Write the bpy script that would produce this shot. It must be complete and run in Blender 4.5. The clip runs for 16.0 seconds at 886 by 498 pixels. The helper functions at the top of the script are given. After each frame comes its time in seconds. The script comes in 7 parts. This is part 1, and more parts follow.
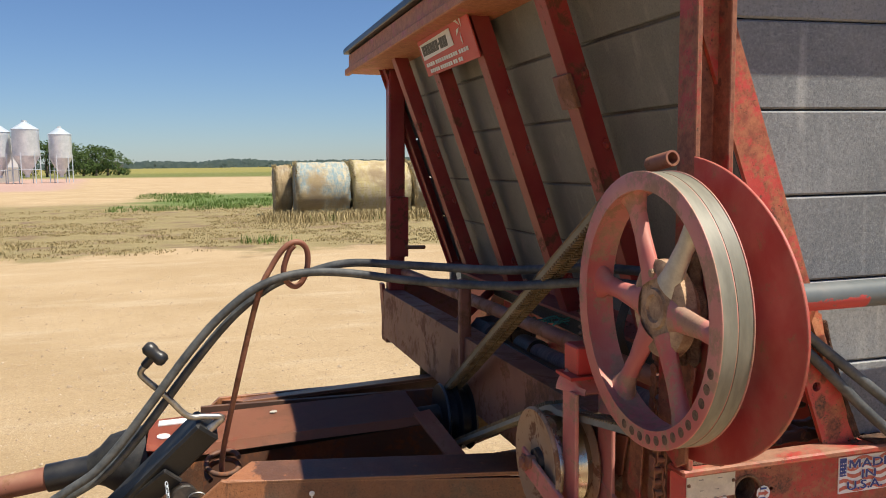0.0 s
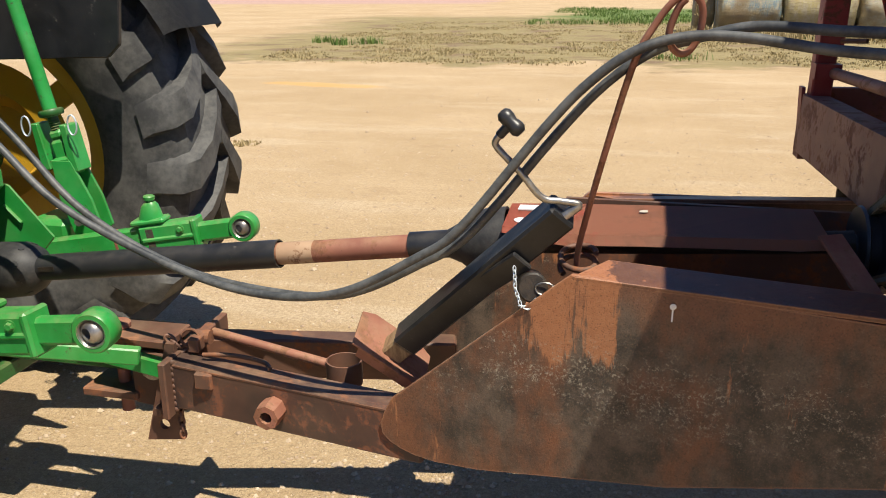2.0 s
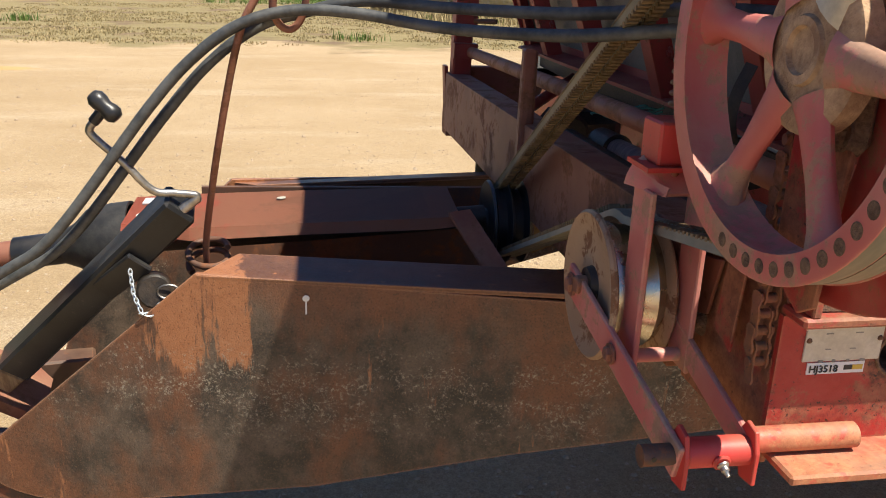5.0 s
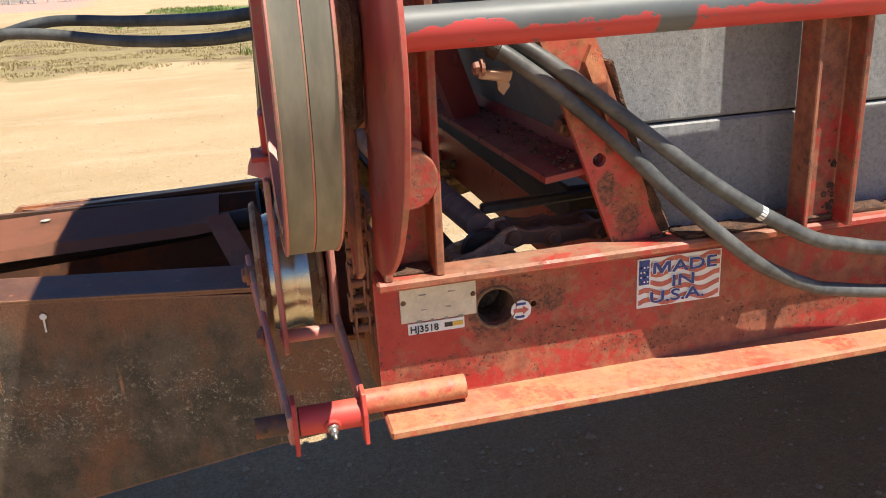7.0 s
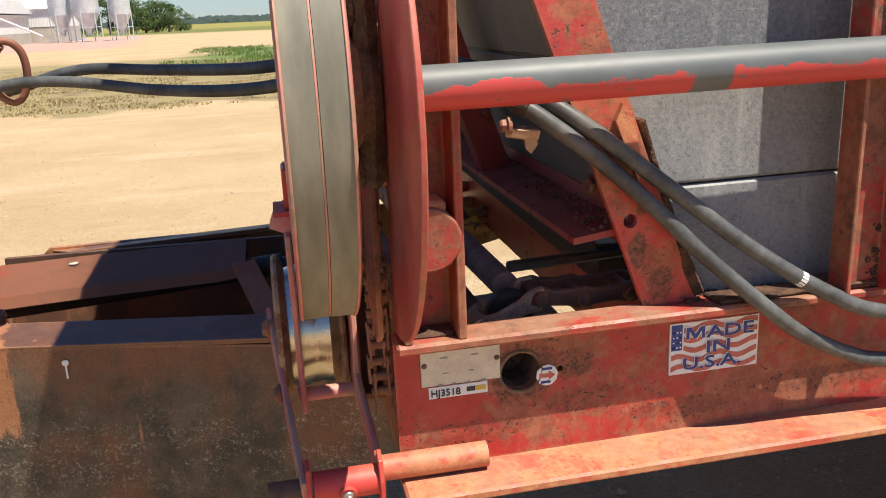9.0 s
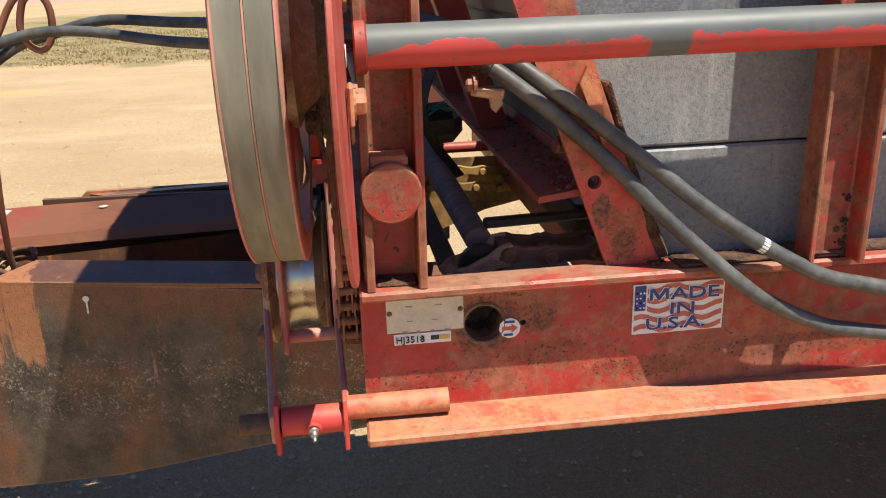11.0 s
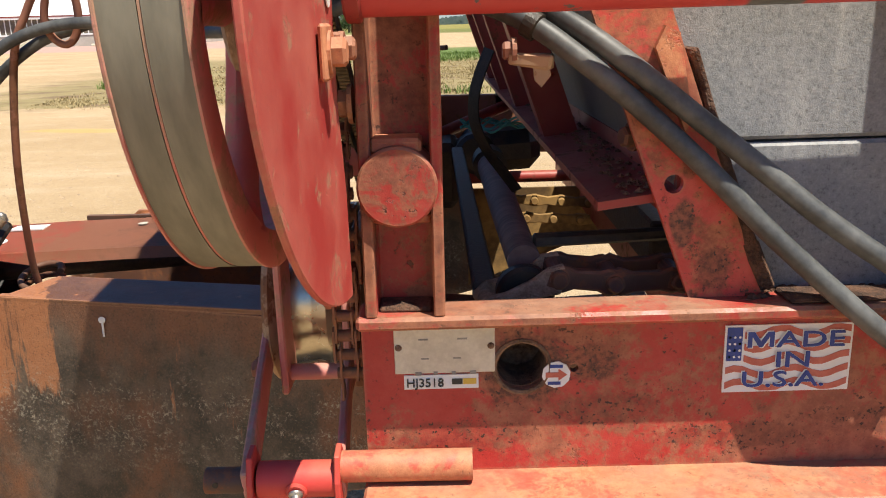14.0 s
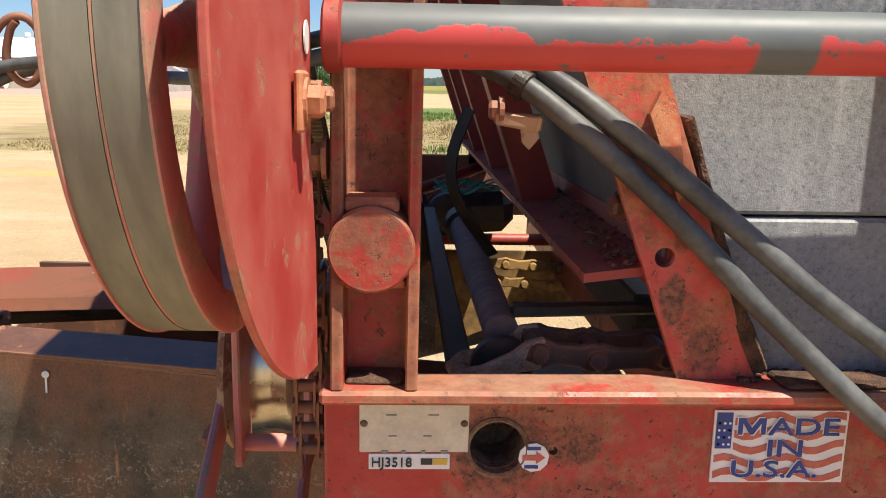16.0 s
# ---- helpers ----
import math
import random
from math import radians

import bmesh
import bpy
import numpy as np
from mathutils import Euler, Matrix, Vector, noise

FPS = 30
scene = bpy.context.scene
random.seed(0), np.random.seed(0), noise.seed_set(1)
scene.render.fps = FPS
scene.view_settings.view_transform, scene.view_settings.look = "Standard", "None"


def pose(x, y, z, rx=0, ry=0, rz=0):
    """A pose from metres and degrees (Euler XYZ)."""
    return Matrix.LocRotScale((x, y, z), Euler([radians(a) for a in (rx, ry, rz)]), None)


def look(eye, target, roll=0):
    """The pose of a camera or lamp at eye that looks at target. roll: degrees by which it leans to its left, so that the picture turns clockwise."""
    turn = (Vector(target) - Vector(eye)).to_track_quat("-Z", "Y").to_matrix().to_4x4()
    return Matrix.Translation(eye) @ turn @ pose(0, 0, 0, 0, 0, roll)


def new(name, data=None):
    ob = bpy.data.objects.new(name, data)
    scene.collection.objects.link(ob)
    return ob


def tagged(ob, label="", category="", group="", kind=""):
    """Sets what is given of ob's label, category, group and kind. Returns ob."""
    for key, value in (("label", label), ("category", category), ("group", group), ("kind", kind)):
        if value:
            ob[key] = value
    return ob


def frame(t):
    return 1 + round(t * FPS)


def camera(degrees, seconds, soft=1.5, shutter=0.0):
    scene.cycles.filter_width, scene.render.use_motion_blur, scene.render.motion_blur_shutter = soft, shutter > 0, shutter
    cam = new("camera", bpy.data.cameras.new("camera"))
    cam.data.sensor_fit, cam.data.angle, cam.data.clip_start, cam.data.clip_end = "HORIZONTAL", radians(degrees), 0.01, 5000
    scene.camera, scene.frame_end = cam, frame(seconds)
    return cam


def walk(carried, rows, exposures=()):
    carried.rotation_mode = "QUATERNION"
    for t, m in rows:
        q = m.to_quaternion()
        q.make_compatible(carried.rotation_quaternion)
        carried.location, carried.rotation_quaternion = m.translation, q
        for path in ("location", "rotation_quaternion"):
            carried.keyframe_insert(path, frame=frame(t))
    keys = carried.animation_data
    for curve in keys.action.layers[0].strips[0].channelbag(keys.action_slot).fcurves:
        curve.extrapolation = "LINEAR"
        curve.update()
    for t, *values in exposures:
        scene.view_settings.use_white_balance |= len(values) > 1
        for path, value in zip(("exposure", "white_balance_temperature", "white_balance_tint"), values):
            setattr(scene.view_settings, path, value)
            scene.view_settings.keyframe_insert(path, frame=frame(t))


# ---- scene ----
# camera and its walk
cam = camera(56.6, 16.0, soft=1.0)
PATH = [
    (0, (-0.173, 1.43, 1.74), (0.372, 3.343, 1.533), -0.7),
    (0.5, (-0.167, 1.449, 1.723), (0.371, 3.355, 1.444), -1.2),
    (1, (-0.124, 1.523, 1.689), (0.237, 3.455, 1.319), -1.1),
    (1.5, (-0.067, 1.616, 1.638), (-0.09, 3.555, 1.145), -0.2),
    (2, (-0.094, 1.718, 1.593), (-0.496, 3.578, 0.978), -0.4),
    (2.5, (-0.206, 1.879, 1.58), (-0.853, 3.645, 0.901), -0.9),
    (3, (-0.24, 1.948, 1.564), (-0.982, 3.664, 0.854), -0.3),
    (3.5, (-0.205, 1.963, 1.571), (-0.856, 3.72, 0.871), 0.5),
    (4, (-0.144, 1.966, 1.595), (-0.459, 3.827, 0.932), 1.2),
    (4.5, (-0.053, 1.908, 1.592), (-0.006, 3.802, 0.95), 2.3),
    (5, (0.044, 1.84, 1.576), (0.35, 3.707, 0.928), 1.9),
    (5.2, (0.056, 1.825, 1.562), (0.467, 3.677, 0.927), 1.1),
    (7.3, (0.455, 1.699, 1.573), (0.869, 3.547, 0.927), -3.4),
    (7.5, (0.458, 1.706, 1.569), (0.866, 3.556, 0.928), -3.6),
    (8, (0.463, 1.718, 1.572), (0.888, 3.565, 0.935), -3.7),
    (8.5, (0.457, 1.728, 1.575), (0.895, 3.584, 0.973), -2.8),
    (9, (0.446, 1.738, 1.587), (0.806, 3.625, 1.033), -2.6),
    (9.5, (0.485, 1.737, 1.596), (0.716, 3.625, 0.979), -2.7),
    (9.7, (0.497, 1.728, 1.591), (0.692, 3.609, 0.94), -2.1),
    (11.8, (0.555, 1.678, 1.588), (0.782, 3.565, 0.967), -1.4),
    (12, (0.549, 1.685, 1.59), (0.778, 3.574, 0.976), -1.4),
    (12.5, (0.537, 1.719, 1.588), (0.756, 3.608, 0.968), -1.2),
    (13, (0.56, 1.742, 1.586), (0.717, 3.635, 0.959), -1.7),
    (13.5, (0.611, 1.798, 1.544), (0.666, 3.702, 0.935), -2.2),
    (14, (0.631, 1.882, 1.488), (0.615, 3.811, 0.959), -1.5),
    (14.5, (0.653, 1.931, 1.446), (0.636, 3.884, 1.013), -1.1),
    (15, (0.661, 1.943, 1.435), (0.659, 3.9, 1.021), -0.8),
    (15.5, (0.641, 1.935, 1.466), (0.685, 3.893, 1.06), 0.6),
    (16, (0.622, 1.933, 1.483), (0.691, 3.893, 1.092), 1.3),
]
EXPOSURES = [(0, 0.62), (1.0, 0.62), (3.0, 0.70), (4.2, 0.70), (5.0, 0.78), (7.5, 0.94), (9.0, 0.84), (12.0, 0.80), (14.0, 0.84), (16.0, 0.96)]
walk(cam, [(t, look(eye, target, roll)) for t, eye, target, roll in PATH], EXPOSURES)

# ---------------------------------------------------------------- light
SUN = Vector((0.345, -0.33, 1.0)).normalized()
SUN_EL = math.asin(SUN.z)
world = bpy.data.worlds.new("world")
scene.world = world
world.use_nodes = True
wn = world.node_tree.nodes
wn.clear()
sky = wn.new("ShaderNodeTexSky")
sky.sky_type = "NISHITA"
sky.sun_disc = False
sky.sun_elevation = SUN_EL
sky.sun_rotation = math.atan2(SUN.x, SUN.y)
sky.air_density, sky.dust_density, sky.ozone_density = 1.0, 0.15, 3.0
bg = wn.new("ShaderNodeBackground")
bg.inputs["Strength"].default_value = 0.056
wo = wn.new("ShaderNodeOutputWorld")
tint = wn.new("ShaderNodeMix")
tint.data_type, tint.blend_type = "RGBA", "MULTIPLY"
tint.inputs[0].default_value, tint.inputs[7].default_value = 1.0, (0.76, 0.905, 1.16, 1)
world.node_tree.links.new(sky.outputs[0], tint.inputs[6])
world.node_tree.links.new(tint.outputs[2], bg.inputs[0])
world.node_tree.links.new(bg.outputs[0], wo.inputs[0])
lamp = bpy.data.lights.new("sun", "SUN")
lamp.energy, lamp.angle, lamp.color = 4.7, radians(0.53), (1.0, 0.93, 0.79)
sun = new("sun", lamp)
sun.matrix_world = look(Vector((0, 0, 30)) + SUN * 10, Vector((0, 0, 30)))


# ---------------------------------------------------------------- materials
class Nodes:
    """A small helper to write node trees."""

    def __init__(self, name):
        self.mat = bpy.data.materials.new(name)
        self.mat.use_nodes = True
        self.t = self.mat.node_tree
        self.t.nodes.clear()
        self.out = self.t.nodes.new("ShaderNodeOutputMaterial")
        self.bsdf = self.t.nodes.new("ShaderNodeBsdfPrincipled")
        self.t.links.new(self.bsdf.outputs[0], self.out.inputs[0])
        self.pos = self.t.nodes.new("ShaderNodeNewGeometry").outputs["Position"]

    def set(self, socket, value):
        if isinstance(value, bpy.types.NodeSocket):
            self.t.links.new(value, socket)
        elif isinstance(value, (tuple, list)) and len(value) == 3 and socket.type == "RGBA":
            socket.default_value = (*value, 1)
        else:
            socket.default_value = value

    def noise(self, scale, detail=4.0, rough=0.55, stretch=None, distort=0.0):
        n = self.t.nodes.new("ShaderNodeTexNoise")
        v = self.pos
        if stretch:
            m = self.t.nodes.new("ShaderNodeMapping")
            m.inputs["Scale"].default_value = stretch
            self.t.links.new(v, m.inputs["Vector"])
            v = m.outputs[0]
        self.t.links.new(v, n.inputs["Vector"])
        n.inputs["Scale"].default_value, n.inputs["Detail"].default_value = scale, detail
        n.inputs["Roughness"].default_value, n.inputs["Distortion"].default_value = rough, distort
        return n.outputs["Fac"]

    def voronoi(self, scale, feature="F1", out="Distance"):
        n = self.t.nodes.new("ShaderNodeTexVoronoi")
        n.feature = feature
        self.t.links.new(self.pos, n.inputs["Vector"])
        n.inputs["Scale"].default_value = scale
        return n.outputs[out]

    def ramp(self, fac, lo, hi):
        n = self.t.nodes.new("ShaderNodeMapRange")
        self.set(n.inputs[0], fac)
        n.inputs[1].default_value, n.inputs[2].default_value = lo, hi
        n.interpolation_type = "SMOOTHSTEP"
        return n.outputs[0]

    def mix(self, fac, a, b):
        n = self.t.nodes.new("ShaderNodeMix")
        n.data_type = "RGBA"
        self.set(n.inputs[0], fac)
        self.set(n.inputs[6], a)
        self.set(n.inputs[7], b)
        return n.outputs[2]

    def math(self, op, a, b=0.0):
        n = self.t.nodes.new("ShaderNodeMath")
        n.operation = op
        self.set(n.inputs[0], a)
        self.set(n.inputs[1], b)
        return n.outputs[0]

    def xyz(self, v=None):
        n = self.t.nodes.new("ShaderNodeSeparateXYZ")
        self.t.links.new(v or self.pos, n.inputs[0])
        return n.outputs

    def random(self):
        return self.t.nodes.new("ShaderNodeObjectInfo").outputs["Random"]

    def island(self):
        return self.t.nodes.new("ShaderNodeNewGeometry").outputs["Random Per Island"]

    def normal_z(self):
        g = self.t.nodes.new("ShaderNodeNewGeometry")
        return self.xyz(g.outputs["Normal"])[2]

    def bump(self, height, strength=0.3, distance=0.002):
        b = self.t.nodes.new("ShaderNodeBump")
        b.inputs["Strength"].default_value, b.inputs["Distance"].default_value = strength, distance
        self.set(b.inputs["Height"], height)
        self.t.links.new(b.outputs[0], self.bsdf.inputs["Normal"])

    def edge_wear(self, radius=0.004):
        """1 on sharp edges, 0 on flats."""
        b = self.t.nodes.new("ShaderNodeBevel")
        b.samples = 4
        b.inputs["Radius"].default_value = radius
        g = self.t.nodes.new("ShaderNodeNewGeometry")
        d = self.t.nodes.new("ShaderNodeVectorMath")
        d.operation = "DOT_PRODUCT"
        self.t.links.new(b.outputs[0], d.inputs[0])
        self.t.links.new(g.outputs["Normal"], d.inputs[1])
        return self.ramp(d.outputs["Value"], 0.995, 0.90)

    def finish(self, color, rough=0.6, metal=0.0, spec=None):
        self.set(self.bsdf.inputs["Base Color"], color)
        self.set(self.bsdf.inputs["Roughness"], rough)
        self.set(self.bsdf.inputs["Metallic"], metal)
        if spec is not None:
            self.set(self.bsdf.inputs["Specular IOR Level"], spec)
        return self.mat


def painted(name, paint, paint2, rust=(0.20, 0.075, 0.03), rust2=(0.07, 0.03, 0.018), amount=0.5, dust=0.25, dust_col=(0.42, 0.27, 0.16), rough=0.5, scale=9.0, wear=0.5):
    """Old paint with faded areas, rust that eats through, pitting and a film of dust on what faces up."""
    n = Nodes(name)
    c = n.mix(n.ramp(n.noise(scale * 0.5, 5), 0.35, 0.68), paint, paint2)
    r = n.mix(n.noise(scale * 9, 5, 0.7), rust2, rust)
    big = n.noise(scale, 8, 0.68, distort=0.4)
    fine = n.noise(scale * 7, 6, 0.7)
    mask = n.ramp(n.math("ADD", n.math("MULTIPLY", big, 0.75), n.math("MULTIPLY", fine, 0.25)), 0.62 - 0.22 * amount, 0.68 - 0.20 * amount)
    c = n.mix(mask, c, r)
    if wear:
        c = n.mix(n.math("MULTIPLY", n.math("MULTIPLY", n.edge_wear(), n.ramp(n.noise(scale * 4, 5, 0.7), 0.40, 0.56)), wear), c, rust)
    specks = n.ramp(n.voronoi(scale * 14), 0.20, 0.09)
    c = n.mix(n.math("MULTIPLY", n.math("MULTIPLY", specks, n.ramp(big, 0.42, 0.62)), 0.9), c, rust2)
    d = n.math("MULTIPLY", n.ramp(n.normal_z(), 0.1, 0.9), n.ramp(n.noise(scale * 1.6, 6, 0.65), 0.3, 0.75))
    film = n.math("MULTIPLY", n.ramp(n.noise(scale * 0.8, 5), 0.35, 0.8), 0.35)
    c = n.mix(n.math("MULTIPLY", n.math("ADD", d, film), dust), c, dust_col)
    n.bump(n.math("ADD", n.math("MULTIPLY", mask, -0.4), n.math("MULTIPLY", fine, 0.6)), 0.35, 0.0015)
    return n.finish(c, n.math("ADD", rough, n.math("MULTIPLY", mask, 0.35)))


def plain(name, c1, c2, scale=20.0, rough=0.6, metal=0.0, bump=0.15, dist=0.001, stretch=None):
    n = Nodes(name)
    a = n.noise(scale, 6, 0.6, stretch)
    b = n.noise(scale * 6, 4, 0.6, stretch)
    c = n.mix(n.ramp(n.math("ADD", n.math("MULTIPLY", a, 0.7), n.math("MULTIPLY", b, 0.3)), 0.35, 0.66), c1, c2)
    n.bump(b, bump, dist)
    return n.finish(c, n.math("ADD", rough - 0.08, n.math("MULTIPLY", a, 0.16)), metal)


def rusty_red(name, red1, red2, share=0.5, pits=0.7, wash1=(0.23, 0.065, 0.036), wash2=(0.44, 0.155, 0.075), scale=6.0, crust=0.8, stains=()):
    """Old red enamel: clean red islands in an orange-brown rust wash, dark pits, crusted corners and edges, dust on top."""
    n = Nodes(name)
    big = n.noise(scale, 9, 0.72, distort=0.6)
    fine = n.noise(95, 5, 0.75)
    red = n.mix(n.ramp(n.noise(24, 6, 0.7), 0.35, 0.65), red1, red2)
    wash = n.mix(n.ramp(n.noise(48, 6, 0.75), 0.32, 0.68), wash1, wash2)
    k = 0.50 + 0.16 * (0.5 - share)
    f = n.math("ADD", n.math("MULTIPLY", big, 0.72), n.math("MULTIPLY", fine, 0.28))
    m = n.ramp(f, k - 0.035, k + 0.045)
    c = n.mix(m, red, wash)
    zone = n.ramp(n.noise(scale * 1.7, 6, 0.65), 0.42, 0.60)
    pit = n.math("MULTIPLY", n.ramp(n.noise(120, 4, 0.7), 0.60, 0.68), zone)
    pit2 = n.math("MULTIPLY", n.ramp(n.noise(300, 3, 0.6), 0.62, 0.70), n.ramp(n.noise(15, 5), 0.48, 0.62))
    c = n.mix(n.math("MULTIPLY", n.math("MAXIMUM", pit, pit2), pits), c, (0.055, 0.024, 0.018))
    patch = n.ramp(n.math("ADD", n.math("MULTIPLY", n.noise(scale * 2.3, 9, 0.75), 0.7), n.math("MULTIPLY", fine, 0.3)), 0.575, 0.615)
    c = n.mix(n.math("MULTIPLY", patch, crust), c, n.mix(fine, (0.05, 0.025, 0.018), (0.17, 0.075, 0.045)))
    if stains:
        px, _, pz = n.xyz()
        ragged = n.math("ADD", n.math("MULTIPLY", n.noise(26, 7, 0.72, distort=0.8), 1.5), n.math("MULTIPLY", fine, 0.5))
        for sx, sz, rx, rz, much in stains:
            a, b = n.math("DIVIDE", n.math("SUBTRACT", px, sx), rx), n.math("DIVIDE", n.math("SUBTRACT", pz, sz), rz)
            d = n.math("ADD", n.math("SQRT", n.math("ADD", n.math("MULTIPLY", a, a), n.math("MULTIPLY", b, b))), ragged)
            c = n.mix(n.math("MULTIPLY", n.ramp(d, 2.02, 1.62), much), c, n.mix(n.ramp(n.noise(140, 4, 0.7), 0.36, 0.64), (0.060, 0.026, 0.018), (0.25, 0.082, 0.042)))
            c = n.mix(n.math("MULTIPLY", n.ramp(d, 2.25, 1.7), n.ramp(n.noise(210, 3, 0.6), 0.60, 0.66)), c, (0.045, 0.022, 0.017))
    e = n.math("MULTIPLY", n.edge_wear(0.005), n.ramp(n.noise(38, 5, 0.7), 0.36, 0.52))
    c = n.mix(n.math("MULTIPLY", e, 0.8), c, n.mix(fine, (0.20, 0.075, 0.04), (0.55, 0.24, 0.13)))
    d = n.math("MULTIPLY", n.ramp(n.normal_z(), 0.2, 0.9), n.ramp(n.noise(scale * 2, 6, 0.65), 0.30, 0.70))
    c = n.mix(n.math("MULTIPLY", d, 0.72), c, n.mix(fine, (0.22, 0.12, 0.08), (0.42, 0.25, 0.16)))
    h = n.math("ADD", n.math("MULTIPLY", fine, 0.7), n.math("MULTIPLY", n.math("MAXIMUM", pit, patch), -0.5))
    n.bump(h, 0.55, 0.0016)
    return n.finish(c, n.math("ADD", 0.46, n.math("MULTIPLY", m, 0.22)))


RED = rusty_red("rust_washed_red_paint", (0.37, 0.026, 0.023), (0.44, 0.055, 0.043), 0.60, 0.75, wash1=(0.22, 0.072, 0.042), wash2=(0.42, 0.175, 0.095), scale=4.2, crust=0.7)
WEB = rusty_red("red_channel_paint_with_rust_stains", (0.38, 0.026, 0.022), (0.43, 0.048, 0.038), 0.58, 0.9, wash1=(0.24, 0.078, 0.044), wash2=(0.38, 0.140, 0.075), scale=4.6, crust=0.5,
                stains=((0.700, 1.172, 0.042, 0.046, 0.9), (0.762, 1.176, 0.030, 0.024, 0.85), (0.775, 1.130, 0.060, 0.022, 0.4), (1.120, 1.115, 0.160, 0.020, 0.55), (0.900, 1.100, 0.080, 0.014, 0.45), (0.640, 1.105, 0.090, 0.018, 0.4), (1.330, 1.120, 0.120, 0.022, 0.6), (0.870, 1.222, 0.070, 0.008, 0.6), (1.060, 1.221, 0.050, 0.008, 0.6)))
# brighter red than the other paint: sun on the frame put into its colour
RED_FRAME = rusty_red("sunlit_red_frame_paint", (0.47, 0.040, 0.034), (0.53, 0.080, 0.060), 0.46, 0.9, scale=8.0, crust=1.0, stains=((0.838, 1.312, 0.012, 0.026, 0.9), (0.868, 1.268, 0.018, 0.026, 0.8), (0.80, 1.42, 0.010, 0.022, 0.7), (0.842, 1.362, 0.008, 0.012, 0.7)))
RED_POST = rusty_red("rusty_red_post", (0.34, 0.024, 0.021), (0.40, 0.048, 0.037), 0.72, 1.0, wash1=(0.17, 0.060, 0.036), wash2=(0.33, 0.130, 0.070), crust=0.95, scale=9.0)
RED_GUARD = painted("faded_guard_red", (0.38, 0.034, 0.030), (0.46, 0.105, 0.080), rust=(0.44, 0.19, 0.11), rust2=(0.24, 0.10, 0.06), amount=0.34, dust=0.35, dust_col=(0.50, 0.20, 0.14), scale=22.0)
RED_BRIGHT = painted("bright_red_paint", (0.50, 0.022, 0.022), (0.62, 0.06, 0.05), amount=0.1, dust=0.25)
# rusted red with the shade of the front and underside darkened into it
RED_DARK = painted("rusted_shaded_red_paint", (0.24, 0.018, 0.018), (0.32, 0.038, 0.030), rust=(0.22, 0.065, 0.03), amount=0.3, dust=0.25, scale=12.0)
RED_PITTED = rusty_red("pitted_red_paint", (0.29, 0.026, 0.021), (0.34, 0.044, 0.033), 0.55, 1.0, wash1=(0.17, 0.058, 0.035), wash2=(0.30, 0.11, 0.06), scale=20.0, crust=0.95)
RED_DUSTY = painted("dusty_pink_red_paint", (0.52, 0.125, 0.115), (0.60, 0.24, 0.205), rust=(0.50, 0.30, 0.20), rust2=(0.30, 0.15, 0.10), amount=0.55, dust=0.6, dust_col=(0.55, 0.36, 0.26), scale=11.0)
HUB = plain("dirt_caked_hub", (0.27, 0.16, 0.095), (0.54, 0.37, 0.23), 22, 0.9, bump=0.9, dist=0.003)
TAN_RUST = painted("tan_dusty_rust", (0.34, 0.21, 0.125), (0.44, 0.30, 0.19), rust=(0.28, 0.13, 0.06), rust2=(0.12, 0.06, 0.035), amount=0.5, dust=0.3, rough=0.6, scale=14.0)
RED_ORANGE = rusty_red("sun_bleached_rusty_red", (0.48, 0.065, 0.040), (0.54, 0.13, 0.07), 0.85, 0.45, wash1=(0.40, 0.14, 0.065), wash2=(0.58, 0.25, 0.12), scale=10.0, crust=0.25)
RUST = painted("rusted_steel", (0.065, 0.036, 0.026), (0.14, 0.060, 0.036), rust=(0.30, 0.115, 0.05), rust2=(0.12, 0.045, 0.022), amount=0.42, dust=0.2, rough=0.62, scale=6)
BROWN = painted("brown_rusted_steel", (0.20, 0.068, 0.046), (0.29, 0.115, 0.070), rust=(0.34, 0.14, 0.065), rust2=(0.055, 0.028, 0.022), amount=0.55, dust=0.35, rough=0.62, scale=8)
END_RUST = rusty_red("orange_brown_rusted_plate", (0.30, 0.060, 0.040), (0.36, 0.090, 0.060), 1.0, 0.8, wash1=(0.24, 0.090, 0.050), wash2=(0.42, 0.19, 0.10), scale=9.0, crust=0.7)
ARM_RUST = painted("black_and_rust_arm", (0.030, 0.020, 0.018), (0.085, 0.040, 0.028), rust=(0.25, 0.095, 0.045), rust2=(0.13, 0.05, 0.028), amount=0.38, dust=0.3, rough=0.55, scale=7)
GREASE = plain("greasy_black_steel", (0.010, 0.009, 0.008), (0.045, 0.032, 0.022), 25, 0.5, bump=0.4, dist=0.003)
CAKED_PALE = plain("pale_caked_dirt", (0.24, 0.17, 0.11), (0.50, 0.38, 0.27), 60, 0.95, bump=1.0, dist=0.004)
GRIME = plain("dark_rust_crust", (0.045, 0.024, 0.016), (0.17, 0.085, 0.050), 60, 0.9, bump=1.0, dist=0.004)
CAKED = plain("caked_dirt", (0.09, 0.05, 0.03), (0.26, 0.16, 0.095), 40, 0.9, bump=0.9, dist=0.004)
BLACK = painted("scuffed_black_paint", (0.009, 0.010, 0.012), (0.020, 0.021, 0.024), rust=(0.10, 0.09, 0.08), rust2=(0.05, 0.045, 0.04), amount=0.10, dust=0.16, dust_col=(0.16, 0.14, 0.115), rough=0.38, scale=16, wear=0.25)
HOSE = plain("dusty_rubber_hose", (0.040, 0.043, 0.045), (0.120, 0.122, 0.118), 14, 0.52, bump=0.3)
RUBBER = plain("black_rubber", (0.014, 0.014, 0.015), (0.04, 0.038, 0.035), 30, 0.6)
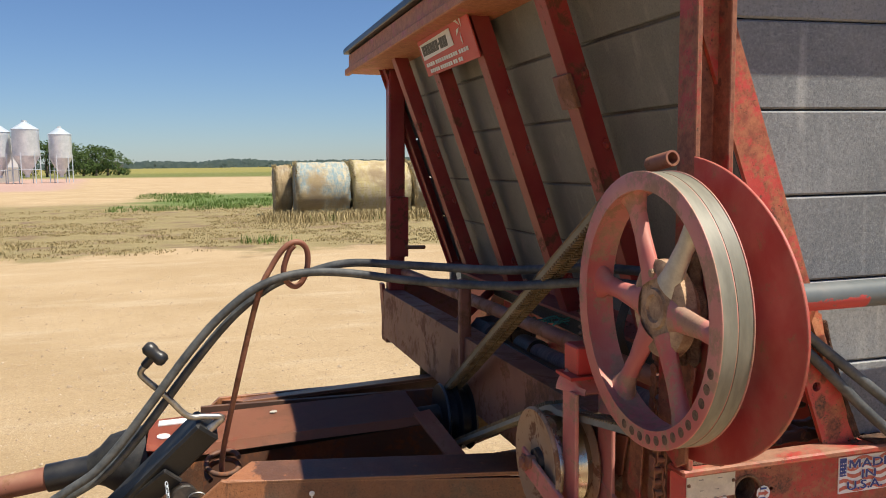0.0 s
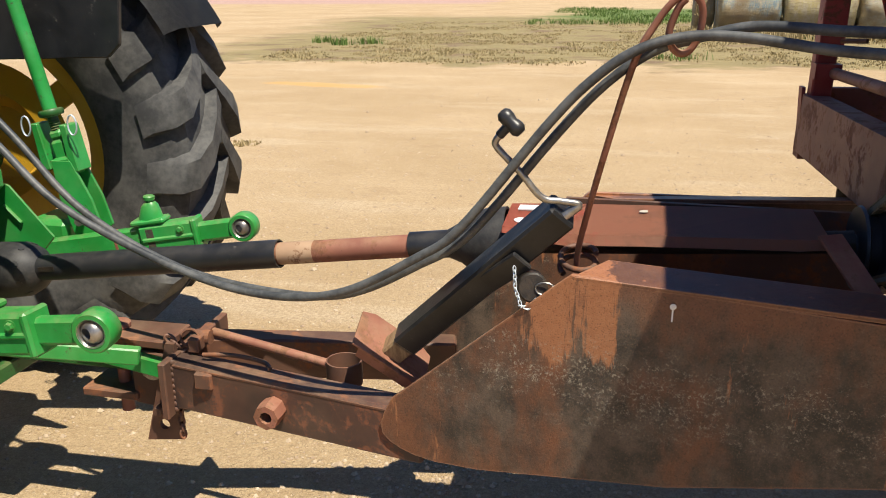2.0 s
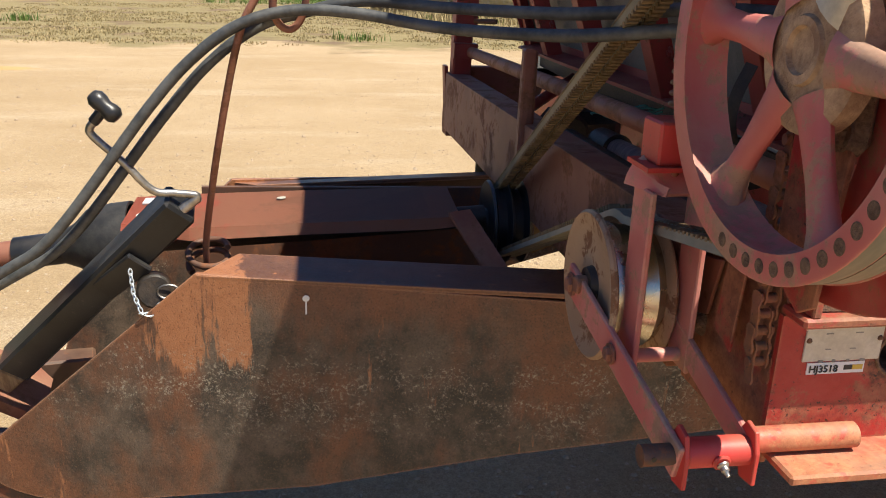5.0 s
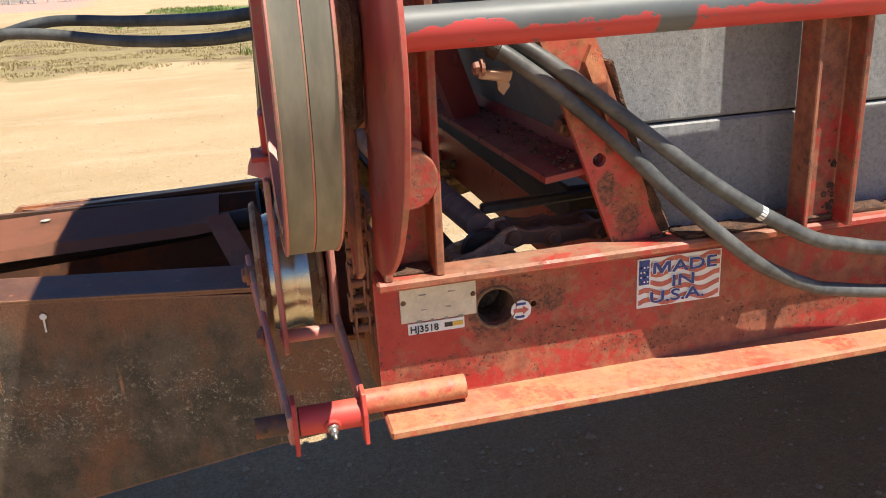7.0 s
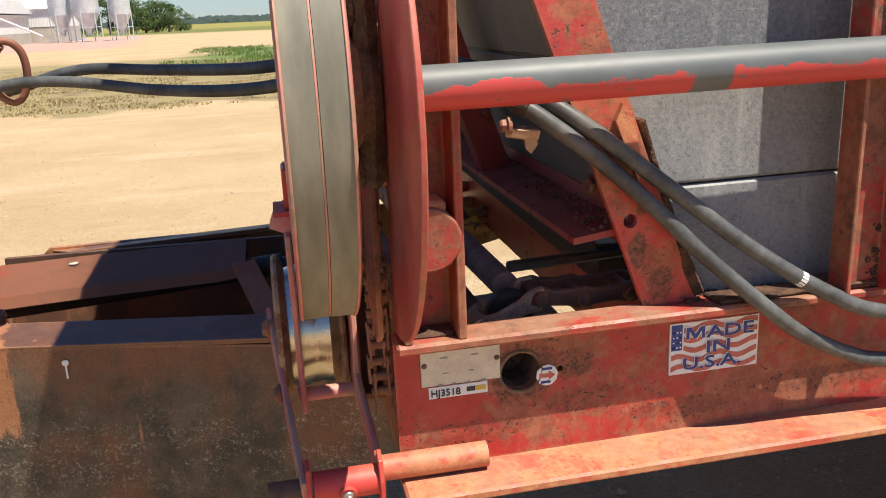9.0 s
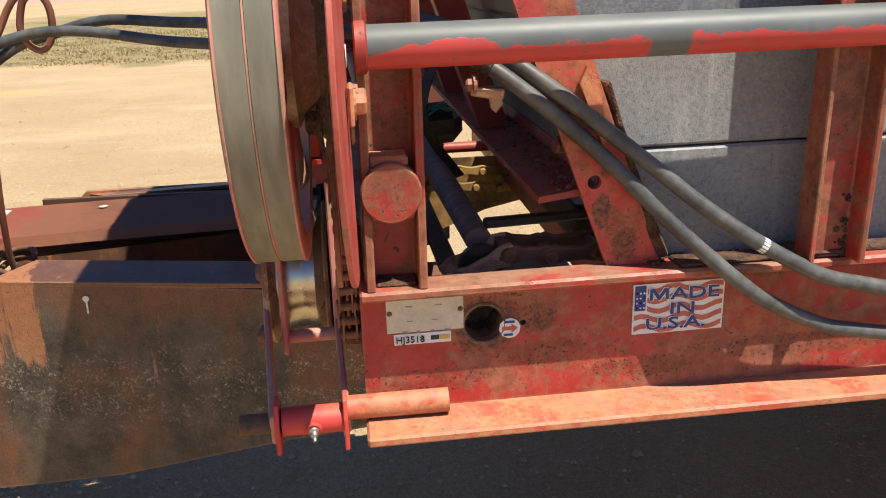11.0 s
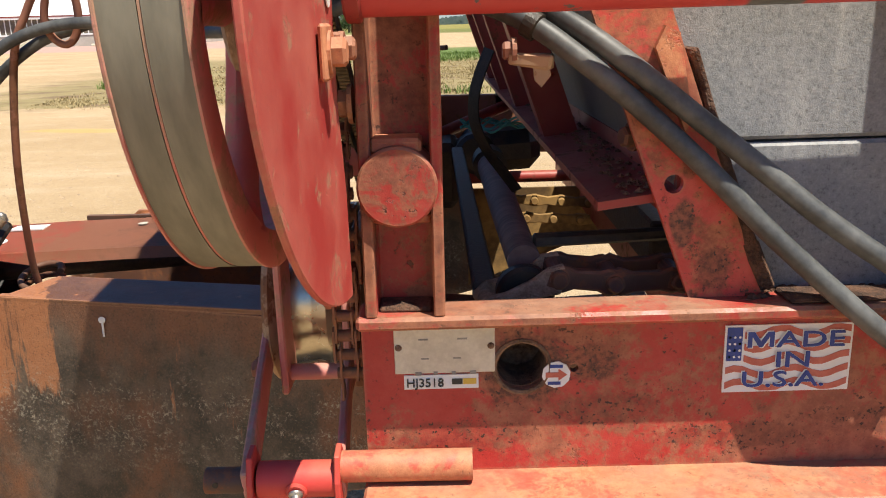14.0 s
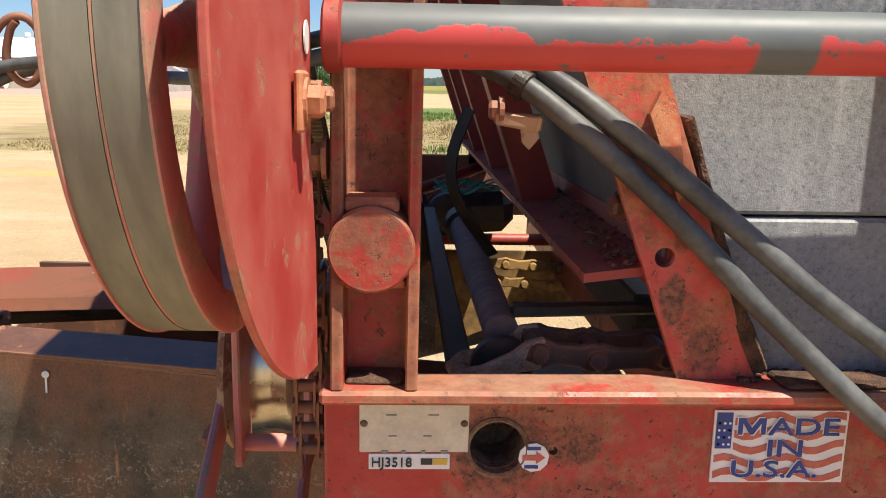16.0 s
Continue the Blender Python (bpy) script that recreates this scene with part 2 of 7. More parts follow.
BELT = plain("worn_belt_rubber", (0.13, 0.085, 0.04), (0.27, 0.185, 0.095), 30, 0.75, bump=0.3)
BELT_BACK = plain("belt_fabric_back", (0.15, 0.14, 0.105), (0.27, 0.25, 0.19), 16, 0.5, bump=0.15, stretch=(1.0, 0.25, 0.25))
GREEN = painted("tractor_green_paint", (0.014, 0.24, 0.036), (0.030, 0.33, 0.070), rust=(0.13, 0.06, 0.03), rust2=(0.02, 0.05, 0.02), amount=0.16, dust=0.42, dust_col=(0.26, 0.25, 0.13), rough=0.38, scale=16.0, wear=0.45)
GREEN_DARK = painted("oily_green_paint", (0.006, 0.06, 0.010), (0.012, 0.12, 0.022), amount=0.25, dust=0.3, rust=(0.08, 0.05, 0.03), rust2=(0.015, 0.015, 0.012), rough=0.45)
YELLOW = painted("yellow_rim_paint", (0.55, 0.30, 0.012), (0.62, 0.38, 0.03), amount=0.05, dust=0.3, rough=0.45)
TYRE = plain("dusty_tyre_rubber", (0.034, 0.034, 0.035), (0.105, 0.102, 0.096), 8, 0.7, bump=0.3)
STEEL = plain("bare_steel", (0.28, 0.26, 0.23), (0.45, 0.43, 0.40), 30, 0.38, 0.85)
CHROME = plain("polished_steel", (0.50, 0.44, 0.34), (0.66, 0.60, 0.50), 20, 0.26, 1.0, bump=0.03)
ZINC = plain("galvanised_steel", (0.50, 0.57, 0.63), (0.68, 0.74, 0.79), 1.2, 0.36, 0.3)
WOOD = plain("dirty_wood", (0.20, 0.12, 0.06), (0.36, 0.25, 0.13), 20, 0.8, bump=0.4, stretch=(8, 1, 1))
PLATE = plain("weathered_aluminium_plate", (0.50, 0.46, 0.38), (0.64, 0.60, 0.50), 40, 0.5, 0.25)
WHITE = plain("white_vinyl", (0.72, 0.72, 0.70), (0.80, 0.80, 0.78), 30, 0.5)
INK = plain("black_ink", (0.02, 0.02, 0.02), (0.03, 0.03, 0.03), 30, 0.5)
INK_BLUE = plain("blue_ink", (0.02, 0.045, 0.22), (0.03, 0.06, 0.28), 60, 0.5)
INK_RED = plain("red_ink", (0.45, 0.10, 0.07), (0.55, 0.16, 0.11), 60, 0.5)
INK_GREY = plain("grey_marks", (0.22, 0.21, 0.19), (0.30, 0.29, 0.26), 60, 0.6)
GOLD = plain("yellow_ink", (0.60, 0.40, 0.05), (0.65, 0.45, 0.08), 60, 0.5)
TWINE = plain("blue_green_twine", (0.03, 0.16, 0.15), (0.06, 0.25, 0.22), 60, 0.8)
CREAM = plain("cream_fan_housing", (0.62, 0.58, 0.42), (0.70, 0.66, 0.52), 2, 0.6)
BARN_WHITE = plain("white_metal_siding", (0.68, 0.69, 0.68), (0.76, 0.77, 0.76), 0.6, 0.5)
BARN_GREY = plain("grey_concrete", (0.36, 0.34, 0.30), (0.46, 0.43, 0.38), 1.0, 0.85)
CURTAIN = plain("brown_curtain", (0.10, 0.085, 0.065), (0.17, 0.14, 0.105), 3.0, 0.85)
BARN_RED = plain("red_trim", (0.22, 0.035, 0.03), (0.28, 0.06, 0.045), 3.0, 0.6)


def board_material(name, dark, light, streak):
    """Recycled plastic board: fine speckle, faint lengthwise saw marks, dusty streaks."""
    n = Nodes(name)
    a = n.noise(5, 6, 0.6)
    b = n.noise(230, 4, 0.8)
    s = n.noise(26, 5, 0.65, (1.0, 1.0, 0.12))
    c = n.mix(n.ramp(n.math("ADD", n.math("MULTIPLY", a, 0.55), n.math("MULTIPLY", n.random(), 0.25)), 0.25, 0.7), dark, light)
    c = n.mix(n.math("MULTIPLY", n.ramp(s, 0.52, 0.75), 0.55), c, streak)
    c = n.mix(n.math("MULTIPLY", n.ramp(b, 0.50, 0.64), 0.32), c, streak)
    c = n.mix(n.math("MULTIPLY", n.ramp(b, 0.46, 0.34), 0.5), c, (0.045, 0.048, 0.052))
    c = n.mix(n.math("MULTIPLY", n.ramp(n.noise(340, 2, 0.5, (0.15, 1, 1)), 0.62, 0.72), 0.2), c, streak)
    n.bump(b, 0.6, 0.0014)
    return n.finish(c, n.math("ADD", 0.42, n.math("MULTIPLY", b, 0.25)))


BOARD = board_material("grey_plastic_board", (0.155, 0.162, 0.170), (0.25, 0.256, 0.262), (0.40, 0.40, 0.39))
BOARD_LIGHT = board_material("pale_grey_plastic_board", (0.22, 0.226, 0.232), (0.30, 0.305, 0.31), (0.42, 0.42, 0.41))
BOARD_FRONT = board_material("weathered_grey_board", (0.115, 0.112, 0.10), (0.20, 0.195, 0.17), (0.27, 0.255, 0.215))


def tongue_material():
    """Black paint worn to orange rust, with pale lichen-like flecks in a band."""
    n = Nodes("worn_black_tongue_steel")
    black = n.mix(n.ramp(n.noise(14, 6, 0.7), 0.34, 0.66), (0.026, 0.023, 0.021), (0.108, 0.080, 0.060))
    brown = n.mix(n.noise(30, 6), (0.10, 0.040, 0.022), (0.22, 0.085, 0.04))
    z = n.xyz()[2]
    big = n.noise(4.5, 8, 0.62, (1.0, 1.0, 0.55))
    c = n.mix(n.ramp(big, 0.44, 0.60), black, brown)
    edge = n.ramp(n.math("ADD", z, n.math("MULTIPLY", n.noise(9, 6, 0.7, (1, 1, 0.3)), 0.25)), 1.08, 1.14)
    c = n.mix(n.math("MULTIPLY", edge, 0.65), c, brown)
    x = n.xyz()[0]
    spot = n.math("MULTIPLY", n.ramp(x, -0.32, -0.22), n.ramp(x, -0.04, -0.12))
    spot = n.math("MULTIPLY", spot, n.ramp(z, 0.80, 0.90))
    run = n.noise(13, 7, 0.7, (1.6, 1.6, 0.22))
    orange = n.ramp(n.math("ADD", run, n.math("MULTIPLY", spot, 0.22)), 0.61, 0.68)
    c = n.mix(n.math("MULTIPLY", orange, 0.85), c, n.mix(n.noise(60, 5), (0.30, 0.11, 0.045), (0.46, 0.20, 0.09)))
    c = n.mix(n.math("MULTIPLY", n.edge_wear(0.006), 0.75), c, (0.42, 0.21, 0.12))
    fleck = n.ramp(n.noise(150, 6, 0.85), 0.52, 0.60)
    band = n.math("MULTIPLY", n.ramp(n.noise(11, 8, 0.75, (0.8, 0.8, 1.5)), 0.47, 0.56), n.math("MULTIPLY", n.ramp(z, 0.66, 0.82), n.ramp(z, 0.935, 0.875)))
    c = n.mix(n.math("MULTIPLY", n.math("MULTIPLY", fleck, band), 0.85), c, (0.36, 0.33, 0.26))
    grit = n.noise(240, 4, 0.8)
    c = n.mix(n.math("MULTIPLY", n.ramp(grit, 0.54, 0.66), 0.45), c, (0.20, 0.12, 0.075))
    c = n.mix(n.math("MULTIPLY", n.ramp(grit, 0.46, 0.36), 0.55), c, (0.018, 0.013, 0.011))
    n.bump(n.math("ADD", n.noise(60, 6, 0.7), grit), 0.45, 0.0015)
    return n.finish(c, n.math("ADD", 0.30, n.math("MULTIPLY", n.noise(12, 5), 0.26)))


TONGUE = tongue_material()


def tube_material():
    """Grey steel tube with large flakes of red paint left on it."""
    n = Nodes("flaking_red_on_grey_tube")
    grey = n.mix(n.noise(20, 5), (0.07, 0.085, 0.09), (0.15, 0.16, 0.16))
    red = n.mix(n.noise(9, 6), (0.44, 0.028, 0.030), (0.56, 0.085, 0.075))
    x, y, z = n.xyz()
    patch = n.math("ADD", n.ramp(x, 0.90, 0.905), n.ramp(x, 0.862, 0.856))
    h = n.math("SUBTRACT", n.math("SUBTRACT", z, n.math("MULTIPLY", x, 0.006)), 1.513)
    edge = n.math("SUBTRACT", n.math("MULTIPLY", n.noise(13, 9, 0.7, (0.7, 1, 1)), 0.075), 0.036)
    m = n.math("MULTIPLY", n.ramp(n.math("SUBTRACT", edge, h), 0.004, 0.006), n.math("MINIMUM", patch, 1.0))
    m = n.math("MULTIPLY", m, n.ramp(n.noise(60, 5, 0.7), 0.66, 0.62))
    c = n.mix(m, grey, red)
    c = n.mix(n.math("MULTIPLY", n.ramp(n.noise(9, 5), 0.55, 0.8), 0.35), c, (0.45, 0.28, 0.2))
    n.bump(m, 0.2, 0.0006)
    return n.finish(c, n.math("ADD", 0.44, n.math("MULTIPLY", n.noise(40, 5), 0.16)))


TUBE = tube_material()


def shield_material():
    """Red sheet, bright where paint held, browned by rust and painted shade towards the machine."""
    n = Nodes("worn_red_to_shaded_brown_shield")
    x = n.xyz()[0]
    red = n.mix(n.noise(11, 5), (0.50, 0.022, 0.020), (0.56, 0.055, 0.045))
    brown = n.mix(n.noise(22, 6, 0.7), (0.09, 0.042, 0.034), (0.27, 0.095, 0.060))
    worn = n.mix(n.noise(18, 6, 0.7), (0.30, 0.075, 0.05), (0.42, 0.17, 0.10))
    f = n.math("ADD", x, n.math("MULTIPLY", n.math("SUBTRACT", n.noise(9, 7, 0.7), 0.5), 0.9))
    c = n.mix(n.ramp(f, -0.26, -0.14), red, worn)
    # rust brown that also carries the shade over the inner end
    c = n.mix(n.ramp(f, -0.05, 0.07), c, brown)
    c = n.mix(n.math("MULTIPLY", n.edge_wear(0.005), 0.6), c, (0.40, 0.18, 0.10))
    n.bump(n.noise(50, 6, 0.7), 0.3, 0.001)
    return n.finish(c, 0.55)


SHIELD = shield_material()


def ground_material():
    """Tan gravel yard, worn dry grass, green strip, pink gravel by the barn and fields beyond, with ragged edges."""
    n = Nodes("yard_gravel")
    x, y, z = n.xyz()
    tan = n.mix(n.ramp(n.noise(0.35, 6, 0.6), 0.32, 0.7), (0.44, 0.315, 0.175), (0.55, 0.41, 0.25))
    tan = n.mix(n.math("MULTIPLY", n.ramp(n.noise(0.9, 9, 0.72, (0.35, 1.4, 1)), 0.5, 0.66), 0.55), tan, (0.60, 0.48, 0.33))
    tan = n.mix(n.math("MULTIPLY", n.ramp(n.noise(2.4, 8, 0.75, (0.5, 1.3, 1)), 0.54, 0.68), 0.4), tan, (0.34, 0.23, 0.125))
    grain = n.noise(70, 6, 0.8)
    stones = n.voronoi(52)
    cell = n.voronoi(52, out="Color")
    tan = n.mix(n.math("MULTIPLY", n.ramp(grain, 0.42, 0.60), 0.55), tan, (0.29, 0.195, 0.105))
    tan = n.mix(n.math("MULTIPLY", n.ramp(stones, 0.34, 0.16), n.math("MULTIPLY", n.ramp(n.noise(5.5, 7, 0.8), 0.46, 0.62), 0.7)), tan, n.mix(n.xyz(cell)[0], (0.36, 0.24, 0.15), (0.72, 0.60, 0.44)))
    w = n.math("MULTIPLY", n.math("SUBTRACT", n.noise(0.45, 6, 0.65), 0.5), 7.0)
    wx = n.math("MULTIPLY", n.math("SUBTRACT", n.noise(0.31, 5, 0.6), 0.5), 8.0)
    yy, xx = n.math("ADD", y, w), n.math("ADD", x, wx)
    dry = n.mix(n.noise(2.2, 6, 0.7, (0.5, 1.5, 1)), (0.15, 0.125, 0.055), (0.38, 0.30, 0.15))
    dry = n.mix(n.ramp(n.noise(0.8, 5), 0.5, 0.68), dry, (0.19, 0.13, 0.08))
    grass_mask = n.math("MULTIPLY", n.math("MULTIPLY", n.ramp(yy, 18.0, 19.2), n.ramp(yy, 46, 40)), n.ramp(n.math("ADD", xx, n.math("MULTIPLY", yy, 0.12)), -9.5, -6.0))
    c = n.mix(grass_mask, tan, dry)
    green = n.math("MULTIPLY", n.math("MULTIPLY", n.ramp(yy, 36, 40), n.ramp(yy, 58, 52)), n.ramp(xx, -4.5, -1.5))
    c = n.mix(green, c, n.mix(n.noise(1.2, 6, 0.7), (0.075, 0.13, 0.03), (0.15, 0.20, 0.06)))
    pink = n.math("MULTIPLY", n.math("MULTIPLY", n.ramp(yy, 66, 72), n.ramp(yy, 150, 130)), n.ramp(n.math("ADD", xx, n.math("MULTIPLY", yy, 0.10)), -2.5, -5.5))
    c = n.mix(pink, c, n.mix(n.noise(2.5, 5), (0.36, 0.23, 0.19), (0.50, 0.34, 0.29)))
    field = n.ramp(n.math("ADD", yy, n.math("MULTIPLY", x, 0.5)), 128, 150)
    crop = n.mix(n.ramp(n.math("ADD", y, n.math("MULTIPLY", w, 6.0)), 190, 270), (0.12, 0.15, 0.04), (0.32, 0.27, 0.07))
    c = n.mix(field, c, n.mix(n.noise(0.05, 5), crop, (0.16, 0.16, 0.045)))
    h = n.math("ADD", n.math("MULTIPLY", grain, 0.6), n.math("MULTIPLY", n.ramp(stones, 0.4, 0.1), 0.18))
    spark = n.noise(150, 3, 0.8)
    c = n.mix(n.math("MULTIPLY", n.ramp(spark, 0.53, 0.64), 0.42), c, (0.20, 0.135, 0.075))
    c = n.mix(n.math("MULTIPLY", n.ramp(spark, 0.44, 0.34), 0.28), c, (0.70, 0.58, 0.42))
    ex, ey = n.math("MULTIPLY", n.math("ADD", x, 4.9), 0.75), n.math("MULTIPLY", n.math("SUBTRACT", n.math("ADD", y, n.math("MULTIPLY", x, 0.18)), 13.78), 3.2)
    rr = n.math("ADD", n.math("MULTIPLY", ex, ex), n.math("MULTIPLY", ey, ey))
    spill = n.ramp(n.math("ADD", rr, n.math("MULTIPLY", n.math("SUBTRACT", n.noise(2.5, 6, 0.7), 0.5), 1.6)), 0.95, 0.35)
    c = n.mix(n.math("MULTIPLY", spill, 0.55), c, (0.62, 0.36, 0.11))
    n.bump(n.math("ADD", h, n.math("MULTIPLY", n.noise(7, 6, 0.7), 0.9)), 1.0, 0.016)
    return n.finish(c, 0.95, spec=0.2)


GROUND = ground_material()
PEBBLE = None


def pebble_material():
    n = Nodes("pebbles")
    r = n.island()
    c = n.mix(r, (0.24, 0.16, 0.095), (0.62, 0.49, 0.34))
    n.bump(n.noise(150, 4), 0.4, 0.001)
    return n.finish(n.mix(n.noise(60, 4), c, (0.42, 0.32, 0.22)), 0.9)


PEBBLE = pebble_material()


def leaf_material(name, a, b):
    n = Nodes(name)
    c = n.mix(n.island(), a, b)
    n.set(n.bsdf.inputs["Subsurface Weight"], 0.0)
    return n.finish(c, 0.8, spec=0.15)


STRAW_GRASS = leaf_material("dry_grass", (0.24, 0.19, 0.09), (0.46, 0.36, 0.19))
GREEN_GRASS = leaf_material("green_grass", (0.06, 0.12, 0.025), (0.17, 0.22, 0.06))
FOLIAGE = leaf_material("tree_foliage", (0.028, 0.05, 0.014), (0.075, 0.11, 0.03))
# distance haze is mixed straight into this leaf colour
FAR_FOLIAGE = leaf_material("haze_tinted_far_foliage", (0.09, 0.13, 0.13), (0.13, 0.17, 0.16))
BARK = plain("bark", (0.08, 0.06, 0.04), (0.14, 0.11, 0.08), 3, 0.9)


def bale_material(name, wrap, wrap_amount):
    n = Nodes(name)
    fib = n.noise(7, 7, 0.75, (0.35, 3, 3))
    straw = n.mix(fib, (0.20, 0.14, 0.065), (0.50, 0.38, 0.20))
    straw = n.mix(n.ramp(n.noise(1.0, 5), 0.45, 0.7), straw, (0.30, 0.22, 0.13))
    net = n.mix(n.ramp(n.noise(4, 7, 0.75, (2.0, 0.7, 0.7)), 0.38, 0.62), wrap, (0.60, 0.52, 0.36))
    net = n.mix(n.math("MULTIPLY", n.ramp(fib, 0.5, 0.66), 0.6), net, (0.22, 0.15, 0.08))
    c = n.mix(n.math("MULTIPLY", n.ramp(n.noise(0.8, 5, 0.6), 0.62 - wrap_amount * 0.3, 0.70 - wrap_amount * 0.2), 0.8), straw, net)
    n.bump(n.math("ADD", fib, n.noise(30, 5, 0.7)), 0.8, 0.03)
    return n.finish(c, 0.85)


BALE_BLUE = bale_material("straw_in_blue_net", (0.20, 0.34, 0.40), 0.75)
BALE_GOLD = bale_material("golden_straw_in_net", (0.55, 0.45, 0.20), 1.0)
BALE_PALE = bale_material("straw_in_pale_net", (0.52, 0.52, 0.42), 0.9)
BALE_OLD = bale_material("weathered_straw", (0.24, 0.20, 0.15), 0.5)
SCUFF = painted("scuffed_green", (0.02, 0.07, 0.03), (0.05, 0.09, 0.05), rust=(0.06, 0.05, 0.04), rust2=(0.015, 0.018, 0.015), amount=0.9, dust=0.3, rough=0.5, scale=30)
CAST = painted("grubby_pale_casting", (0.34, 0.24, 0.17), (0.50, 0.40, 0.30), rust=(0.22, 0.12, 0.07), rust2=(0.07, 0.045, 0.03), amount=0.6, dust=0.4, rough=0.6, scale=20)
MUD_YELLOW = plain("yellow_brown_mud_stain", (0.10, 0.055, 0.020), (0.34, 0.20, 0.065), 9, 0.85, bump=0.4)
DUSTY_SHAFT = plain("dusty_brown_shaft", (0.13, 0.085, 0.078), (0.27, 0.19, 0.165), 14, 0.75, bump=0.3, stretch=(1, 6, 1))


# ---------------------------------------------------------------- mesh helpers
def thing(name, loc, label, category, group="", kind=""):
    e = new(name)
    e.location = PLACE @ Vector(loc)
    e.empty_display_size = 0.1
    return tagged(e, label, category, group, kind)


SHIFT = Vector((0, 0, 0))     # moves a whole group of parts while it is being built
STAY = Matrix.Identity(4)
HITCHED = Matrix(((0.9968, 0.0041, 0.0094, -0.0411), (-0.0041, 0.9969, -0.0036, 0.0010), (-0.0094, 0.0036, 0.9968, 0.0128), (0.0000, 0.0000, 0.0000, 1.0000)))     # how tractor and tongue stand to the box
BOX_FRONT = Matrix(((0.9950, -0.0080, 0.0193, -0.0108), (0.0080, 0.9952, 0.0012, -0.0113), (-0.0193, -0.0010, 0.9950, 0.0340), (0.0000, 0.0000, 0.0000, 1.0000)))   # how the sloped front stands to the side channel
PLACE = STAY


def part(name, bm, mat, parent, label=""):
    """Links a bmesh, given in world coordinates, as one mesh under a thing or a part."""
    o, p = Vector((0, 0, 0)), parent
    while p:
        o += p.location
        p = p.parent
    bm.transform(Matrix.Translation(-o) @ PLACE @ Matrix.Translation(SHIFT))
    bmesh.ops.recalc_face_normals(bm, faces=bm.faces)
    me = bpy.data.meshes.new(name)
    bm.to_mesh(me)
    bm.free()
    me.materials.append(mat)
    ob = new(name, me)
    ob.parent = parent
    if label:
        ob["label"] = label
    return ob


def solo(name, bm, mat, label, category, group="", kind=""):
    """A thing that is one mesh."""
    return tagged(part(name, bm, mat, None), label, category, group, kind)


def smooth(ob, angle=40):
    me = ob.data
    me.polygons.foreach_set("use_smooth", [True] * len(me.polygons))
    me.set_sharp_from_angle(angle=radians(angle))
    return ob


def join(*bms):
    out = bmesh.new()
    for b in bms:
        m = bpy.data.meshes.new("tmp")
        b.to_mesh(m)
        b.free()
        out.from_mesh(m)
        bpy.data.meshes.remove(m)
    return out


def bevel(bm, w, seg=1):
    if w > 0:
        es = [e for e in bm.edges if len(e.link_faces) == 2 and e.calc_face_angle(0) > 0.6]
        bmesh.ops.bevel(bm, geom=es, offset=w, segments=seg, affect="EDGES", clamp_overlap=True)
    return bm


def box(lo, hi, bev=0.0):
    bm = bmesh.new()
    lo, hi = Vector(lo), Vector(hi)
    bmesh.ops.create_cube(bm, size=1, matrix=Matrix.Translation((lo + hi) / 2) @ Matrix.Diagonal((*(hi - lo), 1)))
    return bevel(bm, bev)


def bar(p, q, w, h, bev=0.0, up=(0, 0, 1)):
    """A rectangular bar from p to q: w across, h along up."""
    p, q = Vector(p), Vector(q)
    d = (q - p).normalized()
    u = Vector(up)
    u = (u - d * u.dot(d)).normalized()
    s = d.cross(u)
    m = Matrix((s, d, u)).transposed().to_4x4()
    bm = bmesh.new()
    bmesh.ops.create_cube(bm, size=1, matrix=Matrix.Translation((p + q) / 2) @ m @ Matrix.Diagonal((w, (q - p).length, h, 1)))
    return bevel(bm, bev)


def curve_points(pts, n=6):
    """Catmull-Rom through pts."""
    P = [Vector(p) for p in pts]
    P = [P[0] * 2 - P[1]] + P + [P[-1] * 2 - P[-2]]
    out = []
    for i in range(1, len(P) - 2):
        for k in range(n):
            t = k / n
            a, b, c, d = P[i - 1], P[i], P[i + 1], P[i + 2]
            out.append(0.5 * (2 * b + (c - a) * t + (2 * a - 5 * b + 4 * c - d) * t * t + (3 * b - a - 3 * c + d) * t ** 3))
    return out + [P[-2]]


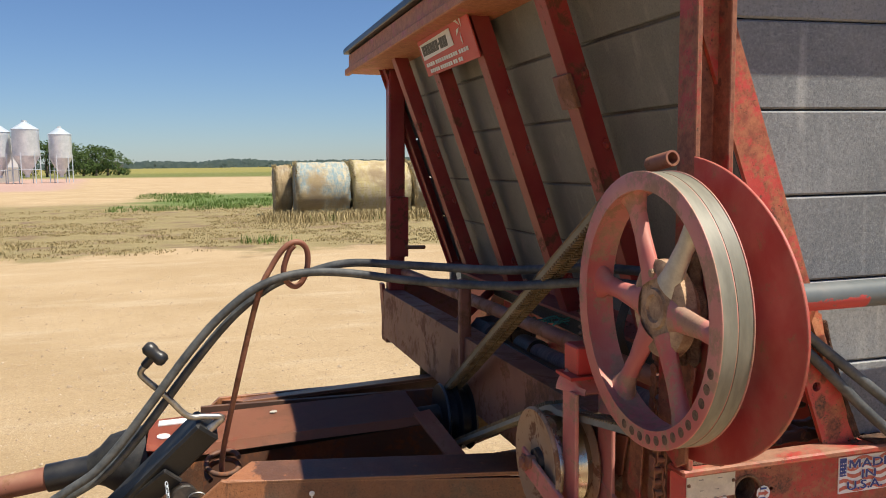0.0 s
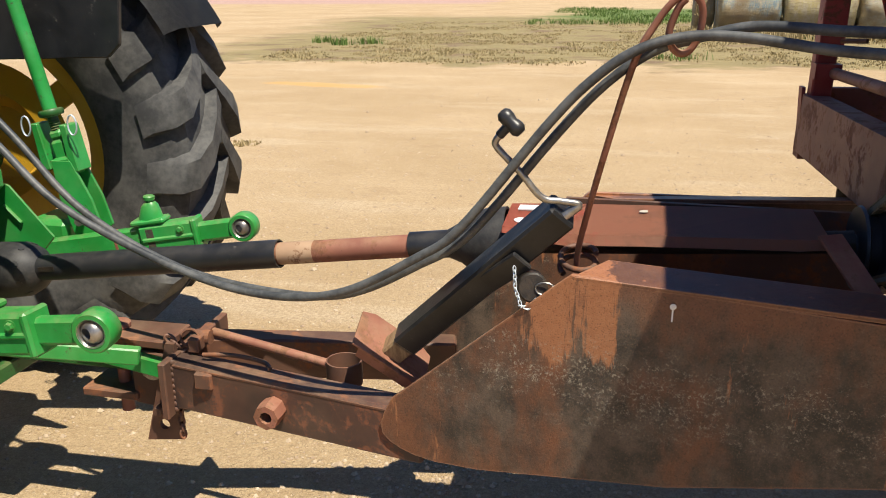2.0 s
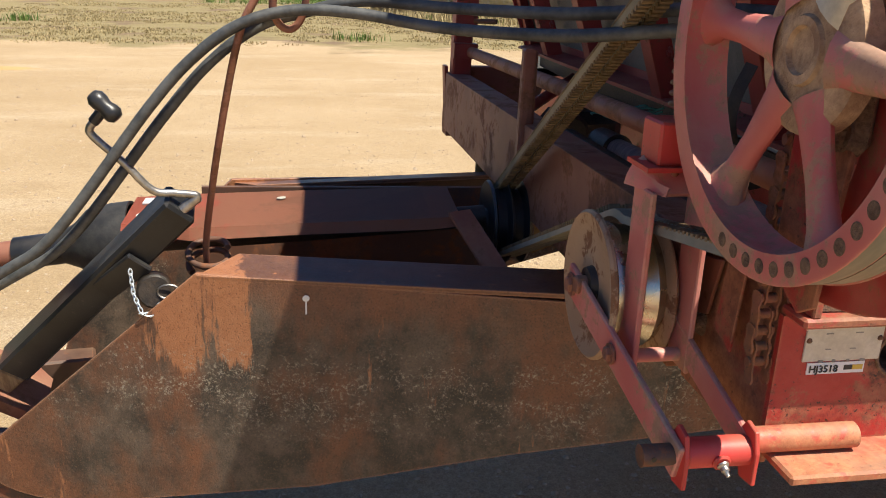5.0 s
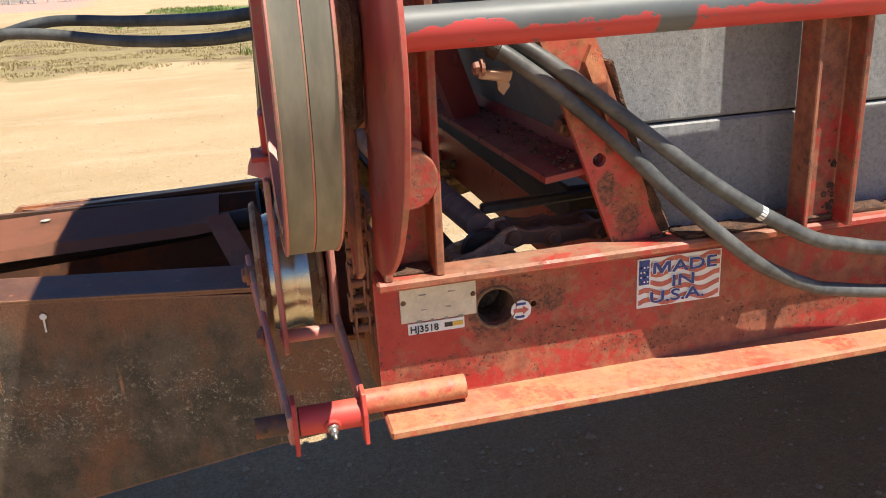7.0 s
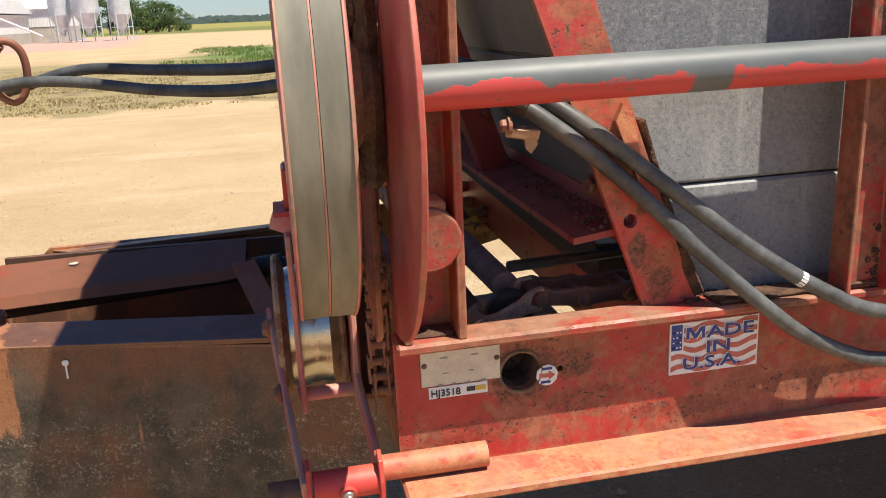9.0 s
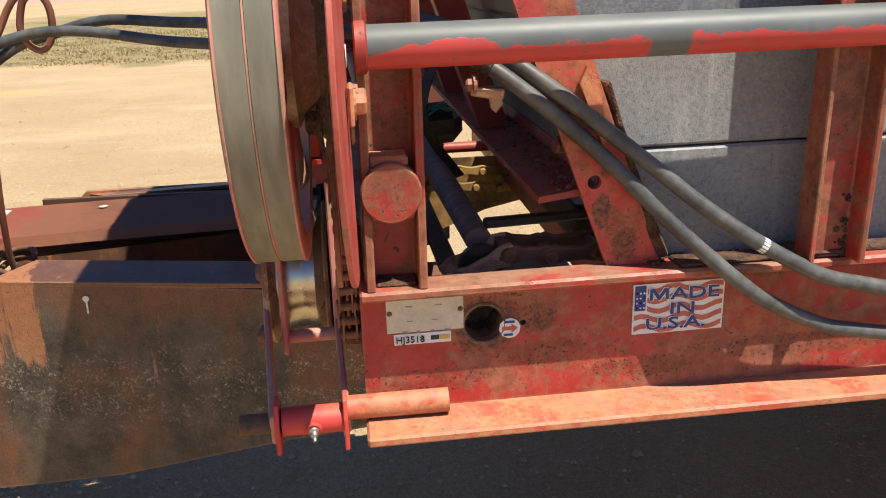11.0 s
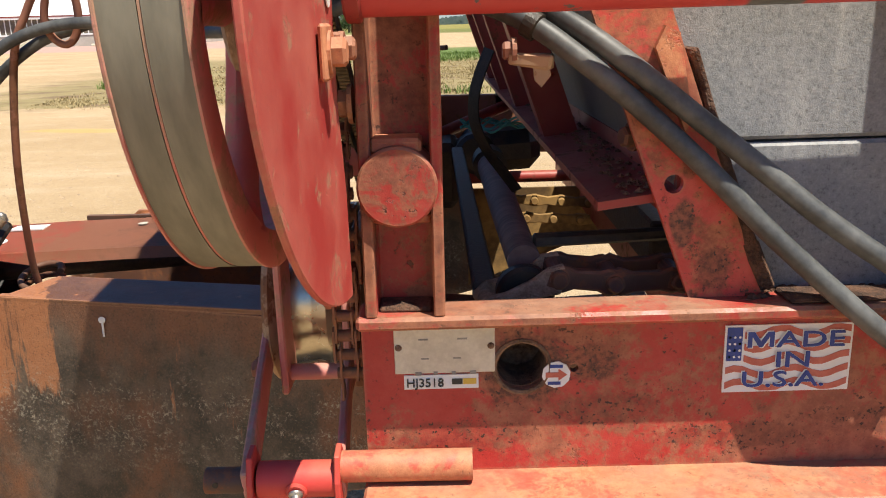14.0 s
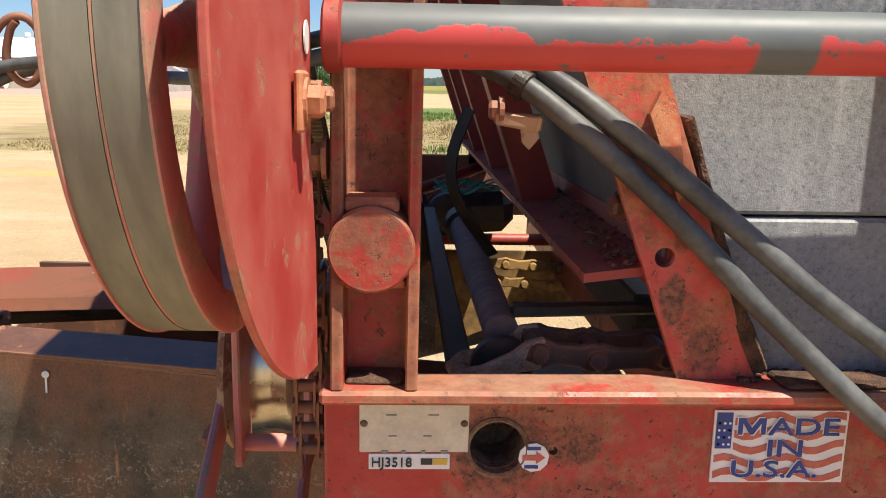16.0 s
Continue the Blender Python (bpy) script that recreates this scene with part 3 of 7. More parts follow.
def tube(pts, r, seg=12, inner=0.0, closed=False, section=None):
    """A round tube (or the given section of (a, b) pairs) swept along pts; inner > 0 makes an open pipe."""
    P = [Vector(p) for p in pts]
    bm = bmesh.new()
    n = len(P)
    ref = None
    rings, irings = [], []
    for i in range(n):
        if closed:
            d = (P[(i + 1) % n] - P[i - 1]).normalized()
        else:
            d = (P[min(i + 1, n - 1)] - P[max(i - 1, 0)]).normalized()
        if ref is None:
            ref = d.orthogonal().normalized() if abs(d.z) > 0.9 else Vector((0, 0, 1))
        ref = (ref - d * ref.dot(d)).normalized()
        s = d.cross(ref)
        rr = r(i / (n - 1)) if callable(r) else r
        if section:
            rings.append([bm.verts.new(P[i] + s * a + ref * b) for a, b in section])
        else:
            rings.append([bm.verts.new(P[i] + (s * math.cos(2 * math.pi * k / seg) + ref * math.sin(2 * math.pi * k / seg)) * rr) for k in range(seg)])
        if inner:
            irings.append([bm.verts.new(P[i] + (s * math.cos(2 * math.pi * k / seg) + ref * math.sin(2 * math.pi * k / seg)) * inner) for k in range(seg)])
    m = len(rings[0])

    def skin(R):
        for i in range(n if closed else n - 1):
            a, b = R[i], R[(i + 1) % n]
            for k in range(m):
                bm.faces.new((a[k], a[(k + 1) % m], b[(k + 1) % m], b[k]))

    skin(rings)
    if inner:
        skin(irings)
        for i in (0, n - 1):
            for k in range(m):
                bm.faces.new((rings[i][k], rings[i][(k + 1) % m], irings[i][(k + 1) % m], irings[i][k]))
    elif not closed:
        bm.faces.new(rings[0])
        bm.faces.new(rings[-1])
    return bm


def lathe(profile, origin, axis, seg=32, closed=False):
    """Turns (radius, height) pairs round an axis through origin."""
    axis = Vector(axis).normalized()
    u = axis.orthogonal().normalized()
    v = axis.cross(u)
    o = Vector(origin)
    bm = bmesh.new()
    rings = []
    for r, h in profile:
        if r < 1e-6:
            rings.append([bm.verts.new(o + axis * h)])
        else:
            rings.append([bm.verts.new(o + axis * h + (u * math.cos(2 * math.pi * k / seg) + v * math.sin(2 * math.pi * k / seg)) * r) for k in range(seg)])
    count = len(rings)
    for i in range(count if closed else count - 1):
        a, b = rings[i], rings[(i + 1) % count]
        for k in range(seg):
            l = (k + 1) % seg
            if len(a) == 1 and len(b) == 1:
                continue
            if len(a) == 1:
                bm.faces.new((a[0], b[l], b[k]))
            elif len(b) == 1:
                bm.faces.new((a[k], a[l], b[0]))
            else:
                bm.faces.new((a[k], a[l], b[l], b[k]))
    return bm


def disc(origin, axis, r, h, seg=32, hole=0.0, bev=0.0):
    b = bev
    if hole:
        return lathe([(hole, 0), (r - b, 0), (r, b), (r, h - b), (r - b, h), (hole, h)], origin, axis, seg, True)
    return lathe([(0, 0), (r - b, 0), (r, b), (r, h - b), (r - b, h), (0, h)], origin, axis, seg)


def plate(outline, thick, origin=(0, 0, 0), u=(1, 0, 0), v=(0, 0, 1), holes=(), bev=0.0):
    """A flat plate: outline and holes ((a, b, r) discs) in u, v from origin, thickness along u x v."""
    o, u, v = Vector(origin), Vector(u).normalized(), Vector(v).normalized()
    w = u.cross(v).normalized()
    bm = bmesh.new()
    loops = [list(outline)]
    for a, b, r in holes:
        loops.append([(a + r * math.cos(2 * math.pi * k / 16), b + r * math.sin(2 * math.pi * k / 16)) for k in range(16)])
    edges = []
    for lp in loops:
        vs = [bm.verts.new(o + u * a + v * b) for a, b in lp]
        edges += [bm.edges.new((vs[i], vs[(i + 1) % len(vs)])) for i in range(len(vs))]
    bmesh.ops.triangle_fill(bm, edges=edges, use_beauty=True, use_dissolve=False)
    ext = bmesh.ops.extrude_face_region(bm, geom=list(bm.faces))
    bmesh.ops.translate(bm, verts=[g for g in ext["geom"] if isinstance(g, bmesh.types.BMVert)], vec=w * thick)
    bmesh.ops.recalc_face_normals(bm, faces=bm.faces)
    return bevel(bm, bev)


def bolt(p, axis, r=0.012, h=0.010, washer=True):
    axis = Vector(axis).normalized()
    head = lathe([(0, h), (r * 0.75, h), (r, h * 0.8), (r, 0), (0, 0)], p, axis, 6)
    if washer:
        return join(head, disc(Vector(p) - axis * 0.002, axis, r * 1.4, 0.004, 14))
    return head


def chain(points, r=0.004, link=0.02):
    """Oval links along a polyline, each turned a quarter."""
    P = [Vector(p) for p in points]
    out, d0 = [], 0.0
    seglen = [(P[i + 1] - P[i]).length for i in range(len(P) - 1)]
    total = sum(seglen)
    k = 0
    while d0 < total:
        d, i = d0, 0
        while i < len(seglen) - 1 and d > seglen[i]:
            d -= seglen[i]
            i += 1
        c = P[i].lerp(P[i + 1], min(1, d / seglen[i]))
        t = (P[i + 1] - P[i]).normalized()
        a = t.orthogonal().normalized()
        if k % 2:
            a = t.cross(a)
        ring = [c + t * (link * 0.62 * math.cos(q * math.pi / 5)) + a * (link * 0.34 * math.sin(q * math.pi / 5)) for q in range(10)]
        out.append(tube(ring, r, 6, closed=True))
        d0 += link * 0.85
        k += 1
    return join(*out)


def text(body, size, origin, u, v, mat, parent, name="lettering", depth=0.0006, stretch=1.0, shear=0.0, spacing=1.0):
    """Raised lettering with the built-in font; origin is the lower left corner."""
    cu = bpy.data.curves.new("tmp", "FONT")
    cu.body, cu.size, cu.extrude, cu.shear, cu.space_character = body, size, depth, shear, spacing
    cu.resolution_u = 3
    cu.offset = size * 0.006
    ob = bpy.data.objects.new("tmp", cu)
    scene.collection.objects.link(ob)
    bpy.context.view_layer.update()
    me = bpy.data.meshes.new_from_object(ob.evaluated_get(bpy.context.evaluated_depsgraph_get()))
    bpy.data.objects.remove(ob)
    bm = bmesh.new()
    bm.from_mesh(me)
    bpy.data.meshes.remove(me)
    u, v = Vector(u).normalized(), Vector(v).normalized()
    m = Matrix((u, v, u.cross(v))).transposed().to_4x4()
    bmesh.ops.transform(bm, matrix=Matrix.Translation(origin) @ m @ Matrix.Diagonal((stretch, 1, 1, 1)), verts=bm.verts)
    return part(name, bm, mat, parent)


def jitter(bm, amount, scale):
    for v in bm.verts:
        v.co += noise.noise_vector(v.co * scale) * amount
    return bm


X, Y, Z = Vector((1, 0, 0)), Vector((0, 1, 0)), Vector((0, 0, 1))

# ---------------------------------------------------------------- ground and distance
GROUND_Z = 0.02
bm = bmesh.new()
bmesh.ops.create_grid(bm, x_segments=60, y_segments=60, size=3000)
for v in bm.verts:
    a, b = v.co.x / 3000, v.co.y / 3000
    v.co.x, v.co.y = 3000 * math.copysign(abs(a) ** 2.6, a), 3000 * math.copysign(abs(b) ** 2.6, b)
    v.co.z = GROUND_Z
tagged(part("ground", bm, GROUND, None), "tan gravel farmyard running out to dry grass and fields", "ground", kind="structure")

rng = random.Random(5)


def scatter_pebbles():
    verts, faces = [], []
    for _ in range(52000):
        a, d = rng.uniform(0, 2 * math.pi), 11 * rng.random() ** 0.8
        cx, cy = -0.6 + d * math.cos(a), 4.0 + d * math.sin(a)
        s = rng.choice((0.003, 0.004, 0.004, 0.005, 0.006, 0.008, 0.011)) * rng.uniform(0.7, 1.3)
        if rng.random() < 0.02:
            s *= 1.8
        q, f = rng.uniform(0, math.pi), rng.uniform(0.6, 1.0)
        b = len(verts)
        for k in range(5):
            t = q + 2 * math.pi * k / 5
            verts.append((cx + s * math.cos(t), cy + s * f * math.sin(t), s * 0.1))
        for k in range(3):
            t = q + 2 * math.pi * k / 3
            verts.append((cx + s * 0.5 * math.cos(t), cy + s * f * 0.5 * math.sin(t), s * rng.uniform(0.55, 0.9)))
        faces += [(b + 5, b + 6, b + 7), (b, b + 1, b + 5), (b + 1, b + 6, b + 5), (b + 1, b + 2, b + 6), (b + 2, b + 3, b + 6), (b + 3, b + 7, b + 6), (b + 3, b + 4, b + 7), (b + 4, b, b + 5), (b + 4, b + 5, b + 7)]
    me = bpy.data.meshes.new("gravel_stones")
    me.from_pydata(verts, [], faces)
    me.materials.append(PEBBLE)
    stones = new("gravel_stones", me)
    stones.location.z = GROUND_Z
    tagged(stones, "loose tan pebbles lying on the farmyard", "gravel", kind="stuff")


scatter_pebbles()


def grass(name, count, place, height, mat, label):
    """Tufts of thin bent blades; place() gives x, y."""
    verts, faces = [], []
    for _ in range(count):
        cx, cy = place()
        for _b in range(rng.randint(3, 6)):
            a, h = rng.uniform(0, 2 * math.pi), height * rng.uniform(0.4, 1.2)
            lean, w = h * rng.uniform(0.1, 0.7), 0.006 + 0.010 * rng.random()
            ox, oy = cx + rng.uniform(-0.12, 0.12), cy + rng.uniform(-0.12, 0.12)
            dx, dy = math.cos(a), math.sin(a)
            b = len(verts)
            verts += [(ox - dy * w, oy + dx * w, 0), (ox + dy * w, oy - dx * w, 0), (ox + dx * lean * 0.4 + dy * w * 0.7, oy + dy * lean * 0.4 - dx * w * 0.7, h * 0.6), (ox + dx * lean * 0.4 - dy * w * 0.7, oy + dy * lean * 0.4 + dx * w * 0.7, h * 0.6), (ox + dx * lean, oy + dy * lean, h)]
            faces += [(b, b + 1, b + 2, b + 3), (b + 3, b + 2, b + 4)]
    me = bpy.data.meshes.new(name)
    me.from_pydata(verts, [], faces)
    me.materials.append(mat)
    ob = new(name, me)
    ob.location.z = GROUND_Z
    tagged(ob, label, "grass", kind="stuff")


def in_dry():
    while True:
        x, y = rng.uniform(-9, 16), rng.triangular(18.2, 40, 19.5)
        if noise.noise(Vector((x * 0.45, y * 0.45, 0))) + 0.5 * noise.noise(Vector((x * 1.7, y * 1.7, 3))) > -0.05 and x > -8 + (y - 18) * -0.1:
            return x, y


def in_green():
    while True:
        x, y = rng.uniform(-4, 30), rng.uniform(35, 56)
        if noise.noise(Vector((x * 0.2, y * 0.2, 5))) > -0.1:
            return x, y


def near_bales():
    return rng.uniform(1.5, 16), rng.gauss(27.6, 0.8)


grass("dry_grass", 11000, in_dry, 0.042, STRAW_GRASS, "sparse straw-coloured dry grass at the yard edge")
grass("tall_dry_grass", 2600, near_bales, 0.30, STRAW_GRASS, "taller bleached grass in front of the bales")
grass("green_grass", 5000, in_green, 0.16, GREEN_GRASS, "green grass strip beyond the dry patch")
WEEDS = [(-8.4, 24.4), (-7.6, 23.6), (-6.9, 24.0), (1.0, 20.2), (3.4, 27.0), (5.2, 27.0), (6.8, 26.9), (-3.87, 9.53)]
for wx, wy in WEEDS:
    s = 0.05 if wy < 12 else 0.34
    grass("weed", 26, lambda: (rng.gauss(wx, s * 0.6), rng.gauss(wy, s * 0.5)), s * 0.6, STRAW_GRASS if wy < 12 else GREEN_GRASS, "small weed growing in the dry ground")


# round bales
def bale(x0, x1, y, r, mat, label):
    seg, rows = 48, 9
    prof = [(0, 0), (r * 0.5, -0.01), (r * 0.94, 0), (r, 0.06)] + [(r * (1 + 0.012 * math.sin(i * 2.1)), 0.06 + (x1 - x0 - 0.12) * i / rows) for i in range(1, rows)] + [(r, x1 - x0 - 0.06), (r * 0.94, x1 - x0), (r * 0.5, x1 - x0 + 0.01), (0, x1 - x0)]
    b = lathe(prof, (x0, y, r * 0.97), X, seg)
    jitter(b, 0.035, 3.0)
    for v in b.verts:
        v.co.z = max(v.co.z, 0.0)
    ob = smooth(solo("round_bale", b, mat, label, "bale", "round bales in a row"), 60)
    verts, faces = [], []
    for _ in range(900):
        t, e = rng.uniform(-0.4, math.pi + 0.4), rng.choice((x0 + 0.03, x1 - 0.03))
        rr, ln = r * rng.uniform(0.93, 1.0), rng.uniform(0.03, 0.11)
        cx, a = e + rng.uniform(-0.07, 0.07), t + rng.uniform(-0.5, 0.5)
        p = Vector((cx, y - rr * math.cos(t), r * 0.97 + rr * math.sin(t)))
        q = p + Vector((rng.uniform(-0.05, 0.05), -ln * math.cos(a), ln * math.sin(a)))
        i0 = len(verts)
        verts += [p + Vector((0.008, 0, 0)), p - Vector((0.008, 0, 0)), q]
        faces.append((i0, i0 + 1, i0 + 2))
    me = bpy.data.meshes.new("straw_fringe")
    me.from_pydata(verts, [], faces)
    me.materials.append(STRAW_GRASS)
    fr = new("straw_fringe", me)
    fr.parent = ob
    fr["kind"] = "stuff"


bale(2.05, 2.62, 30.6, 0.88, BALE_OLD, "weathered brown straw bale behind the bale row")
bale(2.62, 4.36, 29.2, 0.93, BALE_BLUE, "round straw bale in torn blue net wrap")
bale(4.48, 6.42, 29.2, 0.95, BALE_GOLD, "golden round straw bale in clear net wrap")
bale(6.55, 8.4, 29.2, 0.93, BALE_PALE, "round straw bale in pale greenish wrap")
bale(8.5, 10.3, 29.25, 0.94, BALE_GOLD, "golden round straw bale in clear net wrap")


# feed bins
def feed_bin(x, y, r, top):
    t = thing("feed_bin", (x, y, 0), "galvanised steel feed bin with cone roof and hopper on legs", "feed bin", "feed bins by the barn")
    z0, z1 = top * 0.44, top * 0.86
    prof = []
    rows = 8
    for i in range(rows + 1):
        z = z0 + (z1 - z0) * i / rows
        prof += [(r, z), (r * 1.012, z + 0.05)] if i < rows else [(r, z)]
    smooth(part("shell", lathe(prof, (x, y, 0), Z, 28), ZINC, t), 60)
    part("roof", lathe([(r * 1.05, z1 - 0.05), (r * 1.05, z1), (r * 0.2, top * 0.97), (r * 0.2, top), (0, top)], (x, y, 0), Z, 24), ZINC, t)
    part("hopper", lathe([(r, z0), (r * 0.18, top * 0.14), (r * 0.18, top * 0.10), (0, top * 0.10)], (x, y, 0), Z, 24), ZINC, t, "cone hopper with rusty streaks")
    for k in range(6):
        a = math.pi * k / 3 + 0.3
        px, py = x + r * math.cos(a), y + r * math.sin(a)
        part("leg", bar((px, py, 0), (px, py, z0 + 0.4), 0.09, 0.09, up=(1, 0, 0)), ZINC, t)
    part("brace", lathe([(r, top * 0.22), (r, top * 0.23)], (x, y, 0), Z, 12), ZINC, t)
    return t


feed_bin(-23.0, 107.0, 1.25, 6.9)
feed_bin(-20.0, 106.0, 1.45, 7.2)
feed_bin(-16.6, 107.5, 1.25, 6.6)

# livestock barn
B0, B1, BY = -64.0, -27.6, 97.0
barn = thing("livestock_barn", (B0, BY, 0), "long white livestock barn with curtain side and fan housings", "barn")
part("foundation", box((B0, BY, 0), (B1, BY + 14, 1.25)), BARN_GREY, barn, "grey concrete foundation wall")
part("sill_rail", box((B0, BY - 0.06, 1.25), (B1, BY + 14, 1.42)), BARN_WHITE, barn)
part("curtain", box((B0, BY + 0.1, 1.42), (B1 - 0.2, BY + 13.9, 3.05)), CURTAIN, barn, "brown ventilation curtain behind posts")
x = B0
stud = None
while x < B1:
    if stud is None:
        stud = part("stud", box((x, BY + 0.0, 1.42), (x + 0.07, BY + 0.1, 3.05)), BARN_WHITE, barn)
    else:
        s2 = new("stud", stud.data)
        s2.parent, s2.location = barn, (x - B0, 0, 0)
    x += 0.62
part("fascia", box((B0, BY - 0.35, 3.05), (B1 + 0.3, BY + 14.35, 3.28)), BARN_WHITE, barn)
part("trim", box((B0, BY - 0.38, 3.28), (B1 + 0.3, BY - 0.3, 3.42)), BARN_RED, barn, "dark red eave trim")
roofp = [(-0.4, 3.42), (7.0, 5.9), (14.4, 3.42)]
part("roof", plate(roofp, B1 - B0 + 0.6, (B0 - 0.1, BY, 0), Y, Z), BARN_WHITE, barn, "white metal roof")
part("gable_wall", box((B1 - 0.06, BY + 0.2, 1.25), (B1, BY + 13.8, 3.3)), BARN_WHITE, barn)
part("gable_base", box((B1 - 0.1, BY, 0), (B1 + 0.05, BY + 14, 1.25)), BARN_GREY, barn)
for i in range(9):
    part("vent", lathe([(0.0, 0.7), (0.35, 0.65), (0.35, 0.3), (0.22, 0.25), (0.22, 0)], (B1 - 2 - i * 4, BY + 7, 5.8), Z, 12), BARN_WHITE, barn)
for fx in (-46.0, -37.0, -30.6):
    f = part("fan_housing", join(bar((fx, BY - 1.4, 0.85), (fx + 0.2, BY - 0.05, 0.85), 1.5, 1.3, 0.2), box((fx - 1.4, BY - 1.6, 0.05), (fx + 0.8, BY - 0.2, 0.28), 0.05)), CREAM, barn, "cream plastic fan housing")
    part("fan_cone", lathe([(0.62, 0), (0.75, 0.5), (0.62, 0.48), (0.5, 0.0)], (fx + 0.75, BY - 1.0, 0.75), X, 20, True), CREAM, f)
smooth(part("feed_pipe", tube(curve_points([(B1 - 0.4, BY - 0.2, 3.0), (B1 + 0.8, BY - 0.3, 2.9), (B1 + 4.5, BY + 1, 0.9)]), 0.12, 10), BARN_WHITE, barn, "white plastic feed pipe"))
annex = thing("barn_annex", (-30, 112, 0), "lower white metal-sided barn annex with concrete base", "barn")
part("base_wall", box((-44, 112, 0), (-24.5, 124, 1.9)), BARN_GREY, annex)
ribs = [box((-44, 111.96, 1.9), (-24.5, 124, 4.0))]
for i in range(65):
    ribs.append(box((-44 + i * 0.3, 111.9, 1.9), (-43.92 + i * 0.3, 111.97, 4.0)))
part("siding", join(*ribs), BARN_WHITE, annex, "ribbed white siding")
part("roof", plate([(-0.4, 4.0), (6, 6.3), (12.4, 4.0)], 19.9, (-44.2, 112, 0), Y, Z), BARN_WHITE, annex)


# trees
def tree(x, y, h, w, seed, far=False):
    r = random.Random(seed)
    t = thing("tree", (x, y, 0), "broadleaf tree with dense dark green crown", "tree", "shelterbelt trees")
    trunk = tube([(x, y, 0), (x + 0.1, y, h * 0.3), (x - 0.1, y, h * 0.7)], lambda s: 0.28 * (1 - 0.7 * s), 8)
    limbs = [trunk]
    for _ in range(5):
        a = r.uniform(0, 6.28)
        limbs.append(tube([(x, y, h * r.uniform(0.2, 0.4)), (x + w * 0.3 * math.cos(a), y + w * 0.3 * math.sin(a), h * r.uniform(0.5, 0.75))], lambda s: 0.12 * (1 - 0.7 * s), 6))
    part("trunk", join(*limbs), BARK, t)
    verts, faces = [], []
    for _ in range(44):
        a, q = r.uniform(0, 6.28), r.random() ** 0.5
        zc = h * r.uniform(0.10, 0.93)
        rad = w * 0.5 * q * (1.0 - 0.75 * max(0, zc / h - 0.55) / 0.45)
        c = Vector((x + rad * math.cos(a), y + rad * math.sin(a), zc))
        cr = h * r.uniform(0.08, 0.17)
        for _l in range(46):
            d = Vector((r.gauss(0, 1), r.gauss(0, 1), r.gauss(0, 0.8))).normalized() * cr * r.uniform(0.5, 1.05)
            p = c + d
            s = h * 0.028 * r.uniform(0.6, 1.4)
            e = Vector((r.gauss(0, 1), r.gauss(0, 1), r.gauss(0, 1))).normalized()
            f = e.orthogonal().normalized()
            b = len(verts)
            verts += [p - e * s, p + f * s * 0.6, p + e * s, p - f * s * 0.6]
            faces.append((b, b + 1, b + 2, b + 3))
    me = bpy.data.meshes.new("crown")
    me.from_pydata([Vector(v) - t.location for v in verts], [], faces)
    me.materials.append(FOLIAGE)
    ob = new("crown", me)
    ob.parent = t


for i, (tx, ty, th, tw) in enumerate([(-27, 182, 6.6, 8), (-24.6, 186, 6.8, 8), (-22.4, 188, 6.4, 7.5), (-20.4, 190, 6.0, 7), (-18.6, 194, 5.0, 6), (-30.5, 180, 7.2, 7), (-36, 172, 8, 8), (-43, 168, 9, 9), (-50, 165, 9.5, 9), (-58, 163, 10, 10), (-66, 160, 10, 10)]):
    tree(tx, ty, th, tw, 40 + i)


def far_woods():
    r = random.Random(9)
    verts, faces = [], []
    for _ in range(9000):
        a = r.uniform(-0.5, 0.65)
        d = r.uniform(900, 1000)
        env = 0.35 + 0.65 * max(0, noise.noise(Vector((a * 14, 0, 3))) + 0.45)
        p = Vector((d * math.sin(a), d * math.cos(a), r.random() * 9.0 * env + 0.5))
        s = r.uniform(0.8, 2.2)
        b = len(verts)
        verts += [p + Vector((-s, 0, -s * 0.7)), p + Vector((s, 0, -s * 0.6)), p + Vector((s * 0.5, 0, s)), p + Vector((-s * 0.6, 0, s * 0.8))]
        faces.append((b, b + 1, b + 2, b + 3))
    me = bpy.data.meshes.new("far_woods")
    me.from_pydata(verts, [], faces)
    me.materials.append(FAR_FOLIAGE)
    tagged(new("far_woods", me), "hazy blue-green line of woods on the horizon", "woods", kind="stuff")


far_woods()


# ---------------------------------------------------------------- the spreader
SLOPE = -0.006        # the machine stands a little nose-down


def tilt(bm, lean=0.5):
    for v in bm.verts:
        dx, dz = v.co.x - 0.55, v.co.z - 1.24
        v.co.z -= SLOPE * dx
        v.co.x += SLOPE * lean * dz
    return bm


def channel(outline, z0, z1, bev=0.0015):
    """An upright rolled section with the given plan."""
    return plate(outline, z1 - z0, (0, 0, z0), X, Y, bev=bev)


spreader = thing("manure_spreader", (0.55, 3.65, 0), "old rusty red box manure spreader with grey board sides", "spreader")

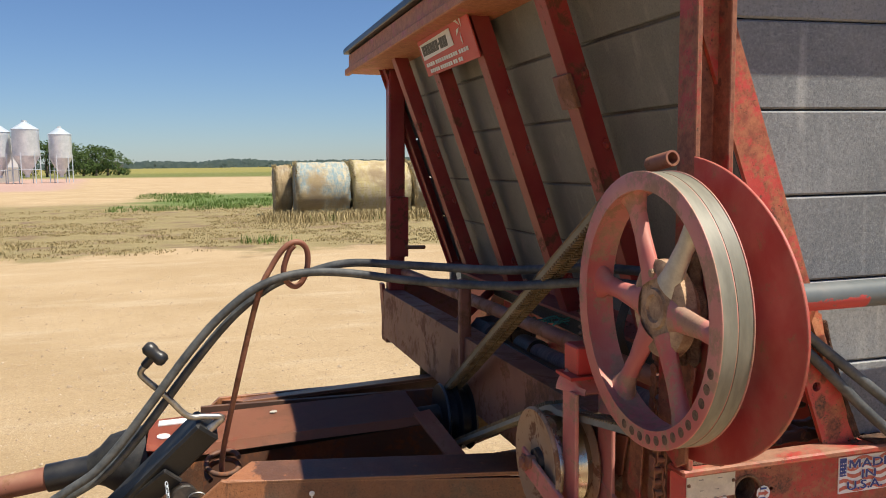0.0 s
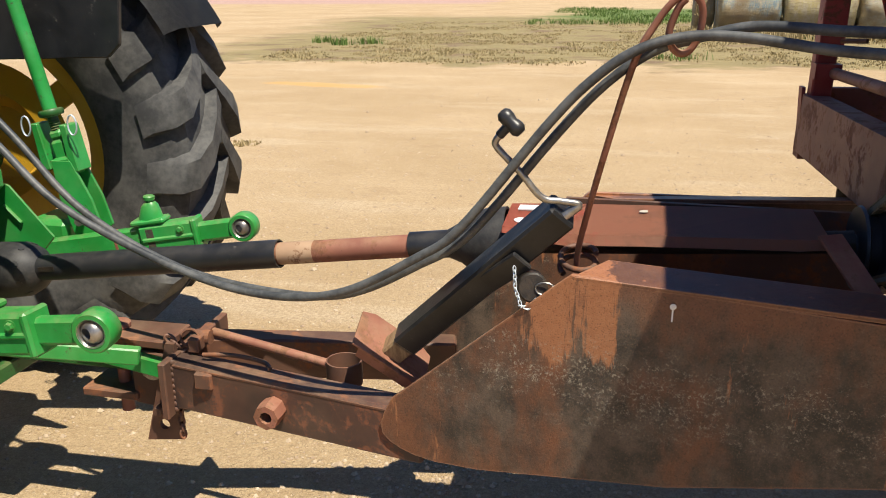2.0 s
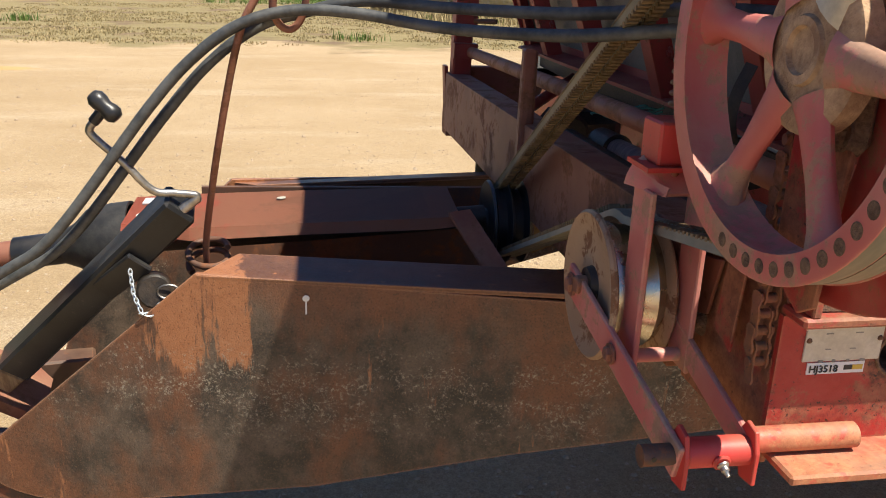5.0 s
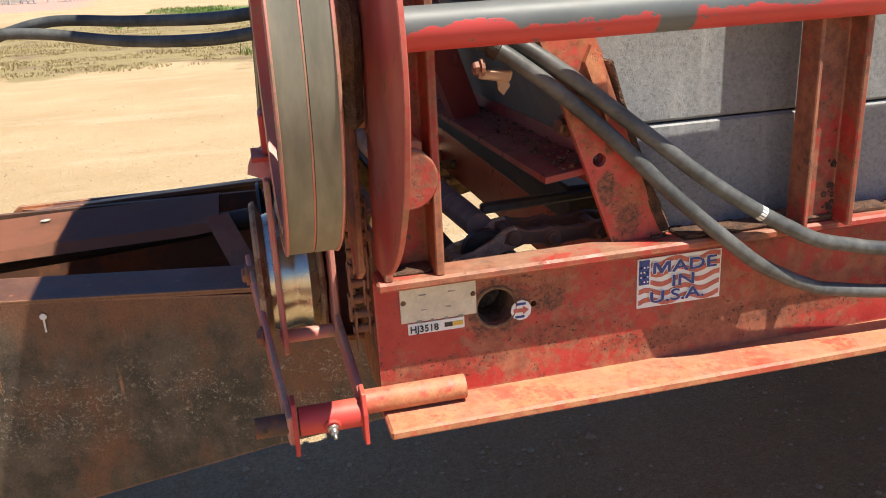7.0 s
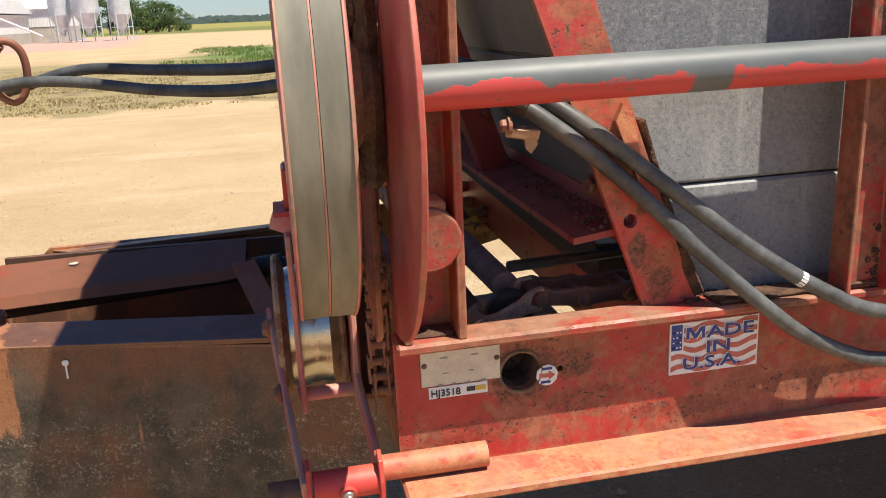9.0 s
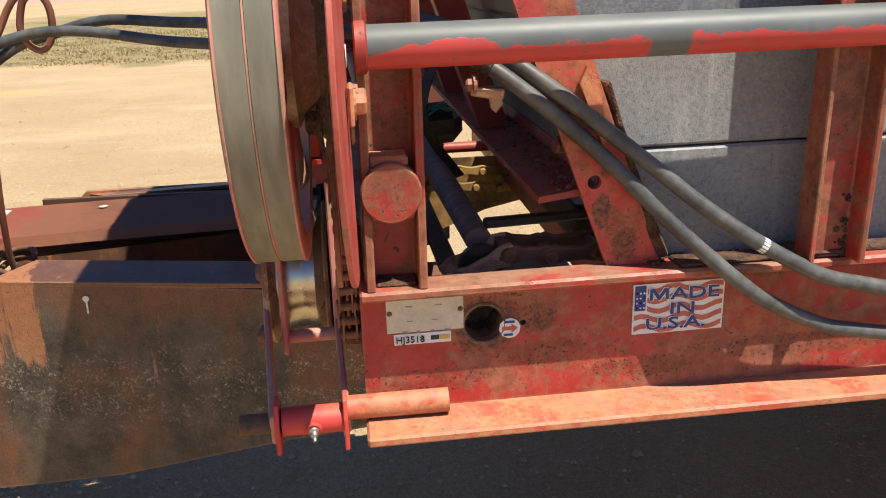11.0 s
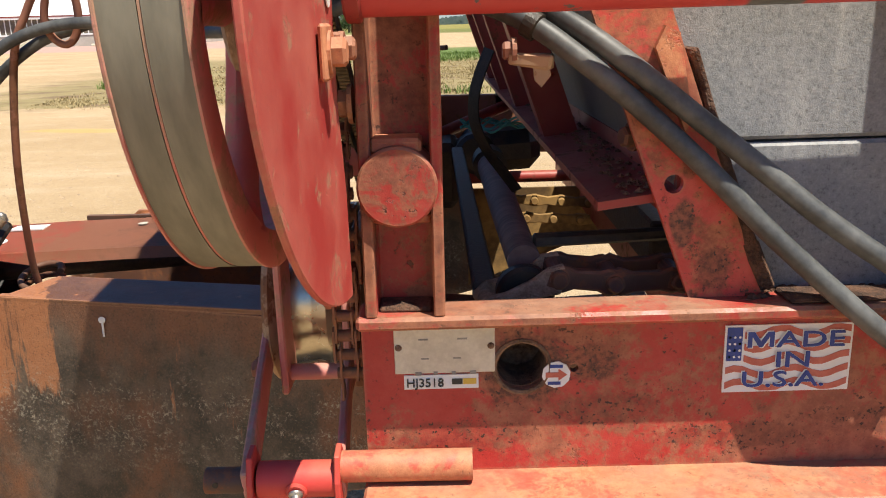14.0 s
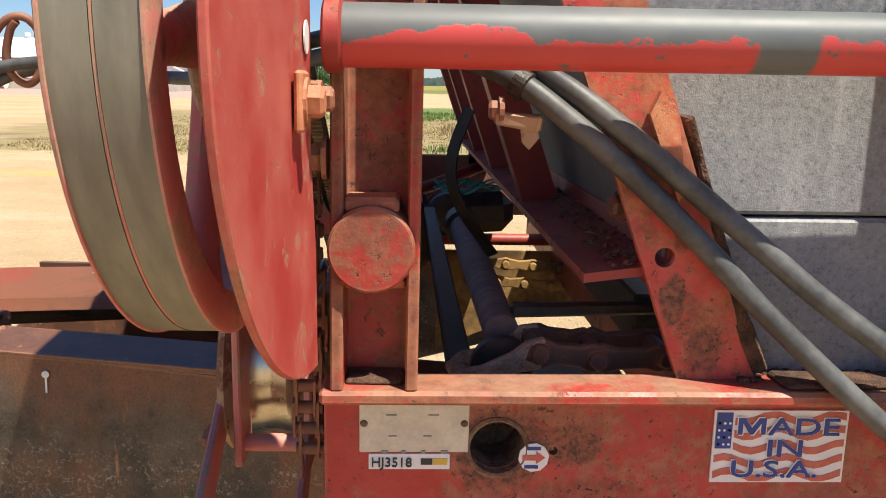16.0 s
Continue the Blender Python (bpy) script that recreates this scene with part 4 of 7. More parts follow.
# side channel nearest the yard
web = plate([(0.547, 1.068), (4.2, 1.068), (4.2, 1.228), (0.547, 1.228)], 0.009, (0, 2.606, 0), X, Z, holes=[(0.696, 1.175, 0.024), (0.745, 1.172, 0.004)])
beam = part("side_beam", tilt(web), WEB, spreader, "red steel channel web, rust-pitted, with stickers")
part("upper_flange", tilt(box((0.547, 2.558, 1.228), (4.2, 2.606, 1.240), 0.003)), RED_POST, beam, "rust-brown upper flange with a bleached lip")
part("lower_flange", tilt(box((0.545, 2.530, 1.0555), (4.2, 2.606, 1.068), 0.003)), RED_ORANGE, beam, "sun-bleached orange-red lower flange")
part("hole_cup", tilt(lathe([(0.024, 0.0), (0.024, 0.05), (0, 0.05)], (0.696, 2.607, 1.175), Y, 24)), CAKED, beam, "dark dirt-filled hole")
part("weld_ring", tilt(tube([(0.696 + 0.026 * math.cos(a), 2.597, 1.175 + 0.026 * math.sin(a)) for a in [i * math.pi / 12 for i in range(24)]], 0.0025, 6, closed=True)), CAKED, beam)
for i in range(8):
    part("dirt_crust", tilt(jitter(box((0.93 + i * 0.16, 2.566 + 0.01 * (i % 2), 1.2405), (1.07 + i * 0.16, 2.60, 1.2455 + 0.002 * (i % 3)), 0.002), 0.004, 55)), GRIME, beam)

# data plate and stickers on the channel
YF = 2.5965
dp = part("data_plate", tilt(join(box((0.577, YF - 0.0022, 1.1715), (0.671, YF + 0.001, 1.224), 0.0008))), PLATE, beam, "weathered blank aluminium data plate")
for rx, rz in ((0.581, 1.198), (0.667, 1.198)):
    part("rivet", tilt(lathe([(0, 0.003), (0.0025, 0.002), (0.0035, 0)], (rx, YF - 0.002, rz), -Y, 10)), CAKED, dp)
marks = [box((0.596 + 0.0085 * i, YF - 0.0028, 1.1705 + 0.001 * (i % 2)), (0.596 + 0.0085 * i + (0.004 if i % 3 else 0.006), YF - 0.002, 1.1735)) for i in range(8)]
marks += [box((0.600 + 0.012 * i, YF - 0.0026, 1.205), (0.609 + 0.012 * i, YF - 0.002, 1.2065)) for i in range(5)]
marks += [box((0.592 + 0.010 * i, YF - 0.0026, 1.186), (0.599 + 0.010 * i, YF - 0.002, 1.1872)) for i in range(7)]
part("faint_print", tilt(join(*marks[:8:2], *marks[8::3])), INK_GREY, dp)
lot = part("lot_sticker", tilt(box((0.585, YF - 0.0012, 1.1555), (0.655, YF + 0.001, 1.1695))), WHITE, beam, "white lot sticker")
lt = text("HJ3518", 0.0122, (0.5872, YF - 0.0018, 1.1578), X, Z, INK, lot, stretch=0.98)
part("logo_bar", tilt(box((0.630, YF - 0.0018, 1.1598), (0.640, YF - 0.001, 1.1655))), INK, lot)
part("logo_bar", tilt(box((0.6405, YF - 0.0018, 1.1598), (0.653, YF - 0.001, 1.1655))), GOLD, lot)
ar = part("arrow_sticker", tilt(disc((0.728, YF, 1.1665), -Y, 0.0135, 0.0015, 10)), WHITE, beam, "round white sticker with a red arrow")
part("arrow", tilt(plate([(-0.010, -0.0025), (0.002, -0.0025), (0.002, -0.006), (0.010, 0), (0.002, 0.006), (0.002, 0.0025), (-0.010, 0.0025)], 0.0006, (0.728, YF - 0.0014, 1.1665), X, Z)), INK_RED, ar)
part("ink_bar", tilt(join(box((0.722, YF - 0.0021, 1.1735), (0.734, YF - 0.0014, 1.1765)), box((0.720, YF - 0.0021, 1.1565), (0.732, YF - 0.0014, 1.1595)))), INK_BLUE, ar)

# flag sticker with wavy stripes
FX0, FX1, FZ0, FZ1 = 0.884, 1.002, 1.1435, 1.2105
fl = part("flag_sticker", tilt(box((FX0, YF - 0.0012, FZ0), (FX1, YF + 0.001, FZ1))), WHITE, beam, "flag sticker reading MADE IN U.S.A.")
for i in range(5):
    zc = FZ0 + 0.007 + i * 0.0132
    up, dn = [], []
    for k in range(15):
        xx = FX0 + 0.002 + (FX1 - FX0 - 0.004) * k / 14
        if i > 1 and xx < FX0 + 0.017:
            continue
        wv = 0.0040 * math.sin(k * 0.95 + i * 0.5)
        up.append((xx, min(FZ1 - 0.001, zc + 0.0033 + wv)))
        dn.append((xx, max(FZ0 + 0.001, zc - 0.0033 + wv)))
    part("stripe", tilt(plate(up + dn[::-1], 0.0005, (0, YF - 0.0012, 0), X, Z)), INK_RED, fl)
part("star_field", tilt(box((FX0 + 0.002, YF - 0.0019, FZ0 + 0.032), (FX0 + 0.016, YF - 0.001, FZ1 - 0.002))), INK_BLUE, fl)
stars = [disc((FX0 + 0.0045 + 0.0046 * (i % 3), YF - 0.0019, FZ0 + 0.036 + 0.0065 * (i // 4)), -Y, 0.0013, 0.0004, 5) for i in range(16)]
part("star", tilt(join(*stars)), WHITE, fl)
LAYERS = ((WHITE, -0.0024, 0.0011), (WHITE, -0.0027, -0.0009), (INK_BLUE, -0.0031, 0.0), (INK_BLUE, -0.0034, 0.0005))
for body, sx, sz, wide in (("ADE", FX0 + 0.0475, FZ0 + 0.0455, 1.5), ("IN", FX0 + 0.046, FZ0 + 0.0255, 1.55), ("U.S.A.", FX0 + 0.016, FZ0 + 0.006, 1.45)):
    for mat, dy, off in LAYERS:
        o = text(body, 0.0220, (sx + off, YF + dy, sz - off), X, Z, mat, fl, depth=0.0, stretch=wide)
        o.location.z -= SLOPE * (0.94 - 0.55)
hM, wM = 0.0152, 0.0245
em = [(0, 0), (0, hM), (0.006, hM), (wM / 2, 0.0062), (wM - 0.006, hM), (wM, hM), (wM, 0), (wM - 0.0042, 0), (wM - 0.0042, 0.0105), (wM / 2 + 0.0015, 0), (wM / 2 - 0.0015, 0), (0.0042, 0.0105), (0.0042, 0)]
for mat, dy, off in LAYERS[:3]:
    part("lettering", tilt(plate(em, 0.0002, (FX0 + 0.0205 + off, YF + dy, FZ0 + 0.0455 - off), X, Z)), mat, fl)
lt.location.z -= SLOPE * (0.62 - 0.55)

crust = []
rk = random.Random(21)
for _ in range(420):
    cx = 0.90 + 1.2 * rk.random() ** 1.3
    cy, r = rk.uniform(2.585, 2.612), rk.uniform(0.0015, 0.006)
    crust.append(lathe([(0, r * 0.8), (r * 0.8, r * 0.5), (r, 0)], (cx, cy, 1.240), Vector((rk.uniform(-0.4, 0.4), rk.uniform(-0.4, 0.4), 1)), 5))
part("crust", tilt(join(*crust)), GRIME, beam, "flaking rust crust along the flange")["kind"] = "stuff"

# near front post: channel open to the yard
post = part("front_post", tilt(channel([(0.556, 2.560), (0.566, 2.560), (0.566, 2.604), (0.616, 2.604), (0.616, 2.560), (0.626, 2.560), (0.626, 2.612), (0.556, 2.612)], 1.240, 2.16), -0.6), RED_POST, spreader, "red channel post, rusted in the corners")
part("shelf", tilt(box((0.566, 2.566, 1.383), (0.610, 2.604, 1.396), 0.003)), RED_ORANGE, post)
part("shelf", tilt(box((0.566, 2.572, 1.322), (0.616, 2.604, 1.330), 0.002)), RED_ORANGE, post)
smooth(part("end_cap", tilt(disc((0.589, 2.604, 1.357), -Y, 0.034, 0.052, 48, bev=0.002)), RED_PITTED, post, "round pitted red shaft end cap"))
part("floor_dirt", tilt(jitter(box((0.567, 2.574, 1.2405), (0.615, 2.603, 1.2455), 0.002), 0.002, 60)), GRIME, post)
for bz in (1.425, 1.565):
    for bx in (0.552,):
        part("bolt", tilt(bolt((bx, 2.578, bz), -X, 0.012, 0.012)), RED_ORANGE, post)

# bearing between pulley and post
AY, AZ = 2.531, 1.516     # the pulley's axis
bear = part("bearing", join(bar((0.530, AY, 1.425), (0.530, AY, 1.61), 0.022, 0.07, 0.01, up=(0, 1, 0)), disc((0.506, AY, AZ), X, 0.050, 0.034, 28, bev=0.008)), CAKED, spreader, "bearing housing caked with dirt")
for bz in (1.445, 1.590):
    part("bolt", bolt((0.518, AY - 0.012, bz), -X, 0.013, 0.014), CAKED, bear)

# drive shaft tube along the side
smooth(part("drive_tube", tube([(0.560, AY, AZ), (4.0, AY + 0.012 * 3.44, AZ + 0.006 * 3.44)], 0.0225, 32, inner=0.018), TUBE, spreader, "grey steel drive tube with flaking red paint"))
smooth(part("tube_collar", lathe([(0.0228, 0), (0.0265, 0.002), (0.0265, 0.012), (0.0228, 0.014)], (0.556, AY, AZ), X, 48), RED_DARK, spreader), 40)

# half-round guard
arc = []
for i in range(81):
    a = math.radians(100 + 160 * i / 80)
    arc.append((0.068 + 0.330 * math.cos(a), 1.507 + 0.2425 * math.sin(a)))
arc += [(0.006, 1.36), (-0.012, 1.43), (-0.012, 1.60), (0.006, 1.67)]
guard = part("pulley_guard", plate(arc, 0.005, (0.5435, AY, 0), Vector((0.033, 1, 0)), Z, bev=0.001), RED_GUARD, spreader, "half-round red sheet steel guard, faded")
part("guard_bolt", join(box((0.5475, 2.440, 1.452), (0.553, 2.474, 1.490), 0.002), bolt((0.553, 2.456, 1.471), X, 0.0105, 0.012)), RED_ORANGE, guard)
part("guard_bolt", join(box((0.5475, 2.490, 1.460), (0.556, 2.512, 1.484), 0.002), bolt((0.556, 2.501, 1.472), X, 0.009, 0.010)), RED_POST, guard)
part("round_sticker", disc((0.548, 2.494, 1.512), X, 0.011, 0.001, 16), WHITE, guard)
part("bearing_plate", plate([(2.503, 1.455), (2.600, 1.455), (2.600, 1.285), (2.545, 1.255), (2.520, 1.270)], 0.006, (0.524, 0, 0), Y, Z, bev=0.001), RED_POST, spreader, "rusty red upright bearing plate")

# large drive pulley
PC = Vector((0.4475, AY, AZ))
pul = part("drive_pulley", lathe([(0.181, 0.001), (0.207, 0.0), (0.2095, 0.0015), (0.2095, 0.003), (0.198, 0.006), (0.198, 0.0225), (0.2075, 0.0252), (0.2075, 0.0268), (0.198, 0.0295), (0.198, 0.046), (0.2095, 0.049), (0.2095, 0.0505), (0.207, 0.052), (0.181, 0.051), (0.187, 0.026)], PC, X, 96, True), RED_DUSTY, spreader, "large dusty red cast pulley with six spokes")
smooth(pul, 35)
smooth(part("hub", lathe([(0, 0.030), (0.020, 0.029), (0.022, 0.024), (0.030, 0.024), (0.032, 0.028), (0.066, 0.029), (0.075, 0.034), (0.076, 0.052), (0.062, 0.058), (0.050, 0.074), (0, 0.074)], PC, X, 56), HUB, pul, "hub caked with pale dirt"), 35)
SPOKE0 = math.radians(125)
for i in range(6):
    a = SPOKE0 + i * math.pi / 3
    d = Vector((0, math.cos(a), math.sin(a)))
    s = Vector((0, -math.sin(a), math.cos(a)))
    bm = bmesh.new()
    rings = []
    for f, wid, dep in ((0.042, 0.028, 0.013), (0.065, 0.021, 0.013), (0.12, 0.0155, 0.013), (0.160, 0.017, 0.015), (0.176, 0.023, 0.018), (0.186, 0.032, 0.021)):
        c = PC + X * 0.034 + d * f
        rings.append([bm.verts.new(c + s * (wid * math.cos(k * math.pi / 6)) + X * (dep * 0.9 * math.sin(k * math.pi / 6))) for k in range(12)])
    for r0, r1 in zip(rings, rings[1:]):
        for k in range(12):
            bm.faces.new((r0[k], r0[(k + 1) % 12], r1[(k + 1) % 12], r1[k]))
    smooth(part("spoke", bm, PLATE if i == 0 else RED_DUSTY, pul, "spoke with a white-painted face" if i == 0 else ""))
for i in range(13):
    a = math.radians(196 + i * 7.2)
    part("balance_hole", lathe([(0.0, 0.0006), (0.0062, 0.0006), (0.0076, 0.0002)], PC + Vector((0.0005, 0.1945 * math.cos(a), 0.1945 * math.sin(a))), -X, 14), CAKED, pul)
for ang in (1.4,):
    part("hub_bolt", bolt(PC + Vector((0.031, 0.050 * math.cos(ang), 0.054 * math.sin(ang))), -X, 0.008, 0.008), HUB, pul)

# belts: from the small pulley, over the large one, back over the idler
FP, RP, RB = Vector((3.60, 1.03)), 0.078, 0.2030


def belt_path():
    B = Vector((AY, AZ))
    d = FP - B
    L = d.length
    base = math.atan2(d.y, d.x)
    off = math.acos((RB - RP) / L)
    a0 = base + off
    pts = [Vector((FP.x + RP * math.cos(a0), FP.y + RP * math.sin(a0))), Vector((B.x + RB * math.cos(a0), B.y + RB * math.sin(a0)))]
    for k in range(1, 73):
        a = a0 + (math.radians(278) - a0) * k / 72
        pts.append(Vector((B.x + RB * math.cos(a), B.y + RB * math.sin(a))))
    I, RI = Vector((2.865, 1.172)), 0.092
    for a in (100, 88, 76, 66):
        pts.append(Vector((I.x + RI * math.cos(radians(a)), I.y + RI * math.sin(radians(a)))))
    for k in range(9):
        a = math.radians(-118 + k * (math.degrees(a0) + 118) / 9)
        pts.append(Vector((FP.x + RP * math.cos(a), FP.y + RP * math.sin(a))))
    return pts


BP = belt_path()
for x0 in (0.4508, 0.4748):
    w = 0.0216
    verts = [(x0 + w / 2, p.x, p.y) for p in BP]
    bm = bmesh.new()
    n = len(BP)
    rows = []
    for i, p in enumerate(BP):
        t = (BP[(i + 1) % n] - BP[i - 1]).normalized()
        out = Vector((-t.y, t.x))
        if out.dot(p - Vector((2.95, 1.25))) < 0 and not (2.8 < p.x < 3.0):
            out = -out
        if 2.75 < p.x < 3.0 and p.y < 1.35:
            out = Vector((0.1, -1.0)).normalized()
        rows.append([bm.verts.new((x0, p.x + out.x * 0.005, p.y + out.y * 0.005)), bm.verts.new((x0 + w, p.x + out.x * 0.005, p.y + out.y * 0.005)), bm.verts.new((x0 + w - 0.003, p.x - out.x * 0.006, p.y - out.y * 0.006)), bm.verts.new((x0 + 0.003, p.x - out.x * 0.006, p.y - out.y * 0.006))])
    for i in range(n):
        a, b = rows[i], rows[(i + 1) % n]
        for k in range(4):
            bm.faces.new((a[k], a[(k + 1) % 4], b[(k + 1) % 4], b[k]))
    belt = smooth(part("drive_belt", bm, BELT_BACK, spreader, "worn cogged V-belt with a pale smooth back"), 30)
    # cogs on the inner side of the two open runs
    teeth = bmesh.new()
    for (p, q, inner) in ((BP[0], BP[1], -1), (Vector((2.60, 1.305)), Vector((2.83, 1.259)), 1), (Vector((2.90, 1.258)), BP[78], 1)):
        d = (q - p)
        m = int(d.length / 0.011)
        t = d.normalized()
        nrm = Vector((-t.y, t.x))
        if nrm.y * inner < 0:
            nrm = -nrm
        for k in range(m):
            c = p + t * (0.011 * k + 0.004) + nrm * 0.0085
            u3, v3 = Vector((0, t.x, t.y)), Vector((0, nrm.x, nrm.y))
            M = Matrix((X, u3, v3)).transposed().to_4x4()
            bmesh.ops.create_cube(teeth, size=1, matrix=Matrix.Translation((x0 + w / 2, c.x, c.y)) @ M @ Matrix.Diagonal((w - 0.005, 0.0058, 0.007, 1)))
    p, q = BP[0], BP[1]
    t = (q - p).normalized()
    nrm = Vector((-t.y, t.x)) if t.x < 0 and t.y < 0 else Vector((t.y, -t.x))
    nrm = nrm if nrm.y > 0 else -nrm
    for k in range(int((q - p).length / 0.0075)):
        c = p + t * (0.0075 * k + 0.003) + nrm * 0.0052
        M = Matrix((X, Vector((0, t.x, t.y)), Vector((0, nrm.x, nrm.y)))).transposed().to_4x4()
        bmesh.ops.create_cube(teeth, size=1, matrix=Matrix.Translation((x0 + w / 2, c.x, c.y)) @ M @ Matrix.Diagonal((w + 0.001, 0.0062, 0.0035, 1)))
    part("cog_strip", teeth, BELT, belt, "brown rubber cogs")["kind"] = "stuff"

# small driven pulley at the gearbox end
smooth(part("small_pulley", lathe([(0.0, -0.01), (0.03, -0.01), (0.03, 0.0), (0.092, 0.0), (0.095, 0.006), (0.074, 0.014), (0.074, 0.034), (0.093, 0.041), (0.093, 0.045), (0.074, 0.05), (0.074, 0.07), (0.095, 0.078), (0.09, 0.085), (0.0, 0.085)], (0.43, FP.x, FP.y), X, 40), BLACK, spreader, "small black double-groove pulley"), 35)

# belt tightener: idler wheel, lever bars, collar, spring fork
IC = Vector((0.414, 2.865, 1.164))
idl = part("idler_wheel", lathe([(0.014, 0.010), (0.034, 0.011), (0.060, 0.013), (0.088, 0.006), (0.101, 0.001), (0.105, 0.005), (0.105, 0.009), (0.090, 0.016), (0.060, 0.022), (0.014, 0.020)], IC, X, 56, True), TAN_RUST, spreader, "tan dusty flanged idler wheel")
smooth(idl, 40)
smooth(part("back_flange", lathe([(0.014, 0.083), (0.101, 0.085), (0.105, 0.088), (0.101, 0.092), (0.014, 0.092)], IC, X, 56, True), TAN_RUST, idl), 40)
smooth(part("running_face", lathe([(0.082, 0.010), (0.088, 0.030), (0.0835, 0.052), (0.0835, 0.056), (0.088, 0.072), (0.082, 0.084)], IC, X, 48), CHROME, idl, "polished running face"), 40)
part("axle", lathe([(0, -0.015), (0.011, -0.015), (0.013, -0.013), (0.013, 0.11), (0, 0.11)], IC, X, 14), BROWN, idl)
smooth(part("hub_boss", lathe([(0.014, 0.000), (0.024, 0.001), (0.027, 0.011)], IC, X, 24), GREASE, idl))
part("chain_shield", plate([(2.655, 1.285), (2.695, 1.280), (2.712, 1.165), (2.668, 1.150)], 0.004, (0.530, 0, 0), Y, Z, bev=0.001), RED_POST, spreader, "small bent plate beside the chain")
PY, PZ = 2.582, 1.072     # the tightener's pivot
tight = part("lever_bar", bar((0.4345, PY - 0.012, PZ - 0.006), (0.405, 2.905, 1.163), 0.008, 0.046, 0.002, up=(0, -0.3, 1)), RED_DUSTY, spreader, "flat dusty red lever bar")
part("pin", bolt((0.401, 2.885, 1.157), -X, 0.012, 0.008), BROWN, tight)
part("pin", bolt((0.4125, 2.745, 1.116), -X, 0.010, 0.008), BROWN, tight)
part("lever_bar", bar((0.523, PY - 0.008, PZ - 0.004), (0.508, 2.872, 1.162), 0.008, 0.038, 0.002, up=(0, -0.3, 1)), RED_DUSTY, spreader)
col = part("pivot_collar", lathe([(0.0135, 0.0), (0.0175, 0.001), (0.0175, 0.075), (0.0135, 0.076)], (0.4435, PY, PZ), X, 28, True), RED_BRIGHT, spreader, "bright red pivot collar")
smooth(col)
for cx in (0.4365, 0.5185):
    part("collar_plate", plate([(-0.022, -0.034), (0.004, -0.038), (0.022, -0.012), (0.020, 0.014), (0.006, 0.034), (-0.014, 0.030), (-0.022, 0.006)], 0.0055, (cx, PY, PZ), Y, Z, bev=0.001), RED_BRIGHT, col)
smooth(part("nipple_boss", disc((0.482, PY - 0.0155, PZ - 0.003), Vector((0, -1, -0.2)), 0.0105, 0.005, 20, bev=0.002), RED_BRIGHT, col), 40)
smooth(part("grease_fitting", lathe([(0, 0.016), (0.0025, 0.015), (0.003, 0.010), (0.005, 0.008), (0.005, 0.004), (0.007, 0.002), (0.007, 0)], (0.482, PY - 0.020, PZ - 0.004), Vector((0.1, -0.85, -0.5)), 12), STEEL, col))
smooth(part("pivot_shaft", lathe([(0, 0), (0.0125, 0.0015), (0.0125, 0.05), (0, 0.05)], (0.392, PY, PZ), X, 20), RUST, spreader, "rusty pivot shaft end"))
part("cotter_hole", disc((0.405, PY - 0.0122, PZ + 0.002), -Y, 0.003, 0.0006, 10), GREASE, spreader)
smooth(part("stub_tube", tube([(0.524, PY, PZ + 0.012), (0.648, PY - 0.002, PZ + 0.013)], 0.0150, 24), RED_ORANGE, spreader, "rusted stub tube welded on the flange"))
FL, FR, FY = 0.4425, 0.5145, 2.761
fork = part("spring_fork", join(
    bar((FL, FY, 1.088), (FL, FY, 1.330), 0.008, 0.056, 0.002, up=(0, 1, 0)),
    bar((FR, FY, 1.088), (FR, FY, 1.330), 0.008, 0.056, 0.002, up=(0, 1, 0)),
    tube(curve_points([(FL, FY, 1.327), (FL + 0.003, FY, 1.339), (FL + 0.012, FY, 1.346), (FR - 0.012, FY, 1.346), (FR - 0.003, FY, 1.339), (FR, FY, 1.327)], 4), 0.01, section=[(-0.028, -0.004), (0.028, -0.004), (0.028, 0.004), (-0.028, 0.004)]),
), RED_DUSTY, spreader, "dusty red inverted strap fork")
smooth(part("cross_pin", tube([(FL - 0.006, FY - 0.004, 1.106), (FR + 0.006, FY - 0.004, 1.106)], 0.0095, 16), RED_DUSTY, fork))
smooth(part("rod", tube([(0.4755, FY, 1.33), (0.4785, FY + 0.012, 1.58)], 0.0075, 12), BROWN, fork))
coil = [(0.478 + 0.0125 * math.cos(i * 0.7), FY + 0.008 + 0.0125 * math.sin(i * 0.7), 1.425 + 0.0014 * i) for i in range(60)]
smooth(part("spring", tube(coil, 0.0034, 6), RUST, fork, "rusty coil spring"), 60)
part("spring_seat", join(box((0.442, 2.735, 1.362), (0.510, 2.790, 1.414), 0.003), box((0.428, 2.728, 1.356), (0.510, 2.795, 1.362))), RED_BRIGHT, spreader, "red bracket above the fork")


